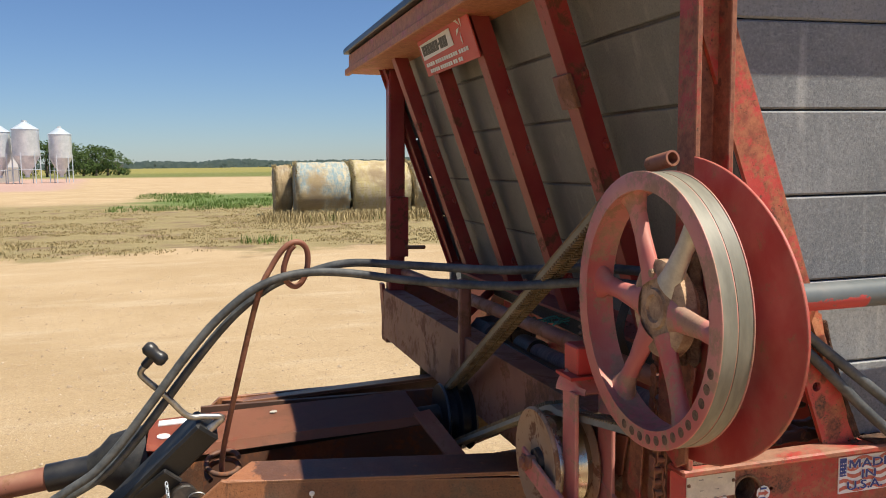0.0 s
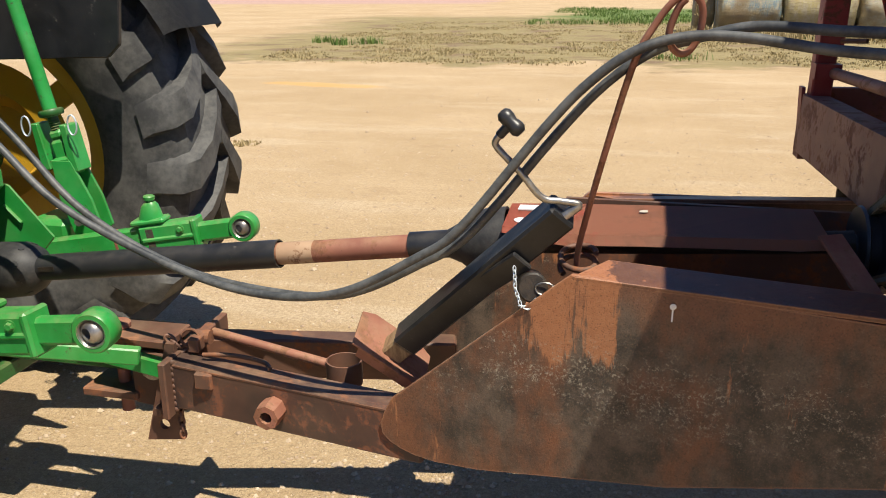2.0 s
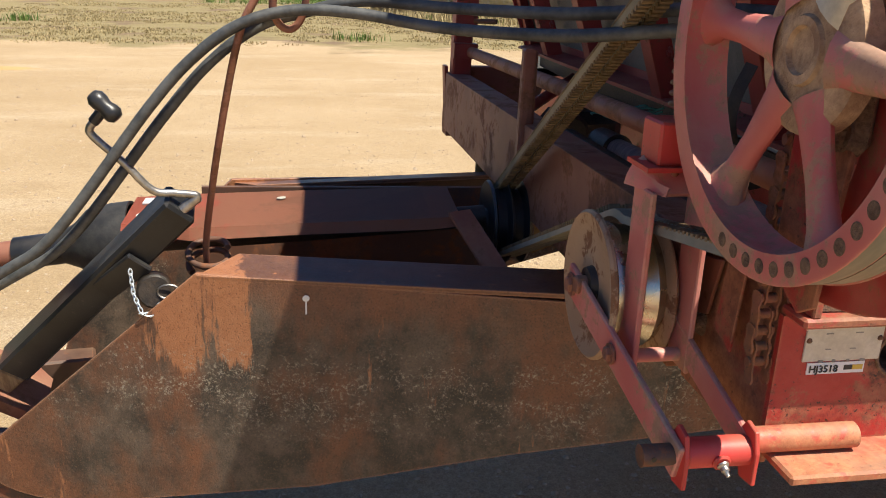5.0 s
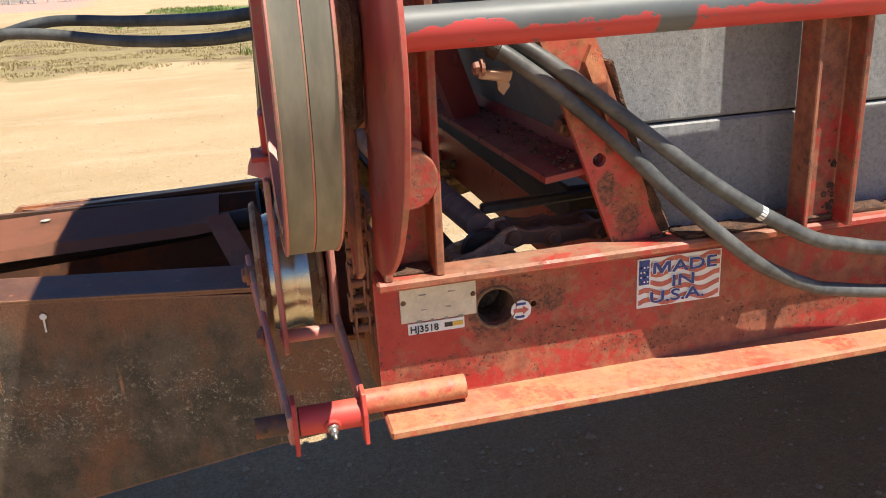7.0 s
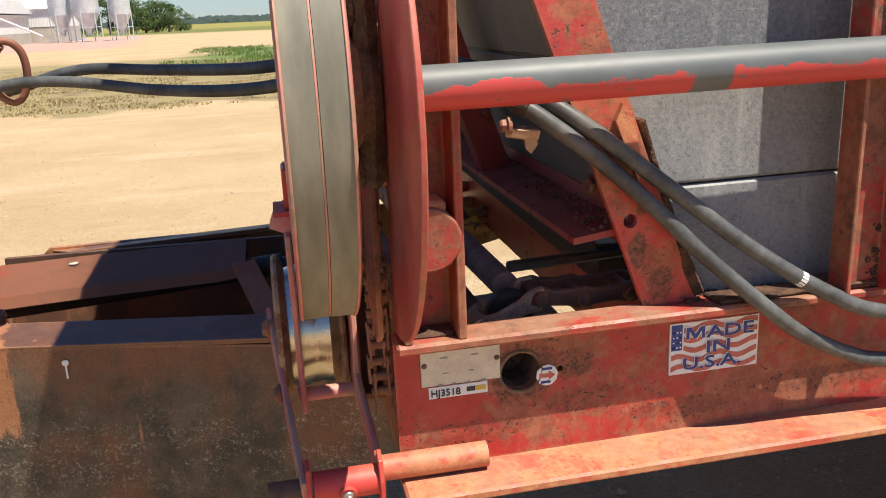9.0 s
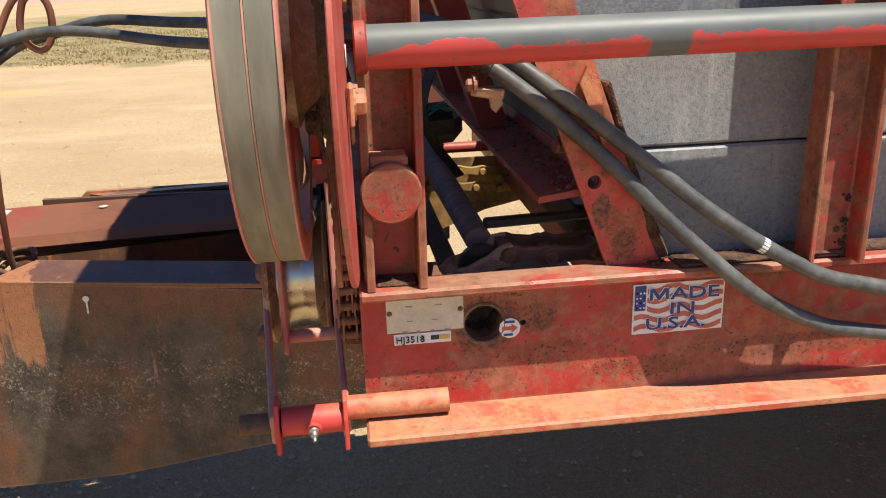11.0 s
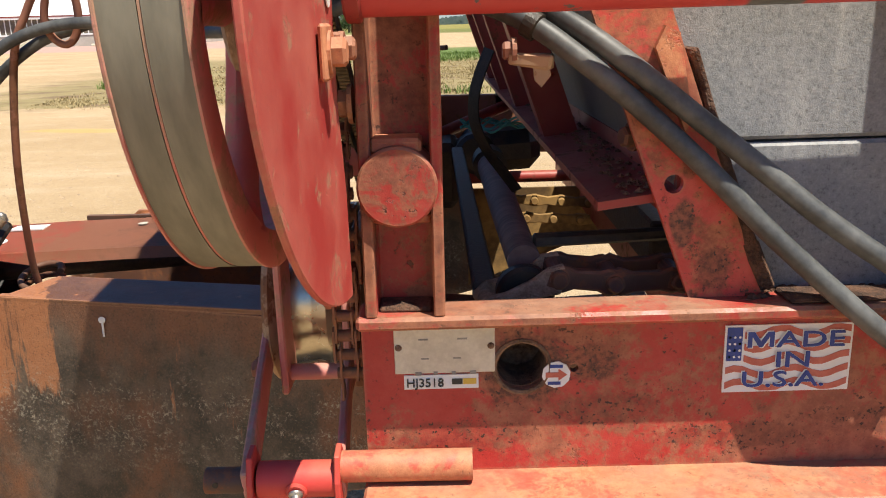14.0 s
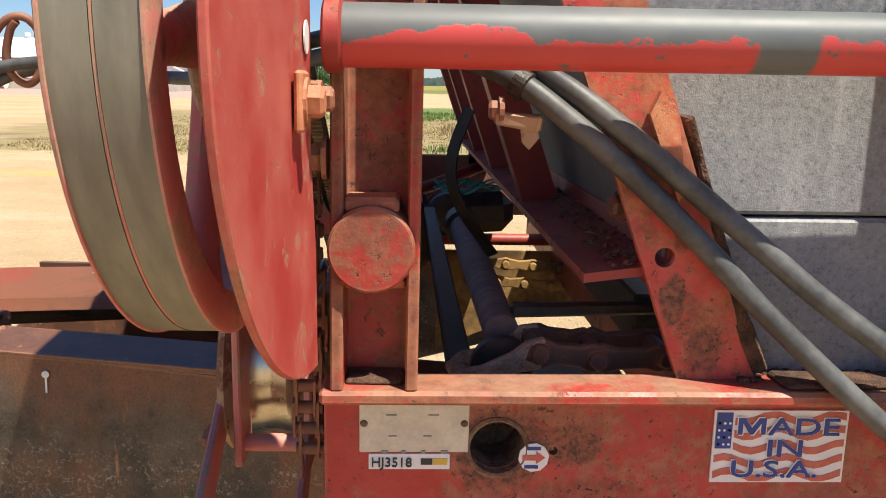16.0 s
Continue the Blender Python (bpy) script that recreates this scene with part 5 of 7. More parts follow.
def roller_chain(x, y, z0, z1, pitch, parent):
    """Two rows of waisted side plates on rollers, hanging straight down."""
    out, i, z = [], 0, z0
    while z > z1:
        off = 0.0105 if i % 2 else 0.0078
        h, r = pitch, 0.0088
        prof = [(-r, 0.0), (-r * 0.8, r * 0.7), (0, r), (r * 0.8, r * 0.7), (r, 0), (r * 0.7, -h / 2), (r, -h), (r * 0.8, -h - r * 0.7), (0, -h - r), (-r * 0.8, -h - r * 0.7), (-r, -h), (-r * 0.7, -h / 2)]
        for s in (-1, 1):
            out.append(plate(prof, 0.0022, (x + 0.004 * math.sin(z * 40) + off * s, y, z), Y, Z))
        out.append(disc((x - 0.012, y, z), X, 0.0058, 0.024, 10))
        z -= pitch
        i += 1
    return part("roller_chain", jitter(join(*out), 0.0014, 60), BROWN, parent, "rusty roller chain hanging by the channel end")


smooth(roller_chain(0.533, 2.612, 1.420, 1.165, 0.0195, spreader), 40)

# front cross member and corner pieces
PLACE = BOX_FRONT
XM = 0.53
cross = part("cross_member", jitter(plate([(0, 0), (0.07, 0), (0.07, 0.01), (0.01, 0.01), (0.01, 0.185), (0.075, 0.185), (0.075, 0.195), (0, 0.195)], 1.95, (XM, 4.76, 1.022), X, Z, bev=0.0015), 0.0, 1), BROWN, spreader, "brown-red front cross channel, rust-stained")
for v in cross.data.vertices:
    v.co.z += (1.11 - v.co.y) * 0.016
part("corner_plate", box((0.535, 4.70, 1.0), (0.60, 4.78, 1.21), 0.003), BROWN, cross)
part("upright", jitter(bar((0.535, 3.66, 1.10), (0.535, 3.66, 1.40), 0.03, 0.035, 0.005, up=(0, 1, 0)), 0.008, 30), BROWN, cross, "dark red upright with ragged edge")
smooth(part("cross_rod", tube([(0.600, 2.64, 1.340), (0.600, 3.6, 1.322), (0.600, 4.72, 1.295)], 0.018, 16), BROWN, spreader, "brown rusted cross rod"))

# far post
fp = part("far_post", join(box((0.545, 4.68, 1.02), (0.61, 4.745, 2.13), 0.006), box((0.54, 4.64, 1.36), (0.615, 4.68, 1.60), 0.003)), RED_DARK, spreader, "dark red far corner post")
part("peg", tube([(0.60, 4.62, 1.40), (0.66, 4.56, 1.405)], 0.008, 10), RUST, fp)
part("strap", join(bar((0.53, 4.75, 1.24), (0.545, 4.75, 1.02), 0.012, 0.05, up=(0, 1, 0)), bar((0.54, 4.67, 1.30), (0.62, 4.67, 1.30), 0.06, 0.05)), RED_DARK, fp)

# sloped front of boards
def fx(z):
    return 0.862 - 0.37 * (z - 1.24)


SEAMS = [1.33, 1.508, 1.668, 1.823, 1.972, 2.125]
front = part("front_wall", plate([(0, 0), (0.02, 0), (0.02, 0.9), (0, 0.9)], 2.05, (fx(1.31) + 0.03, 4.72, 1.31), X, Vector((-0.37, 0, 1))), GREASE, spreader, "backing of the sloped front")
sl = Vector((-0.37, 0, 1)).normalized()
nf = Vector((-1, 0, -0.37)).normalized()
for i in range(5):
    z0, z1 = SEAMS[i] + 0.003, SEAMS[i + 1] - 0.003
    p, q = Vector((fx(z0), 0, z0)), Vector((fx(z1), 0, z1))
    L = (q - p).length
    b = plate([(2.66, 0), (4.74, 0), (4.74, L), (2.66, L)], 0.024, p - nf * 0.024, Y, sl, bev=0.002)
    part("board", b, BOARD_FRONT, front)
for yn in (4.36, 3.925, 3.50, 3.06):
    a, b = Vector((fx(1.33), yn + 0.026, 1.33)), Vector((fx(2.12), yn + 0.026, 2.12))
    rib = part("rib", join(bar(a + nf * 0.044, b + nf * 0.044, 0.052, 0.006, 0.001, up=nf), bar(a + nf * 0.022 - Y * 0.023, b + nf * 0.022 - Y * 0.023, 0.006, 0.044, up=nf), bar(a + nf * 0.022 + Y * 0.023, b + nf * 0.022 + Y * 0.023, 0.006, 0.044, up=nf)), RED_DARK, front, "dark red channel rib")
    for zz in (1.42, 1.60, 1.77, 1.92):
        part("bolt", bolt(Vector((fx(zz), yn - 0.006, zz)) + nf * 0.01, nf, 0.009, 0.008), RED_DARK, rib)
a, b = Vector((fx(1.30), 4.715, 1.30)), Vector((fx(2.12), 4.715, 2.12))
part("edge_angle", join(bar(a + nf * 0.01, b + nf * 0.01, 0.05, 0.006, up=nf), bar(a + Y * 0.022, b + Y * 0.022, 0.006, 0.05, up=nf)), RED_DARK, front)
for zz in (1.38, 1.52, 1.66, 1.80, 1.94, 2.06):
    part("bolt", bolt(Vector((fx(zz), 4.74, zz)), Y, 0.009, 0.012), RUST, front)
part("top_board", bar(Vector((fx(2.128), 3.7, 2.128)) + nf * 0.0, Vector((fx(2.20), 3.7, 2.20)), 2.08, 0.024, up=nf), BOARD_FRONT, front)
part("splice", bar(Vector((fx(1.86), 3.085, 1.86)) + nf * 0.05, Vector((fx(1.93), 3.085, 1.93)) + nf * 0.05, 0.075, 0.012, 0.002, up=nf), BROWN, front)
# angle under the front boards
part("sill_angle", join(
    plate([(0.0, 0.0), (0.080, 0.012), (0.080, 0.020), (0.0, 0.008)], 2.08, (0.775, 4.70, 1.312), X, Z),
    plate([(0, 0), (0.008, 0), (0.008, 0.05), (0, 0.05)], 2.08, (0.845, 4.70, 1.30), X, Z),
), RED_DARK, front, "dusty angle bar under the front boards")
crumbs = []
rc = random.Random(8)
for _ in range(260):
    cx, cy = rc.uniform(0.80, 0.848), 2.63 + 0.9 * rc.random() ** 1.6
    r = rc.uniform(0.001, 0.0042)
    crumbs.append(lathe([(0, r), (r * 0.9, r * 0.4), (r, 0)], (cx, cy, 1.321 + (cx - 0.775) * 0.15), Z, 5))
part("sill_dirt", join(*crumbs), CAKED, front, "crumbs of dried dirt")["kind"] = "stuff"

PLACE = STAY
part("end_plate", jitter(box((0.5555, 2.6065, 1.035), (0.563, 2.83, 1.272), 0.002), 0.001, 40), END_RUST, cross, "orange-brown rusted end plate")
part("guide_plate", plate([(2.742, 1.240), (2.800, 1.228), (2.796, 1.148), (2.764, 1.158)], 0.005, (0.546, 0, 0), Y, Z, bev=0.001), BROWN, cross)
part("dirt_lump", jitter(lathe([(0, 0.016), (0.012, 0.013), (0.020, 0.0)], (0.556, 2.792, 1.138), -X, 12), 0.005, 60), CAKED, cross)

# near slanted side frame
def quad(xl, xr, z0, z1):
    return [(xl(z0), z0), (xr(z0), z0), (xr(z1), z1), (xl(z1), z1)]


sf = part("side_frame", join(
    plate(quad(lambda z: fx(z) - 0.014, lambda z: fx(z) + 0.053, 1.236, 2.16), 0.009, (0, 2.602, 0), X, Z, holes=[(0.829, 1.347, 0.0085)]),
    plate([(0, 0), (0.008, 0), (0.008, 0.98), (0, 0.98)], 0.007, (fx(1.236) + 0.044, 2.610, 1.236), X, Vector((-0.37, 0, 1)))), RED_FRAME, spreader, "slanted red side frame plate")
part("tab", plate([(0, 0), (0.028, -0.07), (0.034, -0.06), (0.020, 0.012), (0.008, 0.018)], 0.010, (0.806, 2.594, 1.464), X, Z), RED_ORANGE, sf)
for dz in range(6):
    zz = 1.252 + 0.034 * dz
    part("frame_dirt", jitter(bar((fx(zz) + 0.058, 2.603, zz), (fx(zz + 0.04) + 0.058, 2.603, zz + 0.04), 0.022, 0.012 - 0.001 * dz, 0.002, up=(1, 0, 0)), 0.007, 70), GRIME, sf)
part("bolt", bolt((0.800, 2.63, 1.385), Vector((-1, -0.3, 0)), 0.010, 0.012), RUST, sf)

# near side of boards
SIDE = [1.228, 1.378, 1.528, 1.676, 1.821, 1.968, 2.115, 2.19]
side = part("side_wall", plate([(fx(1.22) + 0.02, 1.22), (4.2, 1.22), (4.2, 2.18), (fx(2.18) + 0.02, 2.18)], 0.010, (0, 2.653, 0), X, Z), GREASE, spreader, "side of stacked grey boards")
for z0, z1 in zip(SIDE, SIDE[1:]):
    b = plate([(fx(z0) + 0.01, z0 + 0.0012), (4.2, z0 + 0.0012), (4.2, z1 - 0.0012), (fx(z1) + 0.01, z1 - 0.0012)], 0.030, (0, 2.641, 0), X, Z, bev=0.0035)
    part("board", tilt(b, 0), BOARD_LIGHT if z0 < 1.3 else BOARD, side)
for px in (1.075, 2.35, 3.5):
    sp = part("side_post", tilt(channel([(px, 2.536), (px + 0.007, 2.538), (px + 0.009, 2.566), (px + 0.061, 2.566), (px + 0.063, 2.538), (px + 0.070, 2.536), (px + 0.070, 2.573), (px, 2.573)], 1.240, 2.18), 0.2), RED_POST, side, "red channel side post, rusted at its foot")
    part("foot_dirt", tilt(jitter(box((px - 0.012, 2.560, 1.241), (px + 0.082, 2.608, 1.249), 0.004), 0.006, 60)), GRIME, sp)
    rp = random.Random(int(px * 100))
    lumps = []
    for _ in range(70):
        h = 0.075 * rp.random() ** 2.2
        lx = px + (0.010 if rp.random() < 0.5 else 0.060) + rp.gauss(0, 0.007)
        r = rp.uniform(0.0015, 0.0055)
        lumps.append(lathe([(0, r * 0.5), (r * 0.8, r * 0.3), (r, -0.001)], (min(px + 0.061, max(px + 0.009, lx)), 2.566, 1.243 + h), Vector((rp.uniform(-0.3, 0.3), -1, rp.uniform(-0.3, 0.3))), 6))
    part("rust_scale", tilt(jitter(join(*lumps), 0.0008, 90), 0.2), GRIME, sp, "dark flaking rust in the post's foot")["kind"] = "stuff"
part("top_rail", box((0.50, 2.510, 2.18), (4.2, 2.70, 2.26), 0.004), RED, side)
# the far side, closing the box
far = part("far_wall", box((0.8, 4.72, 1.22), (4.2, 4.75, 2.2)), BOARD, spreader)
part("back_wall", box((4.17, 2.66, 1.2), (4.2, 4.74, 2.2)), BOARD, spreader)
part("far_beam", box((0.56, 4.72, 1.05), (4.2, 4.76, 1.25), 0.003), BROWN, spreader)
part("box_floor", box((1.0, 2.70, 1.20), (4.2, 4.72, 1.23)), WOOD, spreader)

# top rail and cap along the front
PLACE = BOX_FRONT
tr = part("front_rail", join(box((0.425, 2.56, 2.105), (0.585, 4.92, 2.185), 0.005), box((0.41, 2.56, 2.098), (0.43, 4.93, 2.125), 0.003)), RED_ORANGE, spreader, "rusted red front top rail")
part("rail_cap", plate([(0, 0), (0.11, 0.0), (0.11, 0.035), (0.015, 0.035), (0, 0.02)], 2.38, (0.405, 4.935, 2.186), X, Z, bev=0.003), BLACK, tr, "dark plastic cap strip")

# name sign
so = Vector((fx(2.0) - 0.064, 3.985, 2.0))
sign = part("name_sign", plate([(0, 0.0), (0.50, 0.0), (0.50, 0.116), (0.0, 0.112)], 0.004, so - nf * 0.002, -Y, sl, bev=0.001), RED_BRIGHT, spreader, "red metal name sign with a white panel")
part("white_panel", plate([(0.02, 0.050), (0.335, 0.056), (0.335, 0.104), (0.02, 0.098)], 0.001, so + nf * 0.003, -Y, sl), WHITE, sign)
lets = []
xx = 0.032
for k, wl in enumerate((0.028, 0.028, 0.028, 0.028, 0.030, 0.030, 0.014, 0.03, 0.022, 0.022)):
    hgt = 0.030 if k != 6 else 0.007
    zb = 0.062 + (0.0 if k != 6 else 0.012)
    lets.append(plate([(xx, zb), (xx + wl * 0.85, zb), (xx + wl * 0.85 + 0.006, zb + hgt), (xx + 0.006, zb + hgt)], 0.0008, so + nf * 0.0042, -Y, sl))
    xx += wl
part("name_bar", join(*lets), INK, sign)
lines = []
for zb, x0, x1, step in ((0.028, 0.03, 0.44, 0.022), (0.008, 0.05, 0.36, 0.02)):
    xx = x0
    while xx < x1:
        lines.append(plate([(xx, zb), (xx + step * 0.75, zb), (xx + step * 0.75, zb + 0.011), (xx, zb + 0.011)], 0.0008, so + nf * 0.0032, -Y, sl))
        xx += step * (1.4 if rng.random() < 0.2 else 1)
part("ink_line", join(*lines), WHITE, sign)
swirl = []
for k in range(4):
    a0 = 0.5 + k * 1.0
    c = (0.425, 0.085)
    swirl.append(plate([(c[0] + 0.012 * math.cos(a0), c[1] + 0.012 * math.sin(a0)), (c[0] + 0.034 * math.cos(a0 + 0.5), c[1] + 0.034 * math.sin(a0 + 0.5)), (c[0] + 0.048 * math.cos(a0 + 0.9), c[1] + 0.040 * math.sin(a0 + 0.9)), (c[0] + 0.026 * math.cos(a0 + 0.75), c[1] + 0.026 * math.sin(a0 + 0.75))], 0.0008, so + nf * 0.0032, -Y, sl))
part("emblem", join(*swirl), WHITE, sign)

PLACE = STAY

# pipe stub beside the post
smooth(part("pipe_stub", tube([(0.512, 2.548, 1.744), (0.507, 2.604, 1.734)], 0.0125, 24, inner=0.009), BROWN, spreader, "open pipe end"))

# machinery under the front
smooth(part("apron_shaft", tube([(0.708, 2.70, 1.248), (0.713, 3.1, 1.224), (0.720, 3.62, 1.196)], lambda f: 0.0175 + 0.009 * f, 24), DUSTY_SHAFT, spreader, "dusty purple-brown apron shaft"))
smooth(part("shaft_collar", tube([(0.7195, 3.58, 1.198), (0.722, 3.70, 1.192)], 0.036, 24), GREASE, spreader))
part("shaft_bar", bar((0.668, 2.70, 1.213), (0.654, 3.75, 1.208), 0.026, 0.016, 0.003), GREASE, spreader, "greasy square bar beside the shaft")
part("gear_case", join(bar((0.66, 3.98, 1.17), (0.86, 4.0, 1.18), 0.16, 0.10, 0.03), disc((0.70, 3.86, 1.18), Y, 0.05, 0.06, 20, bev=0.01), box((0.60, 3.84, 1.05), (0.66, 4.1, 1.21), 0.02)), GREASE, spreader)
smooth(part("sprocket", disc((0.706, 2.665, 1.222), Y, 0.030, 0.02, 24, bev=0.004), GREASE, spreader))
def chain_link(x0, z0, x1, z1, mat, label=""):
    """A forged link: two waisted side bars, end bosses and a pin."""
    d = Vector((x1 - x0, 0, z1 - z0))
    L, u = d.length, d.normalized()
    v = Vector((-u.z, 0, u.x))
    prof = [(-0.012, -0.009), (0.006, -0.014), (L * 0.3, -0.010), (L * 0.7, -0.010), (L - 0.006, -0.014), (L + 0.012, -0.009), (L + 0.012, 0.009), (L - 0.006, 0.014), (L * 0.7, 0.010), (L * 0.3, 0.010), (0.006, 0.014), (-0.012, 0.009)]
    bms = []
    for yy in (2.658, 2.706):
        bms.append(plate(prof, 0.011, (x0, yy, z0), u, v, bev=0.002))
    bms.append(disc((x0, 2.640, z0), Y, 0.009, 0.074, 14, bev=0.002))
    part("chain_link", jitter(join(*bms), 0.002, 70), mat, spreader, label)


chain_link(0.668, 1.212, 0.737, 1.245, CAKED_PALE, "chain link caked with pale dirt")
chain_link(0.737, 1.245, 0.792, 1.239, RUST, "rusty apron chain link")
chain_link(0.792, 1.239, 0.854, 1.241, RUST)
chain_link(0.854, 1.241, 0.915, 1.238, RUST)
part("upper_strand", jitter(bar((0.72, 2.735, 1.262), (0.93, 2.742, 1.266), 0.012, 0.014, 0.003), 0.003, 40), GREASE, spreader, "returning strand of the apron chain")


def far_link(x0, z0, x1, z1):
    d = Vector((x1 - x0, 0, z1 - z0))
    L, u = d.length, d.normalized()
    v = Vector((-u.z, 0, u.x))
    prof = [(-0.014, 0), (-0.006, 0.016), (L * 0.5, 0.010), (L + 0.006, 0.016), (L + 0.014, 0), (L + 0.006, -0.016), (L * 0.5, -0.010), (-0.006, -0.016)]
    part("chain_link", join(plate(prof, 0.012, (x0, 3.93, z0), u, v, bev=0.002), disc((x0, 3.905, z0), Y, 0.010, 0.04, 12, bev=0.002)), MUD_YELLOW, spreader)


for i in range(7):
    far_link(0.78 + 0.068 * i, 1.055 - 0.004 * i, 0.848 + 0.068 * i, 1.051 - 0.004 * i)
    far_link(0.76 + 0.068 * i, 1.010 - 0.004 * i, 0.828 + 0.068 * i, 1.006 - 0.004 * i)
smooth(part("cross_tube", tube([(0.55, 4.12, 1.075), (1.25, 4.16, 1.07)], 0.016, 14), RED_DARK, spreader, "dark red cross tube"))
part("inner_liner", plate([(0.50, 0.72), (0.68, 0.775), (0.95, 0.885), (1.20, 0.94), (1.20, 1.05), (0.50, 1.05)], 0.01, (0, 4.10, 0), X, Z), MUD_YELLOW, spreader, "mud-stained inner plate of the tongue")
part("floor_edge", bar((0.872, 2.74, 1.250), (0.860, 4.7, 1.285), 0.05, 0.055, 0.003), GREASE, spreader, "greasy black floor edge bar")
# backing added to keep the space under the front dark
part("dark_backing_plate", box((0.99, 2.72, 1.0), (1.0, 4.6, 1.25)), RED_DARK, spreader)
smooth(part("linkage_rod", tube([(0.585, 3.98, 1.205), (0.88, 4.37, 1.275)], 0.016, 14), RED_DARK, spreader))
tw = []
for k in range(5):
    pts = [(0.66 + 0.03 * i, 3.55 + 0.03 * math.sin(i * 1.7 + k) + 0.02 * k, 1.285 + 0.012 * math.sin(i * 2.3 + k * 1.3)) for i in range(6)]
    tw.append(tube(curve_points(pts, 4), 0.0025, 5))
part("twine", join(*tw), TWINE, spreader, "tangled blue-green baler twine")
smooth(part("hanging_strap", tube(curve_points([(0.69, 3.0, 1.454), (0.675, 3.0, 1.417), (0.668, 3.0, 1.386), (0.67, 3.0, 1.355), (0.685, 3.0, 1.32), (0.708, 3.0, 1.288), (0.726, 3.0, 1.263)]), 0.01, section=[(-0.0095, -0.0012), (0.0095, -0.0012), (0.0095, 0.0012), (-0.0095, 0.0012)]), GREASE, spreader, "dark strap hanging in the opening"))
part("axle_beam", box((2.6, 2.9, 0.40), (2.75, 4.5, 0.55), 0.01), RUST, spreader)
for wy in (2.75, 4.55):
    w = part("wheel", lathe([(0.22, -0.13), (0.46, -0.13), (0.50, -0.09), (0.51, 0.0), (0.50, 0.09), (0.46, 0.13), (0.22, 0.13)], (2.68, wy, 0.51), Y, 40, True), TYRE, spreader, "black tyre under the box")
    part("rim", lathe([(0, -0.03), (0.12, -0.05), (0.22, -0.10), (0.23, 0.10), (0, 0.05)], (2.68, wy, 0.51), Y, 28), RED, w)

PLACE = HITCHED

# tongue: folded plate on each side
ty = lambda x: 3.248 - 0.182 * x
tu = Vector((1, -0.182, 0)).normalized()
TO = Vector((0, 3.248, 0))
k = Vector((1, -0.182, 0)).length
outl = [(-0.150, 1.022), (0.50, 1.004), (0.86, 0.995), (0.86, 0.772), (0.42, 0.680), (0.06, 0.588), (-0.34, 0.527), (-0.44, 0.522), (-0.49, 0.527), (-0.526, 0.537), (-0.554, 0.550), (-0.571, 0.568), (-0.576, 0.592), (-0.566, 0.622), (-0.546, 0.664)]
outl = [(a * k, b) for a, b in outl]
tong = part("tongue_plate", plate(outl, 0.012, TO + Vector((0, 0.012, 0)), tu, Z, bev=0.0015), TONGUE, spreader, "near tongue plate, black paint worn to orange rust")
tn = Vector((0.182, 1, 0)).normalized()
part("top_flange", plate([(-0.150 * k, 0), (0.70 * k, 0), (0.70 * k, 0.10), (-0.10 * k, 0.10)], 0.010, TO + Vector((0, 0, 1.020)) + Vector((0, 0.0, -0.011)), tu, (tn + Vector((0, 0, 0.10))).normalized(), bev=0.001), TONGUE, tong)
part("dropping_mark", join(lathe([(0, 0.0012), (0.005, 0.0008), (0.0065, 0)], (0.044, ty(0.044) - 0.0035, 0.986), -Y, 9), box((0.0425, ty(0.044) - 0.0035, 0.955), (0.0455, ty(0.044) - 0.0015, 0.984))), WHITE, tong, "white bird dropping")
tuf = Vector((1, 0.182, 0)).normalized()
part("tongue_plate", plate(outl, 0.012, Vector((0, 3.992, 0)), tuf, Z, bev=0.001), TONGUE, spreader)
part("top_flange", plate([(-0.150 * k, 0), (0.62 * k, 0), (0.62 * k, 0.10), (-0.10 * k, 0.10)], 0.010, Vector((0, 3.992, 1.012)), tuf, Vector((0.182, -1, 0.16)).normalized(), bev=0.001), TONGUE, spreader, "inward-folded top of the far tongue plate")
# unseen plate, carried back under the box to keep sun off the ground
part("tongue_sun_block", plate([(-0.3, 3.40), (0.5, 3.26), (1.2, 3.14), (1.2, 4.12), (0.5, 4.0), (-0.3, 3.85)], 0.008, (0, 0, 0.72), X, Y), RUST, spreader)

# drawbar arms to the hitch
a0, a1 = Vector((-0.47, 3.378, 0.568)), Vector((-1.20, 3.515, 0.560))
arm = part("drawbar_arm", bar(a0, a1, 0.075, 0.135, 0.006), ARM_RUST, spreader, "brown rusted box-section drawbar arm")
part("drawbar_arm", bar((-0.50, 3.86, 0.53), (-1.20, 3.70, 0.55), 0.075, 0.12, 0.006), RUST, spreader)
part("pipe_nut", lathe([(0.016, 0), (0.032, 0.0), (0.034, 0.03), (0.032, 0.055), (0.016, 0.055)], (-0.868, 3.412, 0.566), -Y, 8, True), BROWN, arm, "hexagonal pipe end")
part("spatter", lathe([(0, 0.0015), (0.012, 0.001), (0.016, 0)], (-0.735, 3.410, 0.6235), Z, 10), WHITE, arm)
part("ear", box((-1.10, 3.44, 0.575), (-1.05, 3.462, 0.62), 0.004), RUST, arm)
part("end_plate", bar((-1.19, 3.44, 0.555), (-1.19, 3.80, 0.555), 0.02, 0.16, 0.003), RUST, spreader)
smooth(part("rod_lever", tube([(-1.12, 3.60, 0.665), (-0.78, 3.56, 0.625)], 0.0125, 14), BROWN, spreader, "brown rod lying on the drawbar"))
smooth(part("ring_can", tube([(-0.735, 3.56, 0.575), (-0.735, 3.56, 0.640)], 0.047, 28, inner=0.043), RUST, spreader, "open steel ring"))
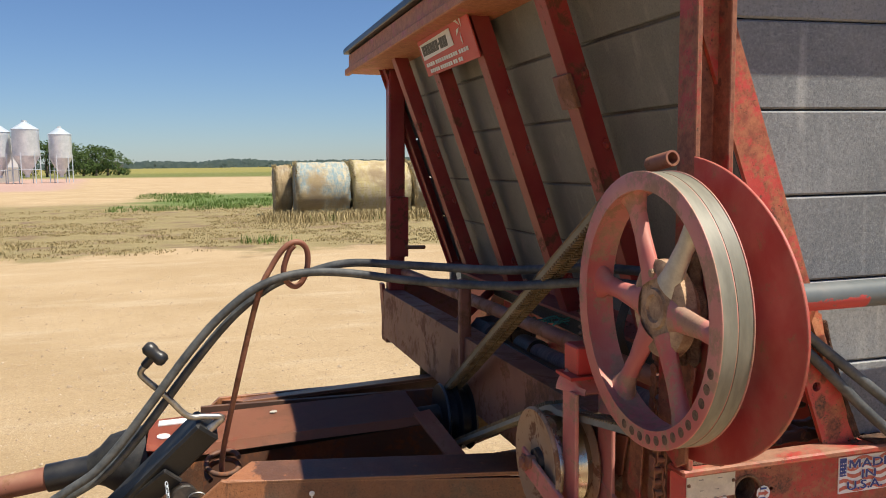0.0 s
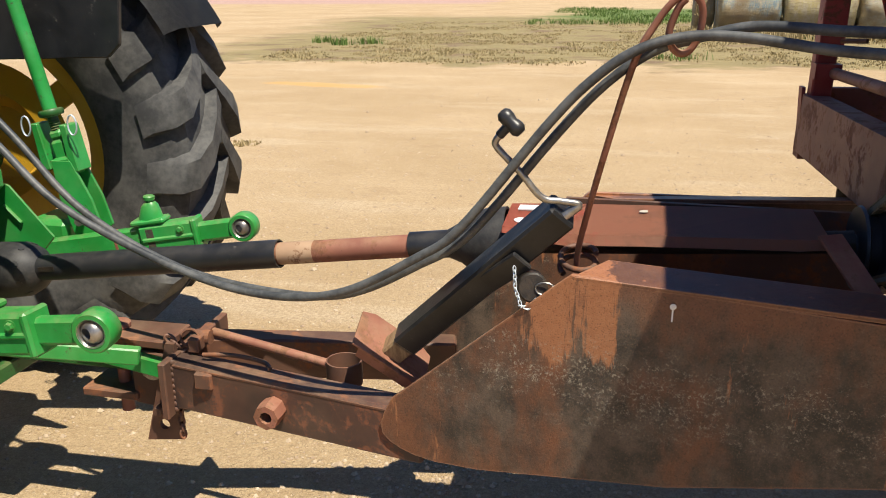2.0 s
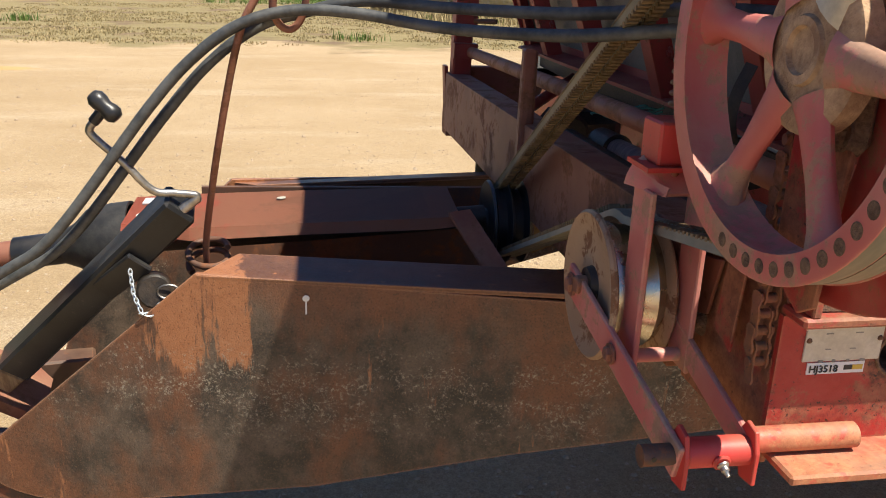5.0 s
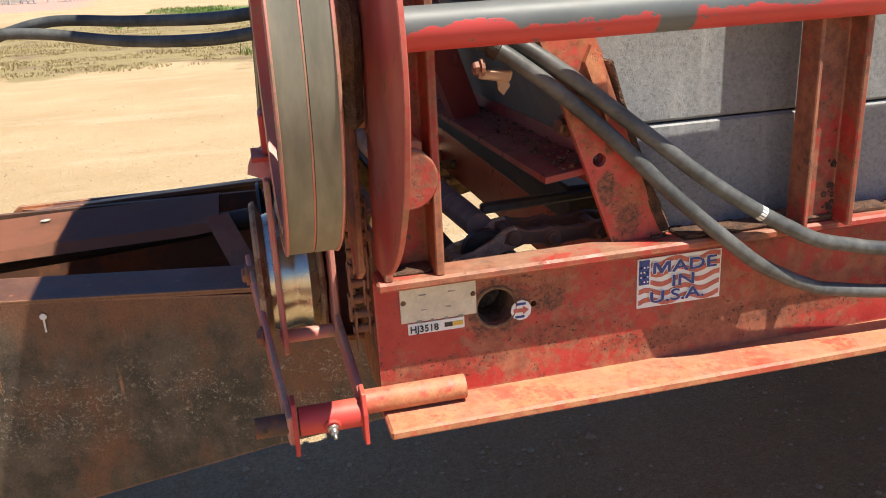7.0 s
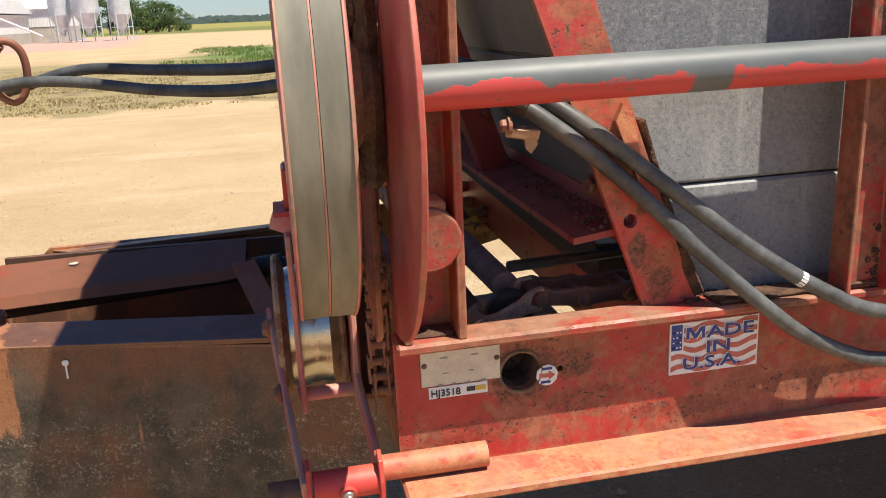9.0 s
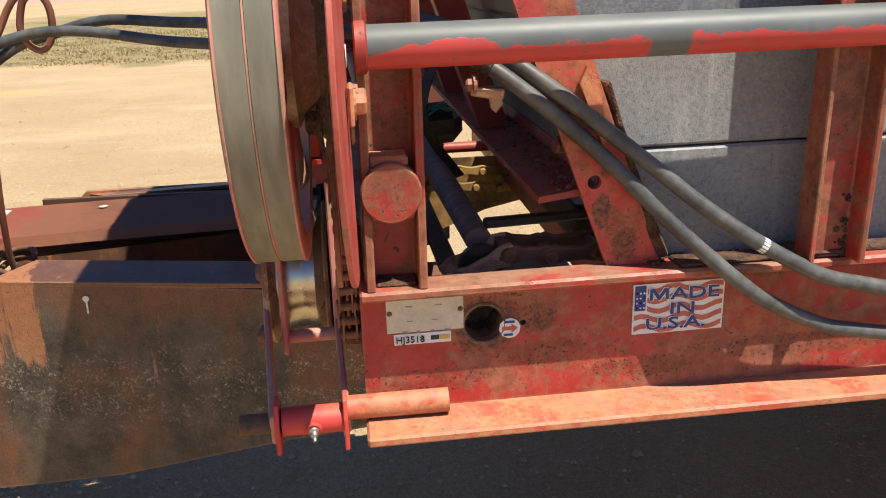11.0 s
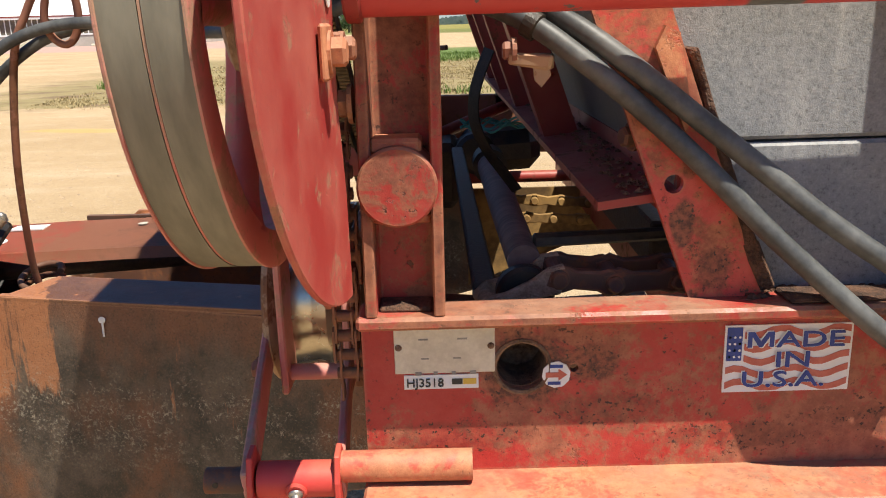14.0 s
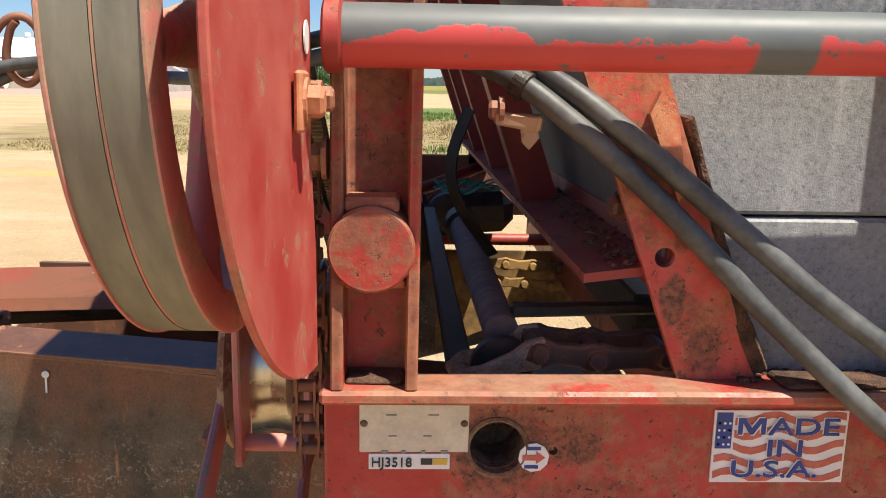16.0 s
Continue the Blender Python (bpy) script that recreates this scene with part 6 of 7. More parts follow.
hitch = part("hitch_block", join(bar((-1.20, 3.535, 0.535), (-1.345, 3.56, 0.535), 0.028, 0.165, 0.004), bar((-1.20, 3.69, 0.535), (-1.345, 3.69, 0.535), 0.028, 0.165, 0.004), bar((-1.18, 3.61, 0.535), (-1.24, 3.61, 0.535), 0.16, 0.165, 0.004)), RUST, spreader, "rusty adjustable hitch block")
part("hitch_bolt", bolt((-1.274, 3.528, 0.572), -Y, 0.024, 0.018), STEEL, hitch)
part("hitch_bolt", bolt((-1.248, 3.520, 0.462), -Y, 0.017, 0.03), RUST, hitch)
part("adjust_plate", plate([(-1.30, 0.36), (-1.19, 0.375), (-1.19, 0.66), (-1.215, 0.66)], 0.016, (0, 3.528, 0), X, Z, holes=[(-1.243, 0.415, 0.016)]), RUST, hitch)
part("clevis", join(box((-1.50, 3.53, 0.63), (-1.22, 3.66, 0.655), 0.004), box((-1.50, 3.53, 0.465), (-1.33, 3.66, 0.49), 0.004)), RUST, hitch)
smooth(part("hitch_pin", join(tube([(-1.405, 3.595, 0.40), (-1.405, 3.595, 0.66)], 0.018, 16), disc((-1.405, 3.595, 0.655), Z, 0.034, 0.016, 20, bev=0.003)), BROWN, hitch), 40)
smooth(part("safety_chain", chain([(-1.21, 3.53, 0.665), (-1.18, 3.54, 0.635), (-1.15, 3.56, 0.655)], 0.005, 0.026), RUST, hitch), 60)
smooth(part("hanging_chain", chain([(-1.185, 3.50, 0.475), (-1.182, 3.50, 0.40)], 0.004, 0.022), RUST, hitch), 60)
part("clamp", join(bar((-1.14, 3.52, 0.655), (-1.14, 3.63, 0.66), 0.03, 0.04, 0.004), disc((-1.155, 3.575, 0.66), X, 0.02, 0.04, 14)), RUST, hitch)

for hx, hz in ((-1.215, 0.515), (-1.215, 0.60)):
    part("hitch_bolt", bolt((hx, 3.514, hz), -Y, 0.013, 0.012), RUST, hitch)
for i in range(9):
    q = 0.49 + 0.017 * i
    smooth(part("weld_bead", lathe([(0, 0.004), (0.006, 0.003), (0.009, 0)], (-1.178, 3.474, q), Vector((0.3, -1, 0)), 8), RUST, hitch))
part("seam_line", bar(a0.lerp(a1, 0.02) + Vector((0, -0.038, 0.058)), a0.lerp(a1, 0.98) + Vector((0, -0.038, 0.058)), 0.003, 0.006, 0.001), RUST, arm)
smooth(part("ring_pin", tube([Vector((-1.16, 3.545, 0.668)) + Vector((0.026 * math.cos(t), 0.010 * math.sin(t), 0.020 * math.sin(t))) for t in [i * math.pi / 8 for i in range(16)]], 0.004, 6, closed=True), RUST, hitch), 60)
smooth(part("bent_rod", tube(curve_points([(-1.10, 3.50, 0.645), (-1.02, 3.50, 0.652), (-0.93, 3.49, 0.648), (-0.90, 3.47, 0.640)]), 0.006, 8), RUST, hitch), 60)

# shield over the driveline
PLACE = STAY
SH = [(-0.340, 3.492, 1.058, 1.069, 1.079), (-0.205, 3.464, 1.044, 1.067, 1.085), (-0.02, 3.464, 1.052, 1.073, 1.090), (0.285, 3.464, 1.060, 1.081, 1.096), (0.345, 3.464, 1.066, 1.084, 1.098)]
bm = bmesh.new()
rows = []
for x, y0, zb, zf, zt in SH:
    rows.append([bm.verts.new((x, y0 - 0.012, zb)), bm.verts.new((x, y0, zf)), bm.verts.new((x, 3.66, zt)), bm.verts.new((x, 3.68, zt - 0.06))])
for r0, r1 in zip(rows, rows[1:]):
    for i in range(3):
        bm.faces.new((r0[i], r0[i + 1], r1[i + 1], r1[i]))
bmesh.ops.solidify(bm, geom=list(bm.faces), thickness=0.004)
shield = part("driveline_shield", bm, SHIELD, spreader, "folded brown-red sheet shield with rust and worn decals")
part("decal", disc((-0.302, 3.530, 1.0735), Vector((0.03, -0.08, 1)), 0.016, 0.002, 20), WHITE, shield)
part("decal", bar((-0.318, 3.622, 1.0800), (-0.245, 3.622, 1.0818), 0.040, 0.003), WHITE, shield)
part("paint_chip", jitter(plate([(-0.008, 0.0), (0.002, -0.003), (0.011, 0.001), (0.012, 0.010), (0.003, 0.013), (-0.006, 0.007)], 0.0015, (-0.03, 3.60, 1.0880), X, Vector((0, 1, 0.09)).normalized()), 0.0, 1), PLATE, shield, "pale bare patch")
PLACE = HITCHED
part("cross_strap", bar((0.36, 3.48, 1.075), (0.42, 3.30, 0.99), 0.006, 0.05, up=(1, 0.2, 0)), BROWN, shield)
part("inner_wall", box((-0.2, 3.77, 0.72), (0.52, 3.785, 1.05)), RUST, spreader)

# hose holder: rod with loop and pigtail
rod = [(-0.150, 3.420, 0.985), (-0.143, 3.390, 1.06), (-0.105, 3.32, 1.25), (-0.062, 3.28, 1.43), (-0.030, 3.275, 1.50), (0.0, 3.27, 1.542), (0.028, 3.272, 1.552), (0.047, 3.28, 1.535), (0.050, 3.287, 1.50), (0.040, 3.292, 1.465), (0.022, 3.292, 1.450), (0.003, 3.288, 1.462), (-0.004, 3.282, 1.490), (0.008, 3.274, 1.53), (0.020, 3.270, 1.545)]
holder = thing("hose_holder", (-0.147, 3.385, 1.0), "rusty bent rod with a loop holding up the hoses", "hose holder")
smooth(part("rod", tube(curve_points(rod, 6), 0.0065, 10), BROWN, holder), 60)
pig = [(-0.147 + 0.038 * math.cos(a), 3.425 + 0.038 * math.sin(a), 1.020 - 0.0035 * a + 0.01 * math.sin(a)) for a in [i * 0.35 for i in range(30)]]
smooth(part("pigtail", tube(pig, 0.0065, 8), RUST, holder, "coiled foot of the rod"), 60)

# jack
jk = thing("tongue_jack", (-0.54, 3.40, 0.74), "black square-tube tongue jack swung up along the tongue", "jack")
ja, jb = Vector((-0.540, 3.449, 0.765)), Vector((-0.176, 3.336, 1.137))
jd = (jb - ja).normalized()
ju = Vector((0.06, -0.94, -0.34))
part("tube", bar(ja, jb, 0.064, 0.064, 0.006, up=ju), BLACK, jk)
part("bracket", bar((-0.352, 3.372, 0.942), (-0.254, 3.327, 1.028), 0.052, 0.012, 0.003, up=ju), BLACK, jk, "black mounting bracket")
pm = Vector((-0.240, 3.357, 0.965))
smooth(part("mount_tube", disc(pm, Vector((0.2, -1, 0.2)), 0.032, 0.05, 24, bev=0.004), GREASE, jk), 40)
smooth(part("pin_ring", tube([pm + Vector((0.035 + 0.020 * math.cos(a), -0.05, 0.01 + 0.014 * math.sin(a))) for a in [i * math.pi / 8 for i in range(16)]], 0.002, 6, closed=True), STEEL, jk), 60)
pc = Vector((-0.269, 3.305, 1.015))
smooth(part("keeper_chain", chain([pc, (-0.265, 3.297, 0.975), (-0.251, 3.289, 0.940), (-0.235, 3.293, 0.936), (-0.221, 3.306, 0.955)], 0.0014, 0.0105), ZINC, jk), 60)
part("inner_post", bar(ja - jd * 0.055, ja, 0.055, 0.055, 0.005, up=ju), WOOD, jk, "rust-yellow inner post")
fq = ja - jd * 0.055
fu = jd.cross(ju).normalized()
fv = jd.cross(fu).normalized()
part("foot", plate([(-0.105, -0.055), (0.105, -0.055), (0.105, 0.055), (0.07, 0.072), (-0.07, 0.072), (-0.105, 0.055)], 0.006, fq, fu, fv, bev=0.001), BROWN, jk, "rusty foot plate")
part("foot_lip", plate([(-0.085, 0), (0.085, 0), (0.075, 0.03), (-0.075, 0.03)], 0.005, fq - fv * 0.05, fu, -jd, bev=0.001), BROWN, jk)
cr = curve_points([(-0.166, 3.326, 1.130), (-0.146, 3.321, 1.153), (-0.183, 3.316, 1.160), (-0.220, 3.307, 1.168), (-0.263, 3.301, 1.218), (-0.308, 3.298, 1.264), (-0.311, 3.296, 1.280), (-0.298, 3.291, 1.294)], 6)
smooth(part("crank", tube(cr, 0.0070, 12), STEEL, jk, "bent steel crank with worn paint"), 60)
smooth(part("crank_knob", lathe([(0, 0.058), (0.010, 0.057), (0.0155, 0.049), (0.0155, 0.040), (0.0125, 0.030), (0.0155, 0.020), (0.0155, 0.009), (0.010, 0.001), (0, 0)], (-0.301, 3.283, 1.338), Vector((0.72, -0.15, -0.68)), 24), BLACK, jk, "black two-lobed crank knob"), 60)
smooth(part("knob_neck", tube([(-0.304, 3.294, 1.290), (-0.283, 3.287, 1.314)], 0.0095, 14), BLACK, jk))
smooth(part("crank_pin", tube([(-0.174, 3.321, 1.128), (-0.146, 3.323, 1.152)], 0.010, 14), STEEL, jk))

# pto shaft
pto = thing("pto_shaft", (-0.46, 3.63, 0.95), "black shielded PTO driveshaft between tractor and spreader", "driveshaft")
pA, pB = Vector((-1.745, 3.63, 0.785)), Vector((-0.44, 3.62, 0.960))
pd = (pB - pA).normalized()
at = lambda s: pA + pd * s
LPT = (pB - pA).length
smooth(part("outer_tube", tube([at(0.05), at(0.83)], 0.0375, 28, inner=0.034), BLACK, pto, "black plastic shield tube"))
smooth(part("inner_tube", tube([at(0.80), at(LPT - 0.10)], 0.029, 24), BROWN, pto, "rust-brown inner tube"))
smooth(part("worn_band", tube([at(0.832), at(0.93)], 0.0294, 24), TAN_RUST, pto))
smooth(part("end_sleeve", tube([at(LPT - 0.13), at(LPT + 0.01)], 0.035, 26), BLACK, pto))
smooth(part("bell", lathe([(0.036, -0.03), (0.05, 0.0), (0.075, 0.03), (0.082, 0.08), (0.082, 0.12), (0.076, 0.12), (0.074, 0.06), (0.03, 0.0)], at(LPT), pd, 32, True), RUBBER, pto, "black rubber bell guard"), 40)
smooth(part("bell", lathe([(0.036, 0.075), (0.062, 0.055), (0.078, 0.02), (0.082, -0.06), (0.076, -0.10), (0.07, -0.06), (0.03, 0.04)], at(0.03), pd, 32, True), RUBBER, pto, "black rubber bell guard"), 40)
bu = pd.orthogonal().normalized()
bv = pd.cross(bu)
for i in range(8):
    t = i * math.pi / 4 + 0.3
    rd = bu * math.cos(t) + bv * math.sin(t)
    part("bell_hole", disc(at(0.03) + pd * 0.036 + rd * 0.0705, (rd + pd * 0.45), 0.0095, 0.0015, 12), INK, pto)
part("slot", join(*[bar(at(0.115) + Vector((0, 0, 0)) - Y * 0.0376 + Z * 0.006, at(0.165) - Y * 0.0376 + Z * 0.006, 0.002, 0.014, up=(0, 0, 1))]), GREASE, pto)
smooth(part("yoke_shaft", tube([at(LPT), at(LPT) + Vector((0.45, 0.0, 0.03)), (0.44, 3.60, 1.03)], 0.025, 16), GREASE, pto))


# hydraulic hoses
PLACE = STAY


def carried_along(pts):
    """Points that go with the tongue, blending into the box's own place."""
    out = []
    for p in pts:
        f = min(1.0, max(0.0, (0.45 - p[0]) / 0.3))
        out.append(Vector(p).lerp(HITCHED @ Vector(p), f))
    return out


def hose(pts, r, label, rings):
    t = thing("hydraulic_hose", pts[0], label, "hose", "hydraulic hoses")
    cp = curve_points(pts, 8)
    smooth(part("hose_body", tube(cp, r, 14), HOSE, t), 60)
    d = (cp[1] - cp[0]).normalized()
    smooth(part("ferrule", tube([cp[0] - d * 0.03, cp[0] + d * 0.05], r * 1.25, 14), ZINC, t, "crimped steel end fitting"))
    for place in rings:
        i = min(range(len(cp) - 1), key=lambda k: (cp[k] - Vector(place)).length)
        d = (cp[i + 1] - cp[i]).normalized()
        smooth(part("paint_mark", tube([cp[i] - d * 0.004, cp[i] + d * 0.004], r * 1.012, 14), WHITE, t, "white paint mark"))


H1 = carried_along([(-1.86, 3.45, 1.372), (-1.80, 3.45, 1.375), (-1.70, 3.45, 1.31), (-1.559, 3.44, 1.185), (-1.40, 3.43, 1.045), (-1.122, 3.41, 0.925), (-0.88, 3.36, 0.890), (-0.66, 3.31, 0.925), (-0.47, 3.285, 1.030), (-0.375, 3.28, 1.105), (-0.21, 3.275, 1.318), (-0.13, 3.27, 1.405), (-0.055, 3.27, 1.458), (0.03, 3.27, 1.482), (0.13, 3.25, 1.482), (0.26, 3.18, 1.474), (0.40, 3.00, 1.487), (0.53, 2.84, 1.512)]) + [(0.600, 2.72, 1.512), (0.655, 2.640, 1.507), (0.702, 2.602, 1.487), (0.740, 2.588, 1.460), (0.780, 2.583, 1.428), (0.820, 2.581, 1.393), (0.860, 2.576, 1.355), (0.900, 2.568, 1.314), (0.940, 2.558, 1.276), (0.980, 2.548, 1.240), (1.020, 2.550, 1.208), (1.060, 2.556, 1.184), (1.100, 2.560, 1.164), (1.150, 2.561, 1.148), (1.30, 2.560, 1.128), (1.7, 2.56, 1.11), (2.4, 2.56, 1.10)]
H2 = carried_along([(-1.87, 3.56, 1.42), (-1.78, 3.55, 1.36), (-1.592, 3.53, 1.195), (-1.412, 3.51, 1.02), (-1.152, 3.47, 0.905), (-0.90, 3.42, 0.876), (-0.66, 3.355, 0.905), (-0.47, 3.318, 1.005), (-0.36, 3.31, 1.085), (-0.195, 3.305, 1.295), (-0.11, 3.30, 1.392), (-0.03, 3.30, 1.452), (0.04, 3.297, 1.476), (0.14, 3.28, 1.500), (0.27, 3.21, 1.504), (0.41, 3.03, 1.516), (0.54, 2.87, 1.535)]) + [(0.635, 2.74, 1.532), (0.695, 2.640, 1.512), (0.740, 2.600, 1.484), (0.780, 2.585, 1.455), (0.820, 2.581, 1.424), (0.860, 2.576, 1.392), (0.900, 2.570, 1.360), (0.940, 2.560, 1.327), (0.980, 2.551, 1.298), (1.020, 2.546, 1.272), (1.060, 2.541, 1.249), (1.100, 2.541, 1.229), (1.150, 2.544, 1.215), (1.208, 2.546, 1.202), (1.35, 2.547, 1.180), (1.7, 2.547, 1.155), (2.4, 2.547, 1.14)]
hose(H1, 0.0094, "dusty black hydraulic hose from the tractor along the spreader", ())
hose(H2, 0.0094, "dusty black hydraulic hose looped over the rod holder", ((1.022, 2.546, 1.271),))
hb = thing("hose_bracket", (0.70, 2.60, 1.44), "rusty clip and bolt under the hoses", "bracket")
part("clip", jitter(bar((0.688, 2.61, 1.458), (0.722, 2.60, 1.454), 0.022, 0.012, 0.002), 0.004, 60), TAN_RUST, hb)
part("tang", plate([(0, 0), (0.012, 0.004), (0.016, -0.012), (0.008, -0.022), (0.002, -0.016)], 0.003, (0.705, 2.60, 1.455), X, Z), TAN_RUST, hb)
part("bolt", bolt((0.690, 2.605, 1.464), -X, 0.008, 0.010), BROWN, hb)
part("sleeve", lathe([(0.0095, 0), (0.0125, 0.001), (0.0125, 0.012), (0.0095, 0.013)], (0.700, 2.603, 1.488), Vector((0.8, -0.4, -0.5)), 20), GREASE, hb)


# ---------------------------------------------------------------- the tractor
PLACE = HITCHED
tractor = thing("tractor", (-2.4, 3.62, 0), "green tractor with yellow rims seen from behind, hitched to the spreader", "tractor")
TA = Vector((-0.09, 0.996, 0)).normalized()
TD = Vector((-0.996, -0.09, 0)).normalized()


def rear_wheel(c, flip):
    R, W = 0.885, 0.24
    tyre = part("rear_tyre", lathe([(0.50, -W * 0.80), (0.56, -W * 0.98), (0.70, -W * 1.06), (0.82, -W * 1.0), (R - 0.015, -W * 0.86), (R, -W * 0.5), (R, W * 0.5), (R - 0.015, W * 0.86), (0.82, W), (0.70, W * 1.06), (0.56, W * 0.98), (0.50, W * 0.80)], c, TA, 72, True), TYRE, tractor, "large black rear tyre with deep dusty lugs")
    smooth(tyre, 35)
    u = TA.orthogonal().normalized()
    v = TA.cross(u)
    lug_mesh = None
    for side in (-1, 1):
        for i in range(21):
            a0 = 2 * math.pi * (i + (0.5 if side > 0 else 0)) / 21
            bm = bmesh.new()
            rings = []
            for s, wd, hh in ((-0.10, 0.034, 0.046), (0.25, 0.040, 0.054), (0.60, 0.047, 0.056), (0.92, 0.056, 0.052), (1.05, 0.058, 0.034), (1.12, 0.056, 0.012)):
                yw = side * W * s
                a = a0 + (s ** 0.8 if s > 0 else s) * 0.27
                base = R - (0.0 if s < 0.9 else (0.02 if s < 1 else (0.06 if s < 1.1 else 0.13)))
                def pt(da, rr, yy=yw, aa=a):
                    return c + TA * yy + (u * math.cos(aa + da) + v * math.sin(aa + da)) * rr
                d = wd / R
                rings.append([bm.verts.new(pt(-d * 1.35, base - 0.03)), bm.verts.new(pt(-d, base + hh)), bm.verts.new(pt(d, base + hh)), bm.verts.new(pt(d * 1.35, base - 0.03))])
            for r0, r1 in zip(rings, rings[1:]):
                for k in range(3):
                    bm.faces.new((r0[k], r0[k + 1], r1[k + 1], r1[k]))
            bm.faces.new(rings[0])
            bm.faces.new(rings[-1])
            smooth(part("lug", bevel(bm, 0.010), TYRE, tyre), 30)
    rim = part("rear_rim", lathe([(0.505, -W * 0.84), (0.525, -W * 0.86), (0.525, -W * 0.80), (0.48, -W * 0.74), (0.45, -W * 0.3), (0.45, W * 0.3), (0.48, W * 0.74), (0.525, W * 0.8), (0.525, W * 0.86), (0.505, W * 0.84), (0.44, W * 0.6), (0.43, -W * 0.6)], c, TA, 60, True), YELLOW, tractor, "yellow steel rim")
    smooth(rim, 35)
    f = -flip
    smooth(part("rim_dish", lathe([(0.0, f * 0.02), (0.16, f * 0.02), (0.22, f * 0.10), (0.34, f * 0.12), (0.345, f * 0.125), (0.22, f * 0.115), (0.15, f * 0.035), (0.0, f * 0.035)], c, TA, 48), YELLOW, rim), 35)
    for i in range(6):
        a = i * math.pi / 3 + 0.2
        q = c + TA * (f * 0.11) + (u * math.cos(a) + v * math.sin(a)) * 0.39
        part("rim_lug", bar(q - (u * math.cos(a) + v * math.sin(a)) * 0.07, q + (u * math.cos(a) + v * math.sin(a)) * 0.07, 0.10, 0.02, 0.004, up=TA), YELLOW, rim)


WF = Vector((-2.56, 4.67, 0.93))
rear_wheel(WF, 1)
WN = WF - TA * 2.04 + TD * 0.06
rear_wheel(WN, -1)

# fenders over the rear wheels
for cy, s, fr in ((WF, 1, 1.01), (WN, -1, 1.13)):
    bm = bmesh.new()
    rows = []
    for q in ((28 if s > 0 else 20), 30, 34, 40, 50, 60, 70, 80, 90, 105, 120, 135):
        a = math.radians(q)
        d = -TD * math.cos(a) + Z * math.sin(a)
        rows.append([bm.verts.new(cy + d * (fr - 0.04) - TA * s * 0.30), bm.verts.new(cy + d * fr - TA * s * 0.24), bm.verts.new(cy + d * fr + TA * s * 0.16), bm.verts.new(cy + d * (fr - 0.05) + TA * s * 0.22)])
    for r0, r1 in zip(rows, rows[1:]):
        for k in range(3):
            bm.faces.new((r0[k], r0[k + 1], r1[k + 1], r1[k]))
    bmesh.ops.solidify(bm, geom=list(bm.faces), thickness=0.015)
    smooth(part("fender", bm, RUBBER, tractor, "black plastic fender"), 40)
part("fender_skirt", plate([(-2.55, 1.42), (-2.25, 1.30), (-1.82, 1.315), (-1.77, 1.36), (-1.74, 1.60), (-2.55, 1.9)], 0.02, (0, 4.33, 0), X, Z, bev=0.004), BLACK, tractor, "dark inner fender skirt")

# rear axle, housing and body
smooth(part("axle", tube([WF - TA * 0.2, WF - TA * 1.85], 0.10, 24), GREEN_DARK, tractor, "green rear axle housing"))
part("housing", join(box((-3.6, 3.36, 0.62), (-2.08, 3.90, 1.30), 0.03), box((-2.2, 3.42, 0.52), (-2.02, 3.84, 1.05), 0.02)), GREEN_DARK, tractor, "oily green transmission housing")
part("rockshaft_case", box((-2.5, 3.36, 1.25), (-2.05, 3.90, 1.52), 0.03), GREEN_DARK, tractor)
part("cab_base", box((-3.6, 3.05, 1.5), (-2.3, 4.2, 1.75), 0.02), BLACK, tractor)
part("cab_back", box((-3.5, 3.0, 1.75), (-2.35, 4.25, 2.6), 0.05), BLACK, tractor)
part("hood", box((-5.2, 3.3, 1.0), (-3.6, 3.95, 1.75), 0.06), GREEN, tractor)
for yy in (3.0, 4.1):
    w = part("front_tyre", lathe([(0.36, -0.16), (0.60, -0.18), (0.66, -0.12), (0.68, 0), (0.66, 0.12), (0.60, 0.18), (0.36, 0.16)], Vector((-4.9, yy, 0.68)), TA, 40, True), TYRE, tractor)
    part("front_rim", lathe([(0, -0.05), (0.2, -0.06), (0.37, -0.15), (0.37, 0.15), (0, 0.05)], Vector((-4.9, yy, 0.68)), TA, 30), YELLOW, w)


def eye_ring(tip, r0, r1, w):
    return lathe([(r0, -w), (r1 - 0.004, -w), (r1, -w + 0.005), (r1, w - 0.005), (r1 - 0.004, w), (r0, w)], tip, TA, 36, True)


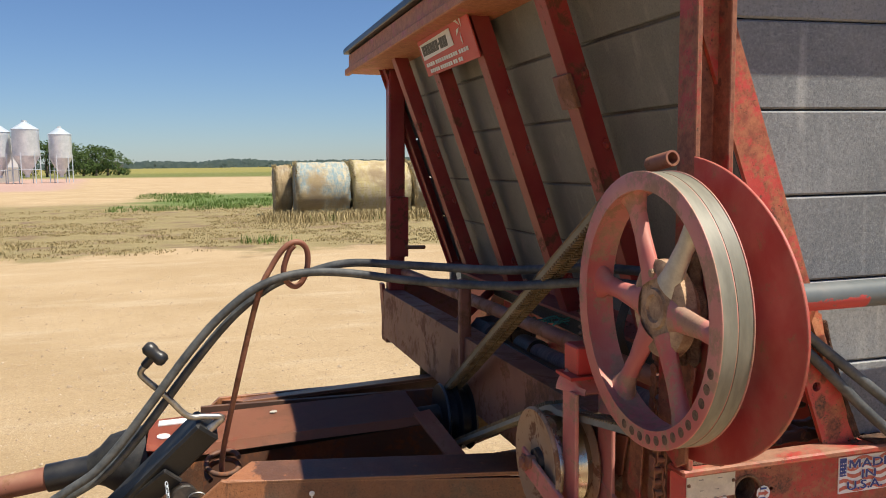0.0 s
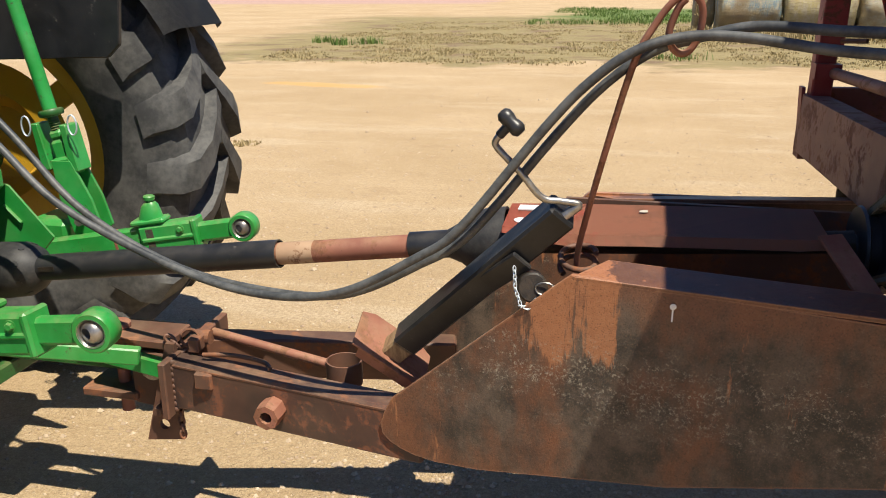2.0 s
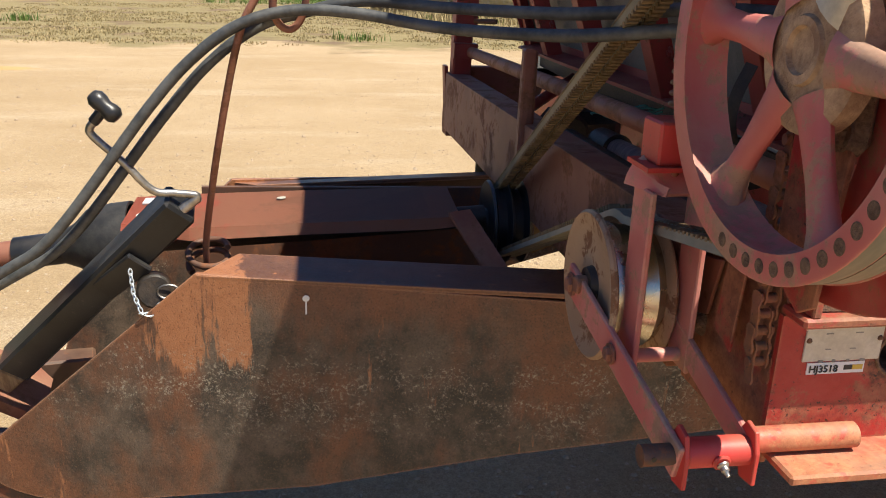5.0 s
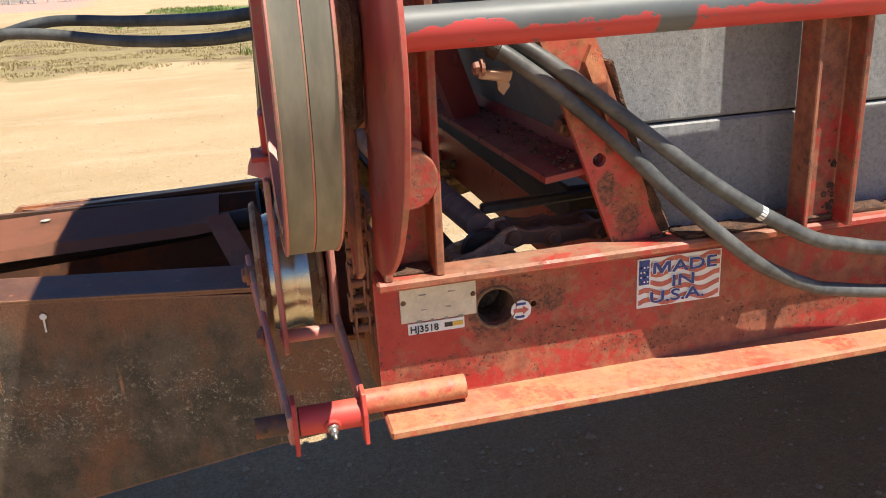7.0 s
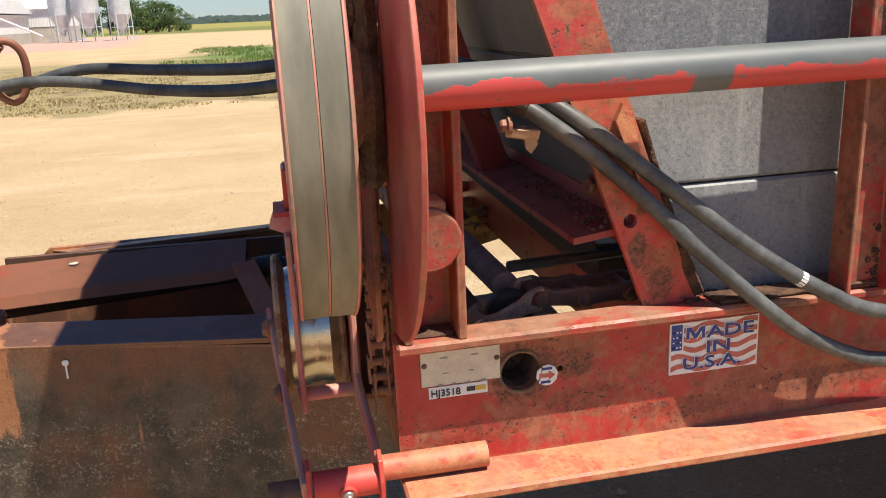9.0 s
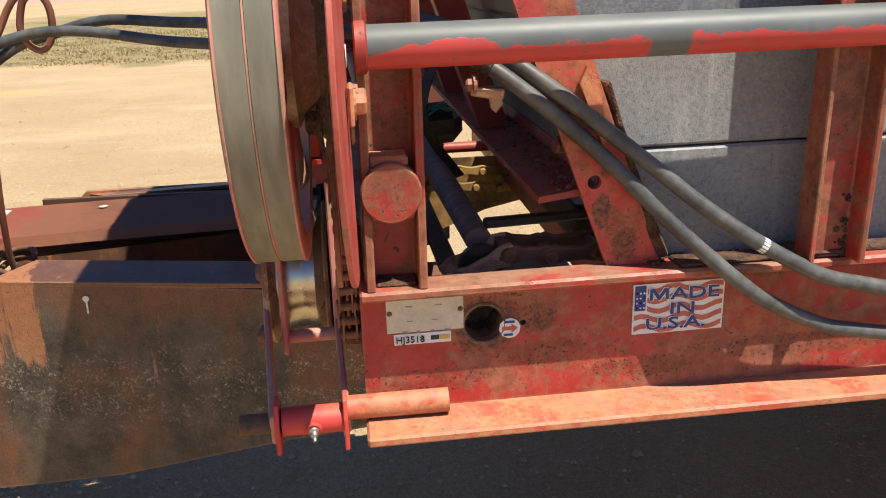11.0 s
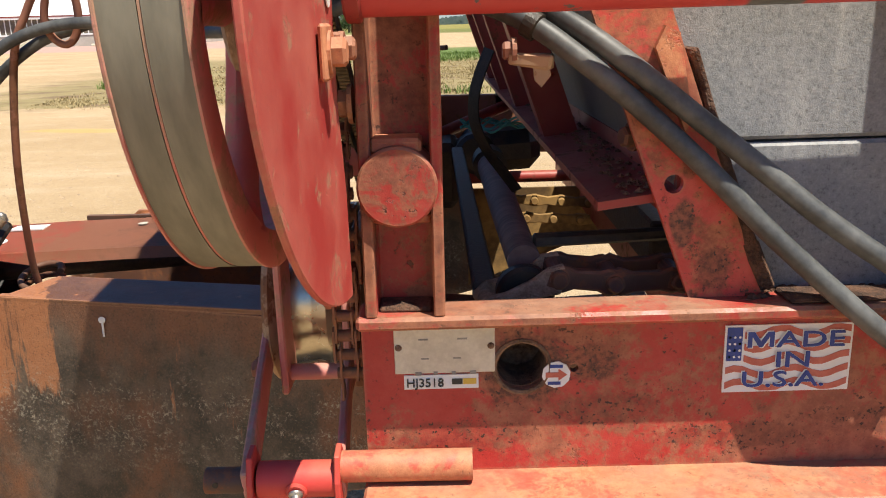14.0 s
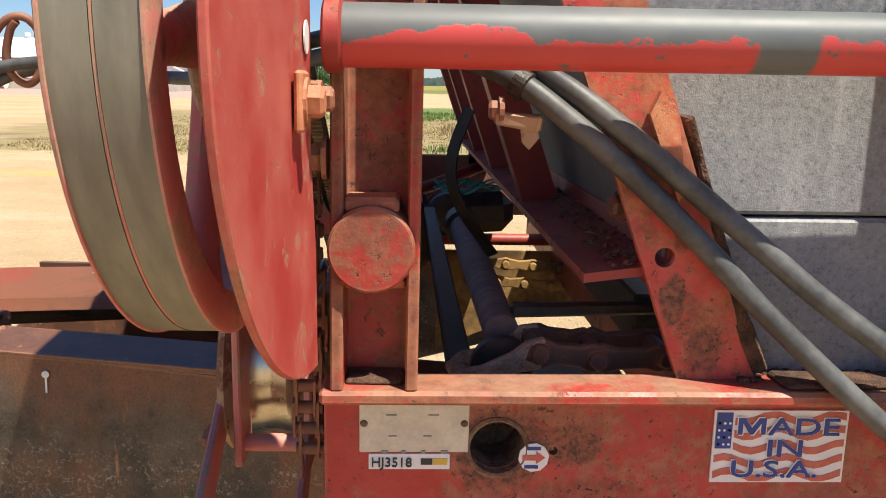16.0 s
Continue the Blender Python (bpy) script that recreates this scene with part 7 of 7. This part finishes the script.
def lower_link(tip, back):
    """A draft arm with telescoping eye end and a ball."""
    tip, back = Vector(tip), Vector(back)
    d = (tip - back).normalized()
    up = Vector((0, 0, 1))
    e = tip - d * 0.15
    m = e - d * 0.20
    link = part("lower_link", bar(back, m + d * 0.03, 0.040, 0.082, 0.008), GREEN, tractor, "green lower link arm with worn paint")
    part("rust_band", bar(m - d * 0.10, m - d * 0.075, 0.0412, 0.0832, 0.008), BROWN, link, "band rubbed to rust")
    part("sleeve", bar(m, e, 0.064, 0.100, 0.010), GREEN, link, "scuffed green sleeve")
    part("sleeve_rib", bar(m + d * 0.01, e - d * 0.005, 0.074, 0.018, 0.006), GREEN, link)
    part("scuff", bar(m + d * 0.022, m + d * 0.062, 0.0652, 0.088, 0.008), SCUFF, link, "scuffed dark patch")
    part("sleeve_lip", bar(e - d * 0.016, e + d * 0.004, 0.074, 0.106, 0.006), GREEN, link)
    part("eye_arm", bar(e - d * 0.02, tip - d * 0.028, 0.034, 0.066, 0.010), GREEN, link)
    smooth(part("eye", eye_ring(tip, 0.031, 0.047, 0.024), GREEN, link), 40)
    smooth(part("eye_seat", lathe([(0.028, -0.020), (0.033, -0.025), (0.033, 0.025), (0.028, 0.020)], tip, TA, 32, True), STEEL, link, "worn steel seat"), 50)
    ball = smooth(part("ball", lathe([(0.013, -0.028), (0.022, -0.024), (0.028, -0.012), (0.0295, 0.0), (0.028, 0.012), (0.022, 0.024), (0.013, 0.028)], tip, TA + Vector((0.35, 0, 0.0)), 28, True), STEEL, link, "worn bare steel ball"), 60)
    kc = m + d * 0.035 + up * 0.060
    part("latch_base", bar(kc - d * 0.062, kc + d * 0.055, 0.066, 0.018, 0.006), GREEN, link)
    bm = bmesh.new()
    rings = []
    side = d.cross(up).normalized()
    for h, lx, ly in ((0.0, 0.042, 0.030), (0.02, 0.036, 0.028), (0.045, 0.028, 0.024), (0.056, 0.018, 0.016)):
        rings.append([bm.verts.new(kc + up * (h + 0.006) + d * (lx * math.cos(k * math.pi / 8)) + side * (ly * math.sin(k * math.pi / 8))) for k in range(16)])
    for r0, r1 in zip(rings, rings[1:]):
        for k in range(16):
            bm.faces.new((r0[k], r0[(k + 1) % 16], r1[(k + 1) % 16], r1[k]))
    bm.faces.new(rings[-1])
    smooth(part("latch_housing", bm, GREEN, link), 50)
    smooth(part("latch_button", lathe([(0.012, 0), (0.012, 0.010), (0.018, 0.012), (0.019, 0.022), (0.015, 0.026), (0, 0.027)], kc + up * 0.058, up, 18), GREEN, link), 40)
    for s in (-1, 1):
        part("side_bolt", bolt(e - d * 0.055 + TA * (0.033 * s) + up * 0.025, TA * s, 0.010, 0.010), GREEN, link)
    return link


lower_link((-1.142, 3.150, 0.863), (-2.05, 3.22, 0.735))
lower_link((-1.250, 4.092, 0.812), (-2.15, 3.98, 0.67))


def lift_link(top, mid, low):
    top, mid, low = Vector(top), Vector(mid), Vector(low)
    d = (mid - top).normalized()
    e = (low - mid).normalized()
    lk = smooth(part("lift_link", tube([top, mid], 0.0225, 24), GREEN, tractor, "bright green lift link tube"))
    smooth(part("collar", lathe([(0.018, -0.006), (0.036, -0.005), (0.040, 0.0), (0.040, 0.012), (0.036, 0.017), (0.018, 0.018)], mid - d * 0.02, d, 8, True), GREEN_DARK, lk, "octagonal locking collar"))
    smooth(part("thread", tube([mid, mid + d * 0.05], 0.0165, 16), GREEN_DARK, lk))
    for i in range(4):
        smooth(part("thread_turn", lathe([(0.015, -0.003), (0.0195, 0.0), (0.015, 0.003)], mid + d * (0.016 + 0.008 * i), d, 18), GREEN_DARK, lk), 60)
    bl = mid + e * 0.042
    body = low - e * 0.235
    part("socket", bar(bl, bl + e * 0.032, 0.046, 0.050, 0.010, up=-TD), GREEN, lk)
    part("lower_body", bar(bl + e * 0.028, body, 0.056, 0.060, 0.014, up=-TD), GREEN, lk)
    smooth(part("lug_eye", lathe([(0.007, -0.006), (0.015, -0.006), (0.015, 0.006), (0.007, 0.006)], body - e * 0.03 + TD * -0.034 - TA * 0.01, TA, 14, True), GREEN, lk), 40)
    for s in (-1, 1):
        part("fork_cheek", plate([(-0.034, 0.0), (0.034, 0.0), (0.062, -0.13), (0.066, -0.235), (0.04, -0.255), (-0.04, -0.255), (-0.05, -0.13)], 0.012, body - e * 0.02 + TA * (s * 0.034 + 0.006), -TD, -e, holes=[(0.0, -0.205, 0.014)], bev=0.002), GREEN, lk)
    part("fork_bridge", bar(body - e * 0.03, body + e * 0.035, 0.078, 0.074, 0.010, up=-TD), GREEN, lk)
    smooth(part("fork_pin", tube([low - e * 0.05 - TA * 0.06, low - e * 0.05 + TA * 0.06], 0.014, 16), STEEL, lk))
    return lk


SHIFT = Vector((-0.097, 0.0, 0.021))
lift_link((-1.560, 3.20, 1.62), (-1.514, 3.20, 1.150), (-1.478, 3.185, 0.755))
far_lift = lift_link((-1.905, 4.08, 1.62), (-1.795, 4.08, 1.125), (-1.705, 4.08, 0.740))
for dx in (-0.052, 0.052):
    part("side_plate", plate([(-0.012, 0.0), (0.012, 0.0), (0.042, -0.15), (0.008, -0.155)], 0.070, (-1.792 + dx, 4.115, 1.105), X, Z, bev=0.003), GREEN, far_lift)
for q in (Vector((-1.860, 4.03, 1.10)), Vector((-1.690, 4.03, 1.11))):
    smooth(part("clip_ring", tube([q + Vector((0.016 * math.cos(a), 0.0, 0.032 * math.sin(a))) for a in [i * math.pi / 10 for i in range(20)]], 0.003, 6, closed=True), ZINC, far_lift), 60)
part("tag", plate([(-1.484, 0.770), (-1.420, 0.786), (-1.420, 0.826), (-1.484, 0.810)], 0.010, (0, 3.150, 0), X, Z, bev=0.002), STEEL, tractor, "bare steel tag plate")
for i in range(3):
    part("tag_print", box((-1.474 + i * 0.018, 3.1385, 0.790 + i * 0.004), (-1.464 + i * 0.018, 3.1402, 0.803 + i * 0.004)), INK_GREY, tractor)
part("sway_post", plate([(-1.70, 0.72), (-1.60, 0.74), (-1.605, 0.58), (-1.672, 0.535), (-1.705, 0.545)], 0.06, (0, 3.29, 0), X, Z, bev=0.006), GREEN, tractor, "green sway block under the link")
part("sway_arm", bar((-1.66, 3.28, 0.70), (-1.17, 3.475, 0.615), 0.030, 0.045, 0.004), GREEN, tractor)

# top link bracket: two plates with three holes
for yy, dx in ((3.56, 0.0), (3.66, -0.034)):
    for_plate = [(-1.855, 1.200), (-1.835, 1.212), (-1.812, 1.210), (-1.790, 1.188), (-1.770, 1.125), (-1.757, 1.030), (-1.772, 1.010), (-1.830, 1.000), (-1.866, 1.094)]
    tb = part("top_link_bracket", plate([(x + dx, z) for x, z in for_plate], 0.020, (0, yy, 0), X, Z, holes=[(-1.826 + dx, 1.172, 0.017), (-1.816 + dx, 1.103, 0.017), (-1.806 + dx, 1.034, 0.017)], bev=0.003), GREEN, tractor, "green top link bracket plate with three holes")
part("bracket_base", box((-2.10, 3.48, 0.93), (-1.80, 3.74, 1.005), 0.012), GREEN_DARK, tractor)
part("bracket_spine", box((-2.0, 3.52, 1.0), (-1.86, 3.70, 1.20), 0.012), GREEN_DARK, tractor)
part("hitch_casting", box((-1.875, 3.70, 0.965), (-1.758, 3.78, 1.022), 0.006), GREEN, tractor)
smooth(part("bolt", bolt((-1.775, 3.70, 1.000), -Y, 0.012, 0.010), GREEN_DARK, tractor))

# pto master shield: open trough between two cheeks
NC = [(-1.742, 0.948), (-1.664, 0.993), (-1.563, 0.851), (-1.572, 0.835), (-1.628, 0.776), (-1.643, 0.772)]
FC = [(-1.860, 0.900), (-1.790, 0.965), (-1.775, 0.960), (-1.643, 0.805), (-1.68, 0.765), (-1.855, 0.765)]
sh = part("pto_shield", plate(NC, 0.008, (0, 3.455, 0), X, Z, bev=0.002), GREEN, tractor, "green steel PTO master shield")
part("rolled_edge", tube([(-1.728, 3.446, 0.940), (-1.700, 3.442, 0.905), (-1.655, 3.442, 0.838)], 0.008, 10), GREEN, sh)
part("far_cheek", plate(FC, 0.008, (0, 3.82, 0), X, Z, bev=0.002), GREEN, sh)
part("cheek_rib", bar((-1.80, 3.808, 0.90), (-1.745, 3.808, 0.845), 0.012, 0.008, 0.003), GREEN, sh)
bm = bmesh.new()
qv = [bm.verts.new(p) for p in ((-1.742, 3.452, 0.948), (-1.664, 3.452, 0.993), (-1.785, 3.815, 0.965), (-1.860, 3.815, 0.90))]
bm.faces.new(qv)
bmesh.ops.solidify(bm, geom=list(bm.faces), thickness=0.006)
part("top_sheet", bm, GREEN, sh)
part("back_sheet", plate([(3.45, 0.74), (3.82, 0.74), (3.82, 0.93), (3.45, 0.95)], 0.006, (-1.88, 0, 0), Y, Z), GREEN_DARK, sh)
smooth(part("pto_stub", tube([(-2.05, 3.62, 0.76), (-1.74, 3.63, 0.785)], 0.03, 16), STEEL, tractor))
part("side_casting", join(box((-1.93, 4.05, 0.60), (-1.78, 4.20, 0.78), 0.02), box((-2.2, 3.9, 0.62), (-1.9, 4.0, 0.9), 0.02)), GREEN, tractor)
part("side_casting", join(box((-2.06, 3.36, 0.66), (-1.955, 3.46, 0.845), 0.02), box((-1.94, 3.34, 0.68), (-1.80, 3.46, 0.87), 0.018), box((-1.90, 3.32, 0.70), (-1.86, 3.36, 0.86), 0.01)), GREEN, tractor)

# pump and hydraulic clutter under the cab
pump = part("hydraulic_pump", join(box((-1.80, 3.27, 0.89), (-1.70, 3.36, 1.04), 0.018), lathe([(0.0, 0.0), (0.060, 0.0), (0.066, 0.01), (0.066, 0.03), (0.050, 0.04)], (-1.745, 3.315, 1.02), Z, 24)), CAST, tractor, "grubby pale hydraulic pump")
part("pump_cap", box((-1.69, 3.25, 0.91), (-1.655, 3.33, 1.045), 0.012), CAST, pump)
for bz in (0.93, 1.01):
    part("bolt", bolt((-1.69, 3.252, bz), -Y, 0.009, 0.010), GREASE, pump)
smooth(part("lift_cylinder", tube([(-1.95, 3.34, 1.05), (-1.99, 3.34, 1.62)], 0.050, 22), GREEN_DARK, tractor))
LINES = (
    ([(-1.95, 3.30, 1.20), (-1.80, 3.26, 1.20), (-1.705, 3.24, 1.188), (-1.664, 3.24, 1.176), (-1.645, 3.24, 1.130), (-1.650, 3.24, 1.055), (-1.685, 3.24, 0.974)], 0.0125, GREEN),
    ([(-1.80, 3.22, 1.30), (-1.735, 3.24, 1.196), (-1.710, 3.24, 1.149), (-1.691, 3.24, 1.076), (-1.70, 3.25, 1.03)], 0.009, BROWN),
    ([(-1.98, 3.85, 1.12), (-1.906, 3.85, 1.106), (-1.863, 3.85, 1.077), (-1.846, 3.85, 1.029), (-1.851, 3.85, 0.98), (-1.88, 3.86, 0.90)], 0.013, GREEN),
    ([(-1.98, 3.46, 1.25), (-1.809, 3.50, 1.256), (-1.718, 3.50, 1.260), (-1.672, 3.50, 1.269), (-1.634, 3.50, 1.290), (-1.63, 3.50, 1.36)], 0.008, CAST),
    ([(-1.72, 3.45, 1.40), (-1.716, 3.45, 1.317), (-1.694, 3.45, 1.295), (-1.662, 3.45, 1.300), (-1.638, 3.45, 1.344), (-1.642, 3.45, 1.40)], 0.0085, PLATE),
    ([(-2.02, 3.50, 1.36), (-1.90, 3.52, 1.30), (-1.86, 3.55, 1.24), (-1.90, 3.58, 1.16)], 0.012, GREASE),
    ([(-2.02, 3.62, 1.40), (-1.88, 3.70, 1.30), (-1.86, 3.74, 1.20), (-1.92, 3.76, 1.08)], 0.011, GREEN_DARK),
    ([(-2.0, 3.28, 1.10), (-1.90, 3.22, 1.12), (-1.86, 3.20, 1.04), (-1.90, 3.20, 0.90), (-1.96, 3.22, 0.82)], 0.012, GREASE),
)
for pts, r, mt in LINES:
    smooth(part("hydraulic_line", tube(curve_points(pts, 6), r, 12), mt, tractor), 60)
part("coupler_block", join(box((-1.98, 3.36, 1.34), (-1.84, 3.66, 1.50), 0.014), disc((-1.87, 3.45, 1.372), X, 0.024, 0.06, 16), disc((-1.87, 3.56, 1.42), X, 0.024, 0.06, 16), disc((-1.85, 3.40, 1.30), X, 0.03, 0.03, 16), box((-1.90, 3.44, 1.24), (-1.80, 3.50, 1.34), 0.012)), GREASE, tractor, "greasy hydraulic coupler block")
smooth(part("coupler_end", tube([(-1.865, 3.45, 1.372), (-1.79, 3.45, 1.376)], 0.018, 14), ZINC, tractor))
smooth(part("coupler_end", tube([(-1.81, 3.58, 1.40), (-1.80, 3.60, 1.22)], 0.011, 14), CHROME, tractor))
smooth(part("coupler_end", tube([(-1.83, 3.62, 1.40), (-1.82, 3.64, 1.24)], 0.009, 14), ZINC, tractor))
part("hanging_bracket", plate([(3.28, 1.14), (3.38, 1.10), (3.46, 1.16), (3.46, 1.34), (3.28, 1.34)], 0.008, (-1.90, 0, 0), Y, Z), RUST, tractor)
for i in range(3):
    smooth(part("valve_knob", lathe([(0, 0.03), (0.015, 0.028), (0.018, 0.012), (0.012, 0)], (-1.90 + 0.04 * i, 3.56 + 0.06 * i, 1.345), Vector((0.3, -0.3, 1)), 14), CAST if i % 2 else GREASE, tractor))

SHIFT = Vector((0, 0, 0))

# drawbar of the tractor
tdb = part("drawbar", join(bar((-2.3, 3.60, 0.56), (-1.36, 3.595, 0.565), 0.075, 0.045, 0.004), bar((-2.05, 3.60, 0.50), (-1.75, 3.60, 0.50), 0.18, 0.05, 0.006)), GREEN_DARK, tractor, "green tractor drawbar")
part("drawbar_strap", bar((-1.45, 3.545, 0.60), (-1.17, 3.50, 0.585), 0.03, 0.05, 0.004), GREEN, tdb)
